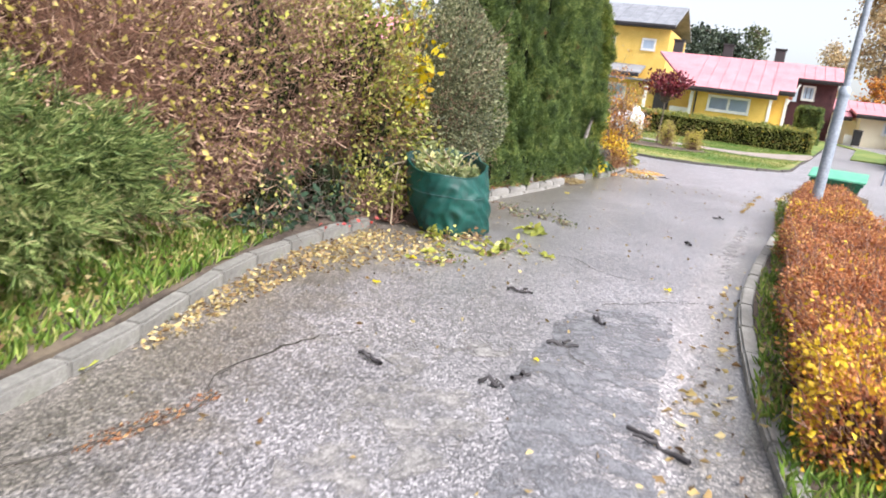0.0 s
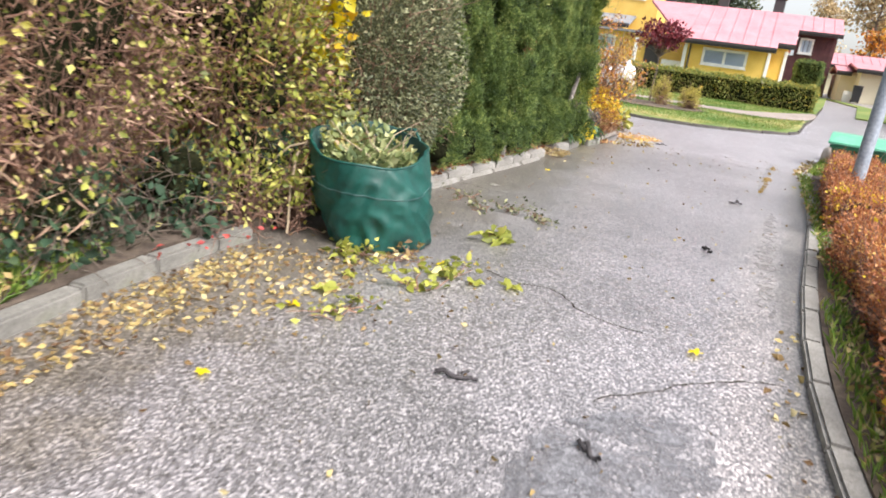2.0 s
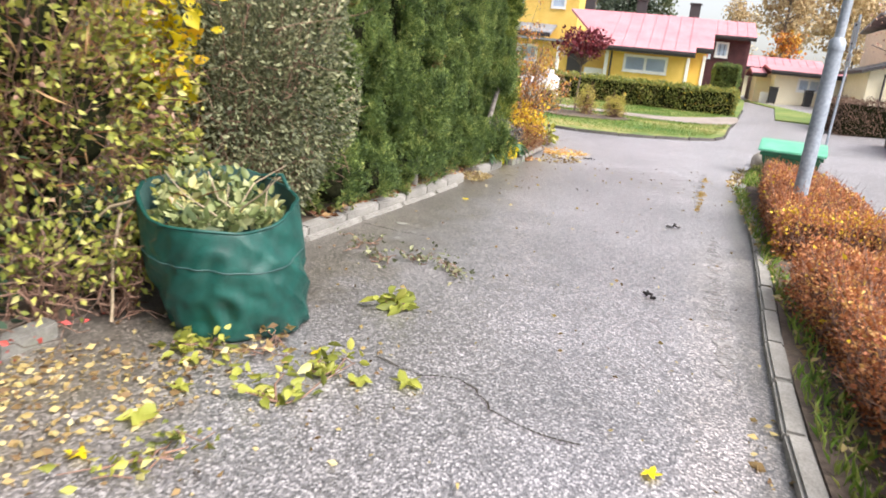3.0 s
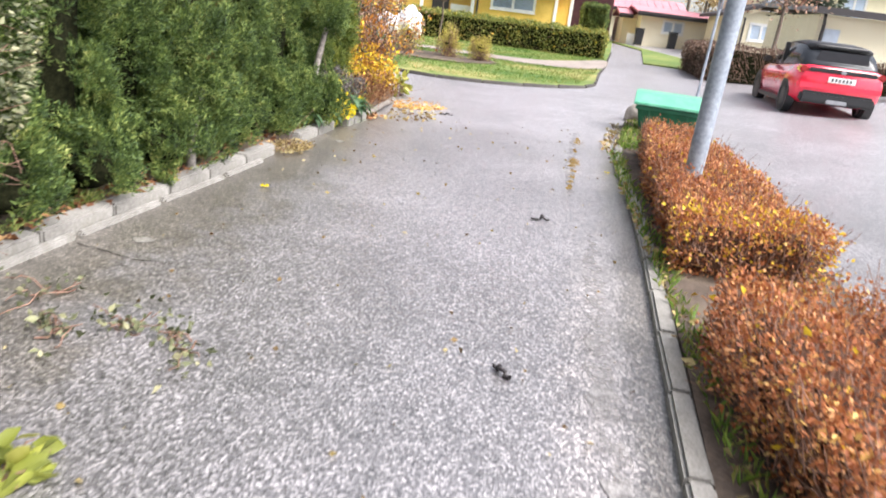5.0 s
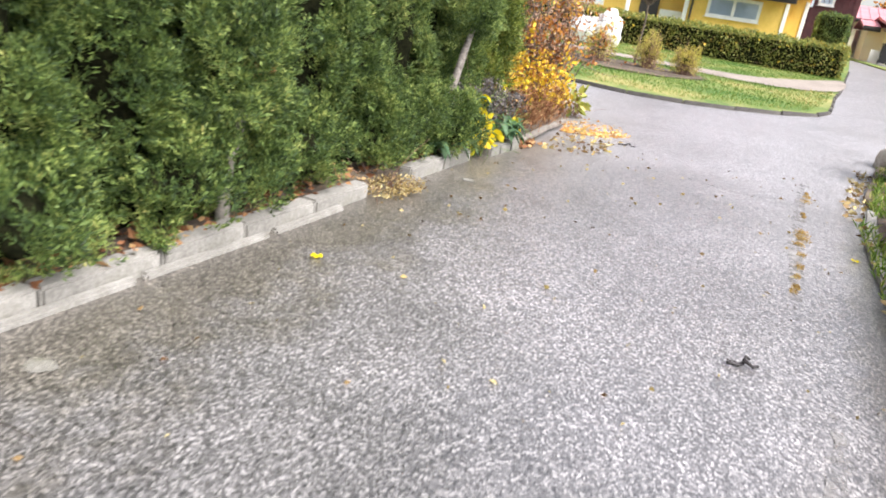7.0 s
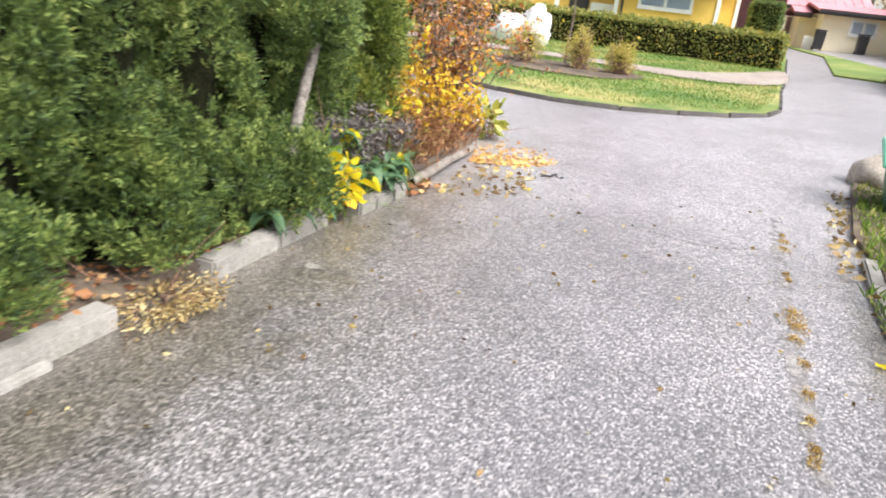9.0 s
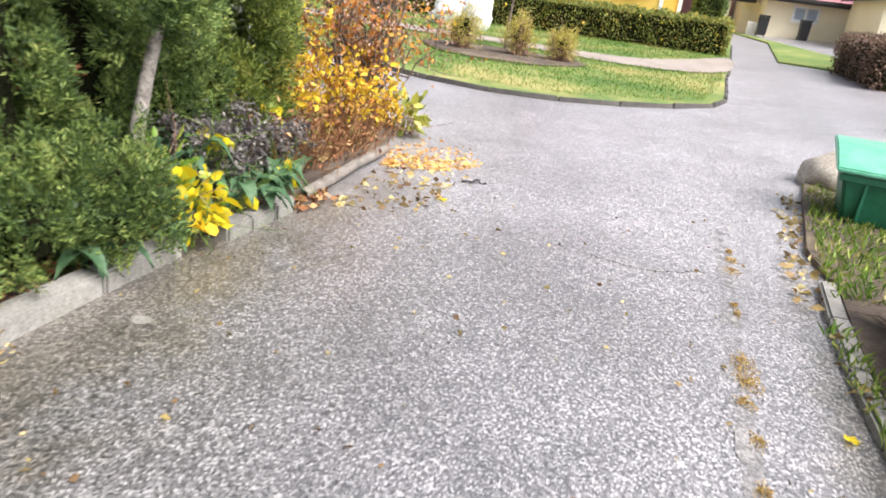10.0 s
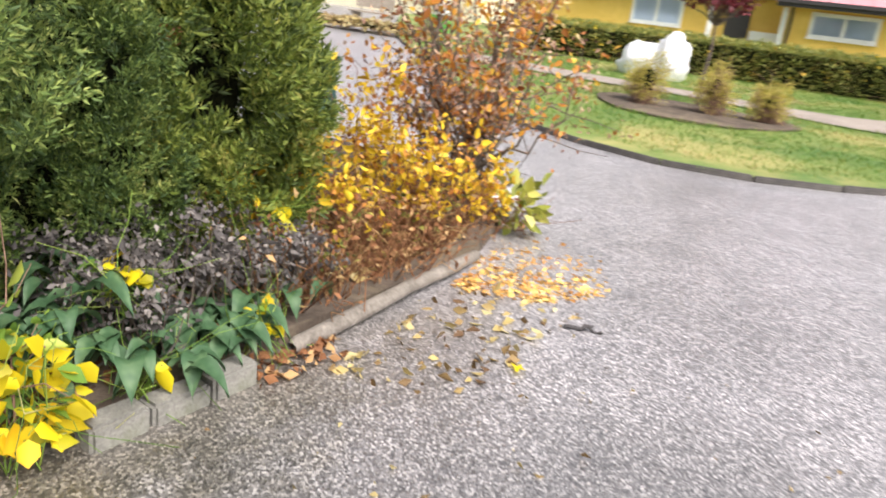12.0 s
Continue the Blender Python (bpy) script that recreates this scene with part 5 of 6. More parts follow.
    for s in (-1, 1):
        part("tail_lamp", box(min(s * 0.5, s * 0.83), max(s * 0.5, s * 0.83), -0.68, -0.42, 0.84, 0.97, 0.03), TAIL, car)
        part("mirror", box(min(s * 0.84, s * 1.02), max(s * 0.84, s * 1.02), 1.75, 1.9, 0.93, 1.06, 0.04), CAR_BLACK, car)
        part("window_pillar", prism([(1.02, 0.93), (1.1, 0.93), (1.07, 1.4), (1.0, 1.4)], min(s * 0.7, s * 0.79), max(s * 0.7, s * 0.79), "x"), CAR_BLACK, car)
        part("sill", box(min(s * 0.8, s * 0.875), max(s * 0.8, s * 0.875), 0.35, 2.2, 0.17, 0.27, 0.02), CAR_BLACK, car)
    plate = part("number_plate", box(-0.26, 0.26, -0.745, -0.72, 0.7, 0.81, 0.006), WHITE, car)
    for q in range(6):
        part("plate_mark", box(-0.2 + q * 0.07, -0.165 + q * 0.07, -0.75, -0.744, 0.725, 0.785), DARK_TRIM, plate)
    part("badge", box(-0.05, 0.05, -0.74, -0.7, 0.88, 0.95, 0.015), ALLOY, car)
    part("exhaust_panel", box(-0.2, 0.2, -0.755, -0.7, 0.28, 0.36, 0.01), ALLOY, car)
    for sx in (-1, 1):
        for y in (0.0, 2.55):
            wheel = new("wheel")
            wheel.parent = car
            wheel.matrix_basis = pose(sx * 0.77, y, 0.31, 0, 90, 0)
            bm = bmesh.new()
            prof = [(0.2, -0.1), (0.29, -0.1), (0.312, -0.07), (0.312, 0.07), (0.29, 0.1), (0.2, 0.1)]
            rr = [[bm.verts.new((r * math.cos(t), r * math.sin(t), h)) for r, h in prof] for t in np.linspace(0, 2 * np.pi, 33)[:-1]]
            for q in range(32):
                for w in range(len(prof)):
                    w2 = (w + 1) % len(prof)
                    bm.faces.new((rr[q][w], rr[q][w2], rr[(q + 1) % 32][w2], rr[(q + 1) % 32][w]))
            part("tyre", bm, TYRE, wheel, smooth=True)
            bm = bmesh.new()
            bmesh.ops.create_cone(bm, cap_ends=True, segments=32, radius1=0.205, radius2=0.205, depth=0.1)
            part("rim", bm, CAR_BLACK, wheel)
            for q in range(5):
                t = q * 2 * math.pi / 5
                bm = box(0.03, 0.2, -0.028, 0.028, -0.085, 0.085, 0.01)
                bmesh.ops.rotate(bm, verts=bm.verts, cent=(0, 0, 0), matrix=Matrix.Rotation(t, 3, "Z"))
                part("spoke", bm, ALLOY, wheel)
            arch = bmesh.new()
            bmesh.ops.create_cone(arch, cap_ends=True, segments=28, radius1=0.36, radius2=0.36, depth=0.16)
            bmesh.ops.rotate(arch, verts=arch.verts, cent=(0, 0, 0), matrix=Matrix.Rotation(math.pi / 2, 3, "Y"))
            bmesh.ops.translate(arch, verts=arch.verts, vec=(sx * 0.79, y, 0.33))
            part("wheel_arch", arch, CAR_BLACK, car)
    return car


build_car((6.05, 23.35, 0.29), -3)

# ---- lawn island ----
for x, y, r, h in ((-3.6, 26.15, 0.42, 0.36), (-2.42, 26.05, 0.36, 0.37), (-1.66, 26.4, 0.34, 0.3)):
    ob = bush("spirea", "small rounded yellow-green shrub on bare soil", (x, y, T(x, y) + 0.08), (r * 0.85, r * 0.85, h * 1.05), 2400, 0.045, SPIREA_LEAF, int(abs(x) * 10), 70, None, 0.75, 0.22, 0.35, -0.4, 0.4, 1.0)
    tagged(ob, group="shrubs on the lawn")
z0 = T(-2.85, 27.0)
maroon = thing("maroon_tree", "slender young tree with a dark maroon crown", "tree", (-2.85, 27.0, z0 + 0.06))
tubes("trunk", [bent((0, 0, -0.1), (0.02, 0, 1.75), 6, 0.015, 0.03, 0.02)], BARK, maroon, "", 7)
pos, u = shell(1700, (0.72, 0.7, 0.48), 0.75, 4, 0.16, 1.0, -0.8)
pos = pos + (0, 0, 1.95)
tubes("limbs", [bent((0, 0, 1.35), p, 5, 0.04, 0.012, 0.003) for p in pos[:40]], BARK, maroon, "", 4)
leaves("crown", pos, u + rng.normal(0, 0.7, u.shape), rng.uniform(0.06, 0.12, len(pos)), MAROON_LEAF, maroon, "", 0.7)
for x, y, rx, h in ((-5.15, 31.6, 0.62, 0.8), (-4.55, 31.4, 0.42, 1.05)):
    ob = thing("wrapped_plant", "plant wrapped in white winter sheeting", "wrapped plant", (x, y, T(x, y) + 0.06), "wrapped plants")
    bm = bmesh.new()
    bmesh.ops.create_icosphere(bm, subdivisions=4, radius=1)
    for vv in bm.verts:
        c = vv.co.copy()
        s = 1 + 0.22 * noise.noise(c * 1.6 + Vector((x, 0, 0))) + 0.07 * noise.noise(c * 6)
        vv.co = Vector((c.x * rx * s * (1 if c.z > -0.1 else 1.15), c.y * rx * 0.8 * s, max(-0.05, (c.z * 0.62 + 0.38) * h * s)))
    part("sheeting", bm, WRAP, ob, smooth=True)

clipped("garden_hedge", "clipped green garden hedge turning yellow", -9.5, 2.15, 34.0, 35.3, 0.43, 1.4, 620, 0.07, HEDGE_LEAF, 5, 0.06, 300, None, [(0.012, 0.08, GOLD_LEAF, "yellow_leaves", -9, 9)], 0.12)
clipped("brown_hedge", "nearly bare clipped brown hedge beside the street", 4.7, 11.5, 29.3, 30.5, 0.4, 1.48, 330, 0.06, BROWN_HEDGE, 6, 0.05, 900, None, None, 0.12)
clipped("brown_hedge", "nearly bare clipped brown hedge end along the street", 4.65, 5.7, 30.5, 33.4, 0.42, 1.46, 330, 0.06, BROWN_HEDGE, 7, 0.05, 300, None, None, 0.12)
clipped("dark_hedge", "tall dark green clipped conifer block", 1.5, 2.75, 44.0, 45.2, 0.6, 2.6, 700, 0.06, THUJA, 9, 0.04, 0, None, None, 0.12)
bush("yellow_hedge", "yellow autumn bush behind the car", (10.2, 27.6, 0.5), (1.0, 0.7, 0.62), 1500, 0.09, GOLD_LEAF, 90, 30, None, 0.5, 0.1, 0.6, 0.0, 0.65)
wall = thing("low_wall", "low pale concrete wall with a dark face", "wall", (10.6, 26.6, 0.45))
part("wall_face", box(-1.4, 1.6, -0.1, 0.1, -0.1, 0.24, 0.01), DARK_CONCRETE, wall)
part("wall_cap", box(-1.42, 1.62, -0.13, 0.13, 0.243, 0.31, 0.01), CONCRETE, wall)

# ---- houses ----


def window_in(house, x0, x1, z0, z1, y, panes=2, name="window"):
    """A white-framed window in a wall that faces the drive (at y), with panes and pale blinds behind."""
    w = new(name)
    w.parent = house
    t = 0.12
    part("window_frame", box(x0 - t, x1 + t, y - 0.05, y + 0.02, z1, z1 + t, 0.01), WHITE, w)
    part("window_frame", box(x0 - t, x1 + t, y - 0.05, y + 0.02, z0 - t, z0, 0.01), WHITE, w)
    for xa in (x0 - t, x1):
        part("window_frame", box(xa, xa + t, y - 0.052, y + 0.02, z0, z1, 0.01), WHITE, w)
    step = (x1 - x0) / panes
    for q in range(panes):
        xa, xb = x0 + q * step, x0 + (q + 1) * step
        if q:
            part("mullion", box(xa - 0.06, xa + 0.06, y - 0.045, y + 0.02, z0, z1, 0.01), WHITE, w)
        pane = part("pane", box(xa, xb, y - 0.034, y - 0.026, z0, z1), GLASS, w)
        pane.visible_shadow = False
        part("blind", box(xa, xb, y - 0.014, y - 0.006, z0, z1), BLIND, w)
    part("window_sill", box(x0 - t - 0.04, x1 + t + 0.04, y - 0.1, y - 0.05, z0 - t - 0.03, z0 - t, 0.005), WHITE, w)


def slope(house, x0, x1, y0, z0, y1, z1, material, thick=0.12, ribs=True, back=True):
    """A pitched roof over x0..x1: eave at (y0, z0), ridge at (y1, z1), and its other side."""
    yb = 2 * y1 - y0
    out = [(y0, z0), (y1, z1), (yb, z0), (yb, z0 - thick), (y1, z1 - thick), (y0, z0 - thick)] if back else [(y0, z0), (y1, z1), (y1, z1 - thick), (y0, z0 - thick)]
    roof = part("roof", prism(out, x0, x1, "x"), material, house)
    if ribs:
        L = math.hypot(y1 - y0, z1 - z0)
        ang = math.atan2(z1 - z0, y1 - y0)
        for x in np.arange(x0 + 0.3, x1, 0.6):
            bm = box(x - 0.015, x + 0.015, 0, L, 0.0, 0.035)
            bmesh.ops.rotate(bm, verts=bm.verts, cent=(0, 0, 0), matrix=Matrix.Rotation(ang, 3, "X"))
            bmesh.ops.translate(bm, verts=bm.verts, vec=(0, y0, z0))
            part("roof_seam", bm, material, roof)
    part("fascia", box(x0, x1, y0 - 0.03, y0 - 0.002, z0 - thick - 0.1, z0 + 0.02), DARK_TRIM, house)
    part("gutter", box(x0, x1, y0 - 0.12, y0 - 0.032, z0 - thick, z0 - 0.03, 0.02), DARK_TRIM, house)
    return roof


def chimney(house, x, y, z0, z1):
    c = part("chimney", box(x - 0.25, x + 0.25, y - 0.25, y + 0.25, z0, z1, 0.02), DARK_TRIM, house)
    part("cap", box(x - 0.3, x + 0.3, y - 0.3, y + 0.3, z1 + 0.003, z1 + 0.08, 0.01), DARK_TRIM, c)


house = thing("yellow_house", "single-storey yellow rendered house with a faded red metal roof", "house", (0, 0, 0))
part("wall", box(-3.42, 0.25, 41.0, 49.0, 0.3, 2.75), PLASTER_YELLOW, house)
part("wall", box(0.25, 0.95, 42.0, 49.0, 0.3, 2.95), PLASTER_YELLOW, house)
part("wall", box(-14.0, -3.42, 42.6, 49.0, 0.3, 2.85), PLASTER_YELLOW, house)
part("corner_board", box(0.12, 0.262, 40.95, 41.05, 0.3, 2.6, 0.01), WHITE, house)
part("corner_board", box(0.82, 0.965, 41.95, 42.05, 0.3, 2.8, 0.01), WHITE, house)
part("corner_board", box(-3.6, -3.44, 40.95, 41.05, 0.3, 2.6, 0.01), WHITE, house)
tubes("downpipe", [(np.array([(-3.3, 40.85, 2.6), (-3.3, 40.93, 2.3), (-3.3, 40.93, 0.5)]), [0.045] * 3)], DARK_TRIM, house, "", 8)
window_in(house, -2.6, -0.82, 1.86, 2.42, 41.0)
window_in(house, -9.0, -7.3, 1.7, 2.5, 42.6)
part("door", box(-5.6, -4.8, 42.52, 42.59, 0.5, 2.4, 0.01), DARK_TRIM, house, "dark entrance door")
part("porch_post", box(-6.0, -5.85, 41.4, 41.55, 0.4, 2.6, 0.01), WHITE, house)
part("porch_rail", box(-4.6, -3.7, 41.7, 41.78, 0.6, 1.75, 0.01), WHITE, house)
slope(house, -3.75, 0.45, 40.35, 2.82, 45.0, 4.72, ROOF_PINK)
slope(house, 0.45, 1.2, 41.35, 3.1, 45.0, 4.66, ROOF_PINK, ribs=False)
bm = bmesh.new()
vs = [bm.verts.new(q) for q in ((-3.752, 40.35, 2.82), (-3.752, 45.0, 4.72), (-6.1, 45.0, 4.7), (-3.752, 40.35, 2.7), (-3.752, 45.0, 4.6), (-6.1, 45.0, 4.58))]
for q in ((0, 1, 2), (5, 4, 3), (0, 2, 5, 3), (1, 0, 3, 4), (2, 1, 4, 5)):
    bm.faces.new([vs[w] for w in q])
part("roof", bm, ROOF_PINK, house)
part("roof", prism([(42.0, 2.86), (48.9, 3.0), (48.9, 3.1), (42.0, 2.96)], -14.2, -3.9, "x"), ROOF_GREY, house, "low grey roof of the wing")
for x in (-5.2, -2.55, 0.1):
    chimney(house, x, 45.4, 4.3, 5.35)

tall = thing("tall_yellow_house", "two-storey yellow rendered house with a grey roof", "house", (0, 0, 0))
part("wall", box(-14.0, -6.45, 50.0, 58.0, 0.4, 6.4), PLASTER_YELLOW, tall)
window_in(tall, -8.0, -7.35, 5.15, 5.65, 50.0, 1)
window_in(tall, -10.8, -9.9, 4.6, 5.6, 50.0, 1)
slope(tall, -14.4, -6.15, 49.5, 6.62, 54.0, 8.3, ROOF_GREY)
slope(tall, -13.0, -7.6, 48.0, 3.5, 49.95, 4.1, ROOF_GREY, back=False, ribs=False)
part("porch_wall", box(-12.6, -8.0, 48.4, 49.98, 0.4, 3.35), PLASTER_YELLOW, tall)

red = thing("red_house", "dark red boarded house with a faded red roof", "house", (0, 0, 0))
part("wall", box(-0.6, 3.75, 55.0, 61.0, 0.5, 4.45), RED_WOOD, red)
for x in np.arange(-0.5, 3.75, 0.25):
    part("board_strip", box(x - 0.02, x + 0.02, 54.975, 54.998, 0.5, 4.4), RED_WOOD, red)
window_in(red, 1.85, 2.4, 3.4, 4.1, 55.0, 1)
slope(red, -1.0, 4.0, 54.5, 4.6, 58.0, 5.75, ROOF_PINK, ribs=True)
part("balcony_rail", box(-0.4, 1.5, 54.3, 54.36, 3.1, 3.9, 0.01), BLIND, red, "grey balcony rail")
part("stair_rail", prism([(0.7, 2.2), (0.8, 2.2), (1.6, 4.2), (1.5, 4.2)], 54.2, 54.26, "y"), WHITE, red)

cream = thing("cream_house", "low cream rendered house with a faded red roof", "house", (0, 0, 0))
part("wall", box(5.0, 9.6, 50.0, 58.0, 0.5, 2.55), PLASTER_CREAM, cream)
part("wall", box(4.2, 5.0, 52.0, 58.0, 0.5, 2.35), PLASTER_CREAM, cream)
part("garden_wall", box(4.35, 5.0, 49.6, 49.75, 0.6, 1.45), WHITE, cream)
window_in(cream, 6.3, 7.25, 1.78, 2.28, 50.0)
slope(cream, 4.7, 9.9, 49.5, 2.68, 54.0, 3.1, ROOF_PINK, ribs=False)
slope(cream, 3.9, 4.7, 51.5, 2.5, 54.0, 2.85, ROOF_PINK, ribs=False)
for x in (4.95, 6.75):
    b = thing("wheelie_bin", "black wheeled rubbish bin against a cream wall", "bin", (x, 49.2, 0.86), "rubbish bins")
    bm = box(-0.22, 0.22, -0.25, 0.25, 0.05, 0.85, 0.03)
    for vv in bm.verts:
        if vv.co.z < 0.3:
            vv.co.x *= 0.85
            vv.co.y *= 0.85
    part("body", bm, CAR_BLACK, b)
    part("lid", box(-0.24, 0.24, -0.28, 0.27, 0.855, 0.93, 0.02), CAR_BLACK, b)
    for sx in (-0.18, 0.18):
        bm = bmesh.new()
        bmesh.ops.create_cone(bm, cap_ends=True, segments=14, radius1=0.09, radius2=0.09, depth=0.05)
        bmesh.ops.rotate(bm, verts=bm.verts, cent=(0, 0, 0), matrix=Matrix.Rotation(math.pi / 2, 3, "Y"))
        bmesh.ops.translate(bm, verts=bm.verts, vec=(sx, 0.24, 0.09))
        part("wheel", bm, TYRE, b)

pinkhouse = thing("far_house", "distant house with a broad faded red roof", "house", (0, 0, 0))
part("wall", box(4.0, 10.0, 68.0, 75.0, 0.8, 3.2), PLASTER_CREAM, pinkhouse)
slope(pinkhouse, 3.6, 10.5, 67.4, 3.3, 71.5, 4.3, ROOF_PINK)

garage = thing("garage_row", "row of low cream rendered garages with dark flat roofs", "garage", (0, 0, 0))
part("wall", box(8.35, 12.6, 44.0, 49.0, 0.4, 3.0), PLASTER_CREAM, garage)
part("roof", prism([(7.9, 2.75), (10.0, 3.45), (12.8, 3.45), (12.8, 3.6), (10.0, 3.6), (7.9, 2.9)], 43.5, 49.3, "y"), DARK_TRIM, garage)
part("wall", box(9.0, 16.0, 34.0, 40.0, 0.4, 2.85), PLASTER_CREAM, garage)
part("roof", prism([(33.5, 2.86), (40.5, 3.2), (40.5, 3.38), (33.5, 3.04)], 8.7, 16.4, "x"), ROOF_GREY, garage)
part("fascia", box(8.7, 16.4, 33.44, 33.497, 2.84, 3.06), DARK_TRIM, garage)
part("door", box(9.25, 9.75, 33.93, 33.99, 0.5, 2.4, 0.01), BLIND, garage, "grey side door")
window_in(garage, 9.4, 10.3, 1.9, 2.5, 44.0)
tubes("downpipe", [(np.array([(9.0, 33.5, 2.8), (9.15, 33.85, 2.55), (9.15, 33.9, 1.0)]), [0.06] * 3)], DARK_TRIM, garage, "", 8)
tubes("downpipe", [(np.array([(8.9, 43.5, 2.75), (9.0, 43.9, 2.5), (9.0, 43.9, 1.0)]), [0.05] * 3)], DARK_TRIM, garage, "", 8)
upper = thing("cream_block", "two-storey cream rendered house behind the garages", "house", (0, 0, 0))
part("wall", box(10.6, 18.0, 50.0, 58.0, 0.6, 5.6), PLASTER_CREAM, upper)
for x in (11.3, 13.3, 15.3):
    window_in(upper, x, x + 1.0, 3.6, 4.7, 50.0)
slope(upper, 10.3, 18.4, 49.4, 5.75, 54.0, 6.6, ROOF_GREY)

# things on the side street
dbin = thing("dark_bin", "dark green wheeled bin behind the conifers", "bin", (-5.92, 20.4, T(-5.92, 20.4)))
part("body", box(-0.27, 0.27, -0.3, 0.3, 0.02, 0.62, 0.03), DARK_GREEN, dbin)
part("lid", box(-0.3, 0.3, -0.33, 0.33, 0.623, 0.69, 0.02), DARK_GREEN, dbin)
shop = thing("garden_house", "pale yellow house wall beyond the side street", "house", (0, 0, 0))
part("wall", box(-34.0, -17.5, 46.0, 54.0, 0.4, 3.4), PLASTER_CREAM, shop)
slope(shop, -34.5, -17.0, 45.4, 3.5, 50.0, 5.6, ROOF_PINK)
window_in(shop, -21.5, -20.3, 1.5, 2.6, 46.0)
flag = thing("banner", "green and white banner stand on the far verge", "banner", (-13.6, 36.0, T(-13.6, 36.0)))
part("panel", box(-0.3, 0.3, -0.03, 0.03, 0.62, 1.45, 0.01), WHITE, flag)
part("panel", box(-0.36, 0.36, -0.05, 0.05, 0.05, 0.615, 0.01), SIGN_GREEN, flag, "green lower panel")
bench = thing("wooden_bench", "weathered wooden bench beside the side street", "bench", (-15.8, 35.0, T(-15.8, 35.0)))
part("seat", box(-0.8, 0.8, -0.25, 0.25, 0.42, 0.48, 0.01), LOG, bench)
part("backrest", box(-0.8, 0.8, 0.22, 0.28, 0.6, 0.95, 0.01), LOG, bench)
for x in (-0.65, 0.65):
    part("leg", box(x - 0.05, x + 0.05, -0.22, 0.26, 0, 0.415, 0.01), LOG, bench)
    part("back_post", box(x - 0.03, x + 0.03, 0.285, 0.33, 0.2, 0.97, 0.01), LOG, bench)
bush("bark_heap", "heap of orange-brown leaves on the far verge", (-14.2, 32.5, 0.4), (2.6, 0.8, 0.16), 1600, 0.12, LITTER, 91, 0 or 4, None, 0.6, 0.1, 0.7, 0, 0.6)

# ---- trees ----


def tree(name, label, at, h, crown, n, size, material, seed, trunk_r=0.14, low=0.35, sparse=0.85, bark=None):
    """A tapered trunk, limbs, and leaf clumps round the limb ends."""
    ob = thing(name, label, "tree", at)
    r = np.random.default_rng(seed)
    trunk = bent((0, 0, -0.2), (r.normal(0, 0.2), r.normal(0, 0.2), h * 0.95), 8, 0.08, trunk_r, trunk_r * 0.15)
    tubes("trunk", [trunk], bark or BARK, ob, "", 8)
    limbs, clump = [], []
    for k in range(46):
        u = r.uniform(low, 0.98)
        p = np.array([np.interp(u, np.linspace(0, 1, 8), trunk[0][:, q]) for q in range(3)])
        a0 = r.uniform(0, 6.28)
        reach = crown * (1.05 - 0.75 * abs((u - low) / (1 - low) - 0.35)) * r.uniform(0.45, 1.1)
        e = p + np.array([math.cos(a0) * reach, math.sin(a0) * reach, reach * r.uniform(0.0, 0.6)])
        limbs.append(bent(p, e, 5, 0.06 * crown, trunk_r * 0.3, 0.01))
        for q in (0.45, 0.7, 1.0):
            clump.append(p + (e - p) * q)
    tubes("limbs", limbs, bark or BARK, ob, "", 4)
    clump = np.array(clump)
    c = clump[r.integers(len(clump), size=n)]
    p = c + r.normal(0, crown * 0.16 * sparse, (n, 3))
    leaves("crown", p, r.normal(0, 1, (n, 3)) + (0, 0, -0.5), size * r.uniform(0.6, 1.4, n), material, ob, "", 0.75)
    return ob


tree("street_tree", "small tree with sparse orange-brown leaves and drooping twigs", (7.3, 32.3, 0.5), 5.2, 1.7, 1700, 0.1, BROWN_LEAF, 1, 0.09, 0.4)
birch_a = tree("birch", "tall birch with pale gold autumn leaves", (8.5, 82.0, 1.4), 15.0, 3.6, 3800, 0.34, BIRCH_LEAF, 2, 0.2)
birch_b = tree("birch", "slim half-bare birch with straw-coloured leaves", (14.0, 90.0, 1.4), 16.0, 3.2, 2600, 0.34, BIRCH_LEAF, 3, 0.2, 0.3, 1.1)
oak = tree("broadleaf_tree", "dull green broadleaf tree far behind the houses", (-3.0, 88.0, 1.2), 10.5, 1.7, 900, 0.34, FAR_GREEN, 4, 0.16, 0.45, 1.1)
pine = tree("pine", "dark pine far behind the houses", (-5.6, 78.0, 1.2), 8.6, 2.6, 3200, 0.34, FAR_PINE, 5, 0.2, 0.45, 0.7)
rust = tree("rust_tree", "bright rust-red tree beyond the houses", (8.2, 76.0, 1.2), 5.6, 1.6, 1000, 0.26, ORANGE_LEAF, 6, 0.15)
for src, spots in ((birch_a, [(17, 96, 40), (26, 88, 80), (34, 110, 10), (12, 104, 200), (48, 120, 33), (22, 78, 150)]),
                   (birch_b, [(20, 110, 100), (30, 100, 30), (40, 92, 310), (6, 118, 70), (56, 100, 90)]),
                   (oak, [(-14, 96, 20), (-24, 90, 80), (-36, 84, 200), (26, 120, 10), (44, 104, 60), (-48, 92, 10)]),
                   (pine, [(-7.6, 82, 90), (-19, 100, 40), (-30, 98, 70), (36, 124, 10), (52, 130, 20), (-42, 104, 120)])):
    for x, y, t in spots:
        s = 0.85 + 0.3 * ((x * 7 + y) % 10) / 10
        copy_thing(src, pose(x, y, 1.1, 0, 0, t) @ Matrix.Diagonal((s, s, s, 1)))
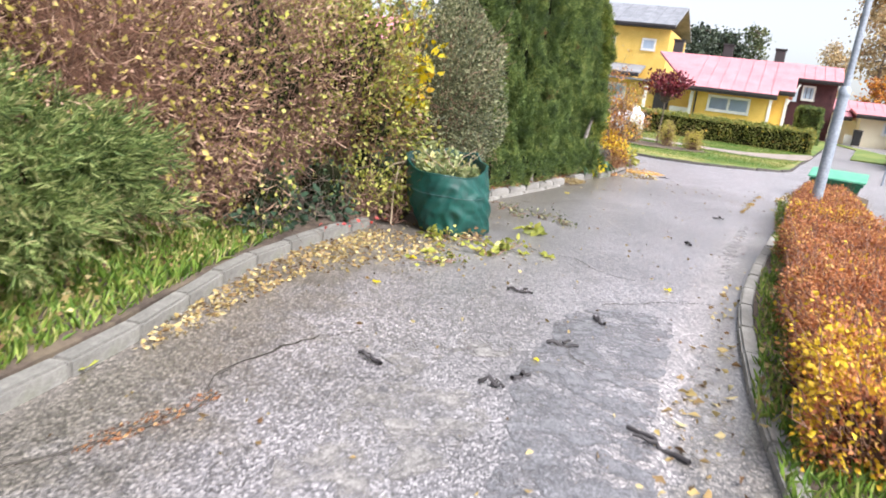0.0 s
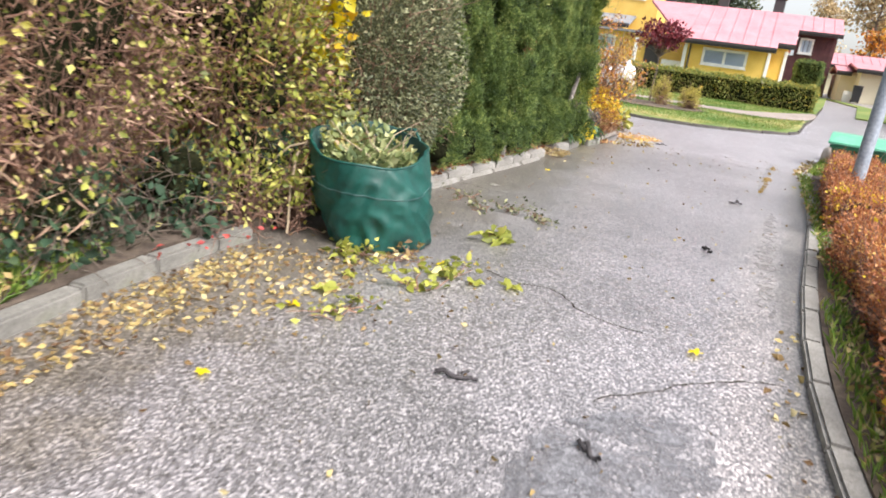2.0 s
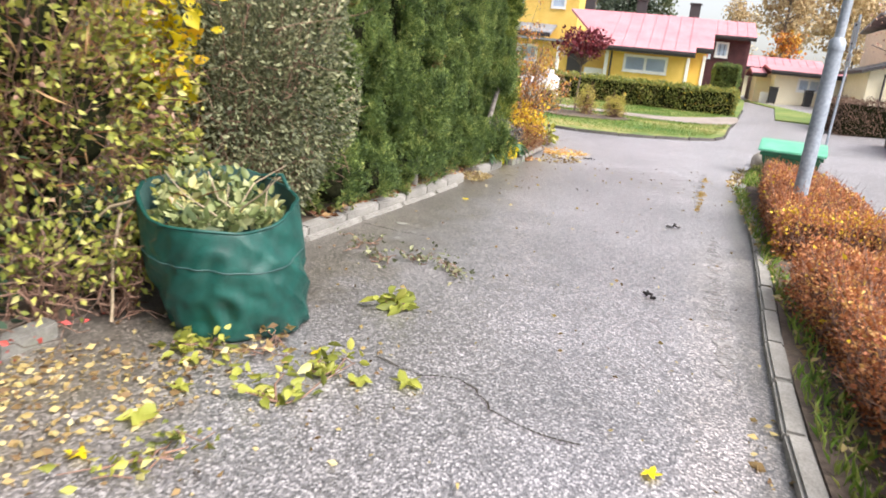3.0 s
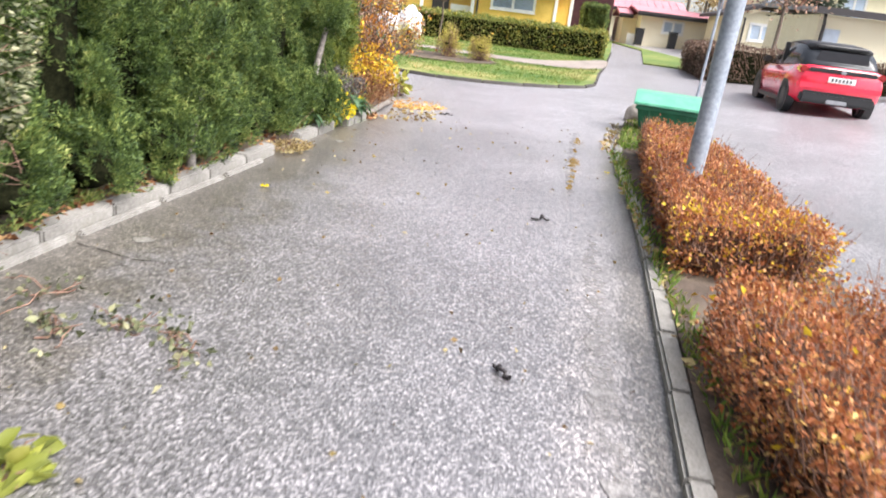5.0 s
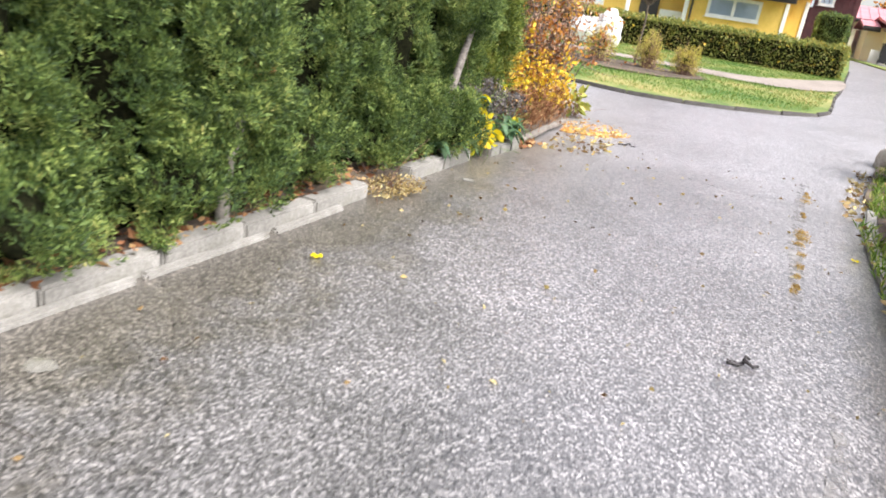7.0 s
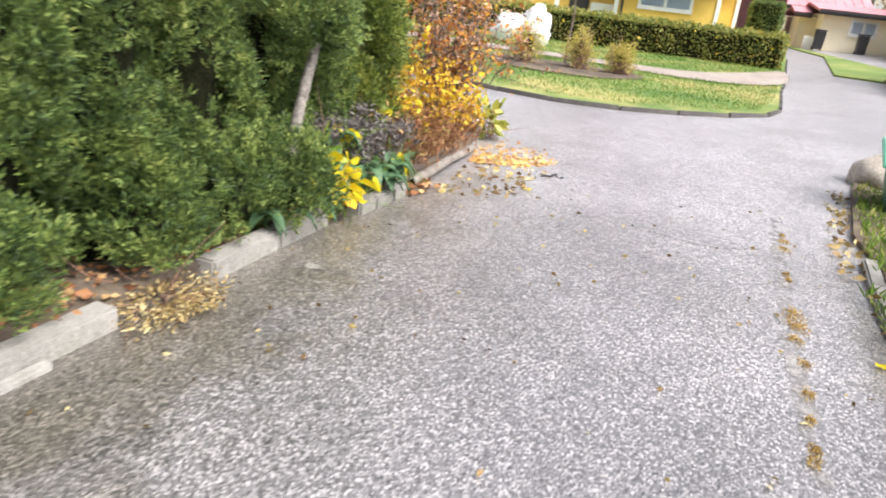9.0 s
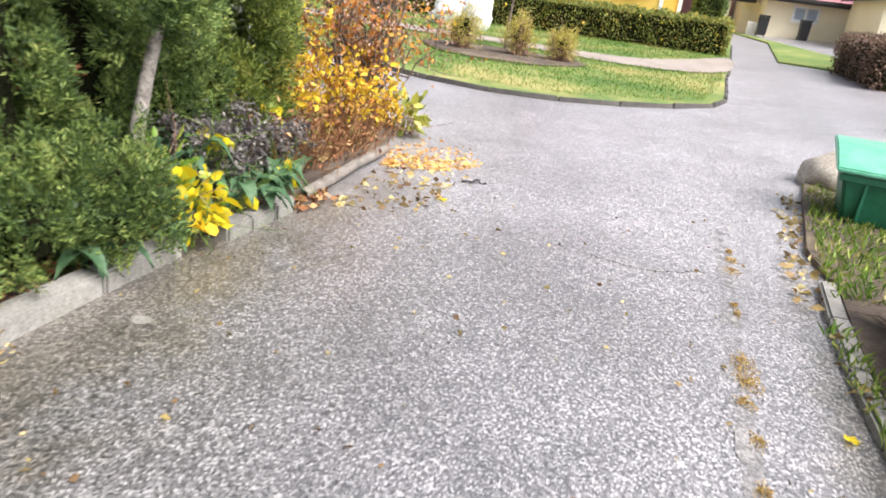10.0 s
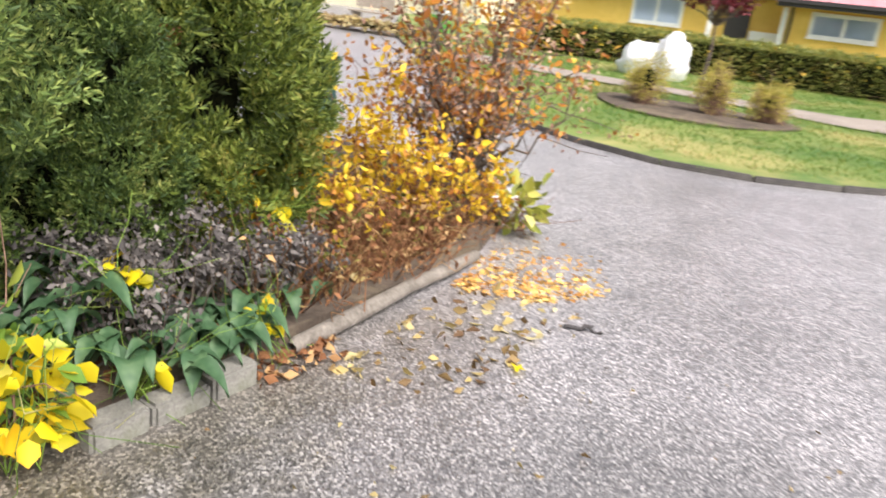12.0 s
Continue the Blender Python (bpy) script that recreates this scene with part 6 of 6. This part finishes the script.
garden_conifer = tree("garden_conifer", "dark green conifer above the garages", (12.5, 47.0, 1.0), 6.5, 2.2, 3000, 0.22, FAR_PINE, 7, 0.15, 0.15, 0.7)
tree("back_tree", "thin autumn tree behind the bushes", (-8.5, 9.0, 0.0), 6.5, 2.2, 2200, 0.12, BROWN_LEAF, 8, 0.12)
tree("back_tree", "tall leafy tree behind the bushes", (-8.0, 14.0, 0.0), 7.0, 2.2, 2400, 0.13, LIME_LEAF, 9, 0.12)

# ---- grass, litter, twigs ----
p = scatter([(1.0, 2.5), (2.15, 2.5), (2.15, 4.7), (0.95, 4.9)], 4200)
p = np.vstack([p, scatter([(0.85, 4.8), (1.05, 4.8), (1.0, 8.5), (0.82, 8.5)], 800), scatter([(1.15, 16.0), (1.4, 16.0), (2.3, 17.6), (2.2, 19.7), (1.6, 19.3), (1.3, 17.5)], 2200), scatter([(0.9, 8.5), (1.02, 8.5), (1.12, 15.5), (0.98, 15.5)], 700)])
tagged(blades("grass", np.c_[p, np.full(len(p), 0.05)], 0.075, GRASS), "tufts of grass along the strip", "grass", kind="stuff")
p = scatter([(-1.05, 1.0), (-1.72, 3.05), (-1.86, 3.7), (-2.26, 4.9), (-2.46, 5.65), (-2.6, 6.2), (-3.6, 5.0), (-3.4, 2.0), (-2.5, 0.5)], 15000)
tagged(blades("grass", np.c_[p, np.full(len(p), 0.07)], 0.085, GRASS), "grass between the kerb and the juniper", "grass", kind="stuff")
p = scatter([(-5.0, 23.4), (-3.57, 22.5), (-2.2, 22.05), (-1.04, 22.2), (0.1, 22.9), (0.9, 23.75), (1.3, 25.7), (1.7, 29.3), (2.2, 34.0), (-9.5, 34.0), (-12.0, 32.0), (-8.5, 27.6)], 42000)
ok = ((p[:, 0] + 2.75) / 1.55) ** 2 + ((p[:, 1] - 26.1) / 1.1) ** 2 > 1
ok &= ~inside([tuple(q) for q in path_poly], p[:, 0], p[:, 1])
p = p[ok]
tagged(blades("grass", np.c_[p, Tn(p[:, 0], p[:, 1]) + 0.065], 0.055, LAWN_GRASS), "short lawn grass, green with straw-yellow parts", "grass", kind="stuff")


def litter(name, label, poly, n, size, material, z, clump=None):
    q = scatter(poly, n)
    v, f = leaf_arrays(np.c_[q, np.full(len(q), z) + rng.uniform(0, 0.012, len(q))], np.c_[rng.normal(0, 1, (len(q), 2)), rng.normal(0, 0.15, len(q))], size * rng.uniform(0.35, 1.8, len(q)), 0.6, 0.2, 0.1)
    tagged(arrays(name, v, f, material), label, "leaves", kind="stuff")


litter("leaf_litter", "yellow fallen leaves along the kerb near the bag", [(-1.75, 3.6), (-2.0, 4.35), (-2.3, 5.7), (-2.42, 7.0), (-1.6, 7.5), (-1.5, 6.9), (-1.75, 6.0), (-1.95, 5.2)], 900, 0.03, LITTER, 0.006)
litter("leaf_litter", "tan leaves gathered against the kerb", [(-1.72, 3.75), (-2.08, 4.85), (-2.28, 5.65), (-2.4, 6.9), (-2.15, 7.0), (-1.95, 5.8), (-1.85, 4.9), (-1.62, 3.9)], 850, 0.027, LITTER, 0.006)
litter("leaf_litter", "rust-brown needles caught in the crack", [(-1.2, 3.05), (-1.24, 3.15), (-1.18, 3.5), (-1.17, 3.68), (-1.11, 3.66), (-1.1, 3.4), (-1.14, 3.1)], 260, 0.013, DRY_STEM, 0.006)
litter("leaf_litter", "fallen leaves on the grass behind the kerb", [(-1.5, 2.5), (-2.2, 4.4), (-2.6, 6.2), (-3.2, 5.4), (-2.6, 3.0)], 700, 0.035, LITTER, 0.12)
litter("leaf_litter", "small yellow leaves scattered round the bag", [(-2.4, 5.6), (-2.4, 7.6), (-1.1, 7.9), (-0.7, 7.3), (-1.2, 6.2), (-1.7, 5.4)], 260, 0.024, LITTER, 0.006)
litter("leaf_litter", "orange leaf heap at the corner of the bed", [(-2.0, 17.2), (-1.55, 17.35), (-1.3, 17.75), (-1.45, 18.3), (-1.9, 18.6), (-2.2, 18.3)], 1700, 0.036, ORANGE_LITTER, 0.008)
litter("leaf_litter", "mixed fallen leaves on the flower bed", [(-2.3, 16.0), (-2.3, 17.9), (-2.7, 18.3), (-2.8, 16.0)], 700, 0.05, LITTER, 0.1)
litter("leaf_litter", "rusty leaves between the kerb stones and the log", [(-2.2, 15.75), (-2.0, 15.75), (-1.92, 16.15), (-2.1, 16.25)], 130, 0.045, DRY_STEM, 0.02)
litter("leaf_litter", "loose yellow leaves below the log", [(-1.95, 15.9), (-1.4, 16.2), (-1.3, 17.4), (-1.95, 17.6)], 150, 0.05, LITTER, 0.006)
litter("leaf_litter", "scattered small leaves over the drive", [(-2.2, 2.5), (0.8, 2.5), (0.8, 9), (0.8, 18), (-2, 18), (-2.3, 10)], 420, 0.025, LITTER, 0.006)
litter("leaf_litter", "brown leaves in the gutter", [(0.45, 3.0), (0.95, 3.4), (0.75, 5.5), (0.7, 8.0), (0.55, 8.0), (0.5, 5.5)], 160, 0.045, LITTER, 0.006)
litter("leaf_litter", "orange leaves at the end of the kerb", [(0.95, 15.7), (1.3, 15.9), (1.6, 18.6), (1.3, 18.8), (1.0, 17.0)], 260, 0.05, LITTER, 0.03)
litter("leaf_litter", "rusty litter at the foot of the conifers", [(-2.55, 9.6), (-2.42, 9.6), (-2.3, 14.0), (-2.3, 18.0), (-3.2, 18.6), (-2.9, 14.0)], 1500, 0.045, DRY_STEM, 0.1)
litter("leaf_litter", "fallen leaves under the clipped hedge", [(0.85, 4.8), (1.0, 4.8), (1.0, 15.5), (0.98, 15.5)], 300, 0.04, LITTER, 0.07)

for x, y, s, t in ((-1.06, 7.36, 0.13, 20), (-0.87, 7.45, 0.16, 60), (-1.64, 6.69, 0.17, 10), (-1.66, 6.95, 0.12, 130), (-1.63, 6.4, 0.09, 200), (-1.78, 7.2, 0.13, 250), (-1.9, 7.3, 0.14, 310), (-1.35, 7.55, 0.1, 90),
                   (-1.72, 3.49, 0.16, 70), (0.18, 7.2, 0.09, 0), (-1.88, 11.88, 0.075, 40), (-1.5, 5.6, 0.07, 20), (-1.9, 7.4, 0.13, 190), (-0.2, 5.0, 0.05, 30), (0.9, 14.5, 0.07, 80), (-1.3, 16.6, 0.08, 10)):
    q = np.linspace(0, 2 * np.pi, 21)[:-1]
    r = s * (0.36 + 0.13 * np.cos(5 * q) + 0.06 * np.cos(q)) * rng.uniform(0.85, 1.15, 20)
    curl = 0.012 + 0.22 * s * rng.uniform(0.2, 1.0) * np.cos(q * 2 + rng.uniform(0, 6)) ** 2
    v = np.vstack([np.stack([r * np.cos(q), r * np.sin(q), curl], 1), [(0, 0, 0.012)]])
    f = np.array([(j, (j + 1) % 20, 20) for j in range(20)])
    ob = arrays("fallen_leaf", v, f, YELLOW_LEAF if s < 0.12 else LIME_LEAF, None)
    ob.matrix_basis = pose(x, y, 0, 0, 0, t)
    tagged(ob, "large yellow leaf lying on the asphalt", "leaf", "large fallen leaves")


def sprig(at, label, n, r, size, material, stems=7):
    ob = thing("leafy_sprig", label, "cut branch", (at[0], at[1], 0.0), "cut branches on the drive")
    ls = [bent((rng.normal(0, r * 0.3), rng.normal(0, r * 0.3), 0.012), (rng.normal(0, r), rng.normal(0, r), 0.02 + rng.random() * 0.05), 5, 0.02, 0.005, 0.002) for _ in range(stems)]
    for one in ls:
        tubes("stem", [one], TWIG, ob, "", 4)
    q = np.concatenate([l[0][rng.integers(1, 5, n // stems)] for l in ls])
    q = q + rng.normal(0, 0.025, q.shape)
    q[:, 2] = np.abs(q[:, 2]) + 0.012
    leaves("leaves", q, rng.normal(0, 1, q.shape) * (1, 1, 0.4), size * rng.uniform(0.6, 1.3, len(q)), material, ob, "", 0.6)


sprig((-1.26, 8.35), "clump of bright yellow-green cut leaves on the asphalt", 40, 0.07, 0.1, LIME_LEAF)
sprig((-1.24, 9.27), "withered grey-green cut branch on the asphalt", 70, 0.13, 0.04, GREY_LEAF)
sprig((-1.5, 9.35), "withered grey-green cut branch on the asphalt", 50, 0.11, 0.04, GREY_LEAF)
sprig((-1.72, 9.2), "withered olive cut branch on the asphalt", 50, 0.11, 0.045, GREY_LEAF)
sprig((-2.0, 9.55), "withered olive cut branch on the asphalt", 40, 0.14, 0.04, GREY_LEAF)
sprig((-1.3, 7.1), "yellow-green leafy sprig beside the bag", 55, 0.12, 0.06, LIME_LEAF)
sprig((-1.25, 7.4), "yellow-green leafy sprig beside the bag", 50, 0.12, 0.06, LIME_LEAF)
sprig((-1.42, 6.5), "pale green sprig on the asphalt", 60, 0.12, 0.045, LIME_LEAF)
sprig((-1.85, 7.32), "leafy shoots against the foot of the bag", 60, 0.14, 0.07, LIME_LEAF)
sprig((-1.6, 7.55), "fallen leaves and shoots against the foot of the bag", 50, 0.14, 0.05, LITTER)
for x, y, s, t in ((-0.69, 6.19, 0.09, 10), (-0.86, 4.42, 0.08, 160), (-0.15, 5.34, 0.09, 20), (-0.08, 5.95, 0.06, 140), (0.5, 4.43, 0.16, 150), (-0.19, 4.73, 0.06, 60), (-0.27, 4.53, 0.06, 0), (0.216, 12.15, 0.07, 15), (0.085, 9.54, 0.06, 130), (-1.22, 17.22, 0.1, 20)):
    ob = thing("dark_twig", "small dark rotten twig on the asphalt", "twig", (x, y, 0.0), "dark twigs", turn=t)
    tubes("wood", [bent((-s, 0, 0.014), (s, 0, 0.016), 6, 0.012, 0.012, 0.008), bent((0, 0, 0.02), (s * 0.5, s * 0.4, 0.03), 4, 0.01, 0.012, 0.006)], DARK_TRIM, ob, "", 6)
litter("leaf_litter", "small red leaves along the kerb", [(-2.55, 6.3), (-2.3, 6.2), (-2.15, 6.9), (-2.3, 7.3), (-2.5, 7.1)], 28, 0.03, RED_BIT, 0.1)
ob = thing("log", "weathered grey log edging the flower bed", "log", (0, 0, 0))
tubes("wood", [(np.array([(-2.1, 16.02, 0.04), (-2.105, 16.06, 0.042), (-2.1, 16.5, 0.05), (-2.11, 16.95, 0.056), (-2.1, 17.35, 0.058), (-2.1, 17.66, 0.06), (-2.1, 17.69, 0.06)]), [0.026, 0.038, 0.042, 0.037, 0.041, 0.036, 0.026])], DARK_LOG, ob, "", 12)
sheet("moss_joint", ragged([(0.445, 13.2), (0.46, 14.6), (0.56, 16.2), (0.64, 17.3), (0.7, 17.3), (0.63, 16.0), (0.55, 14.4), (0.5, 13.2)], 0.012, 0.08), 0.004, SAND, "pale sandy joint in the asphalt", "road patch", 0.5)
for k, y in enumerate((13.45, 13.55, 13.78, 14.02, 14.34, 14.62, 14.8, 14.9, 15.02, 15.6, 15.72, 16.3, 16.52, 16.7)):
    x = 0.5 + (y - 14.0) * 0.058 + rng.normal(0, 0.012)
    s = rng.uniform(0.024, 0.048) + (0.025 if 14.7 < y < 15.1 else 0)
    ob = thing("moss_tuft", "tuft of yellowish moss in a joint of the asphalt", "moss", (x, y, 0.0), "moss tufts")
    q, u = shell(int(90 + 2500 * s), (s * 0.7, s * 1.3, 0.014), 0.7, k, 0.3, 1.0, 0.0)
    tagged(leaves("moss", q + (0, 0, 0.003), u + rng.normal(0, 0.5, u.shape), rng.uniform(0.006, 0.014, len(q)), MOSS, ob), kind="stuff")

# ---- kerb stones, piece by piece ----


def kerb_run(kerb, line, length, w, h, material, gap=0.008, skip=(), side=-1, lift=0.0, wobble=0.004):
    """Stones laid end to end along a line; side: -1 puts the stone to the left of the way."""
    d = np.r_[0, np.cumsum(np.linalg.norm(np.diff(line, axis=0), axis=1))]
    s = 0.0
    while s + 0.1 < d[-1]:
        L = min(length * rng.uniform(0.92, 1.05), d[-1] - s)
        p, q = (np.array([np.interp(v, d, line[:, c]) for c in (0, 1)]) for v in (s, s + L - gap))
        s += L
        if any(lo < (p[1] + q[1]) / 2 < hi for lo, hi in skip):
            continue
        way = (q - p) / np.linalg.norm(q - p)
        nrm = np.array([way[1], -way[0]]) * side * -1
        c = (p + q) / 2 + nrm * w / 2
        bm = box(-np.linalg.norm(q - p) / 2, np.linalg.norm(q - p) / 2, -w / 2, w / 2, -0.1, h + rng.normal(0, wobble), 0.014)
        ob = part("kerb_stone", bm, material, kerb)
        z = T(c[0], c[1]) + lift
        ob.matrix_basis = pose(c[0], c[1], z, rng.normal(0, 0.6), rng.normal(0, 0.4), math.degrees(math.atan2(way[1], way[0])) + rng.normal(0, 0.4))


kerb = thing("kerb", "old concrete kerb along the planted side of the drive", "kerb", kind="structure")
near = LEFT_KERB[LEFT_KERB[:, 1] < 7.3]
kerb_run(kerb, near, 0.5, 0.095, 0.085, DARK_CONCRETE, 0.006, side=1)
far = LEFT_KERB[(LEFT_KERB[:, 1] > 8.75) & (LEFT_KERB[:, 1] < 14.9)]
kerb_run(kerb, far, 0.6, 0.12, 0.1, CONCRETE, 0.01, [(12.95, 13.45)], side=1)
small = LEFT_KERB[(LEFT_KERB[:, 1] > 14.85) & (LEFT_KERB[:, 1] < 16.1)] + (0.06, 0)
kerb_run(kerb, small, 0.24, 0.11, 0.085, DARK_CONCRETE, 0.012, side=1, wobble=0.012)
footing = LEFT_KERB[(LEFT_KERB[:, 1] > 9.3) & (LEFT_KERB[:, 1] < 12.9)] + (0.05, 0)
kerb_run(kerb, footing, 0.9, 0.05, 0.03, CONCRETE, 0.05, side=1, wobble=0.006)
kerb2 = thing("kerb", "weathered narrow concrete kerb along the hedge strip", "kerb", kind="structure")
kerb_run(kerb2, RIGHT_KERB, 0.62, 0.1, 0.055, CONCRETE, 0.008, side=-1)
kerb3 = thing("kerb", "low dark kerb round the lawn", "kerb", kind="structure")
isl = ISLAND[(ISLAND[:, 1] < 40)]
kerb_run(kerb3, isl, 1.0, 0.06, 0.065, BLACK_KERB, 0.004, side=-1, wobble=0.002)
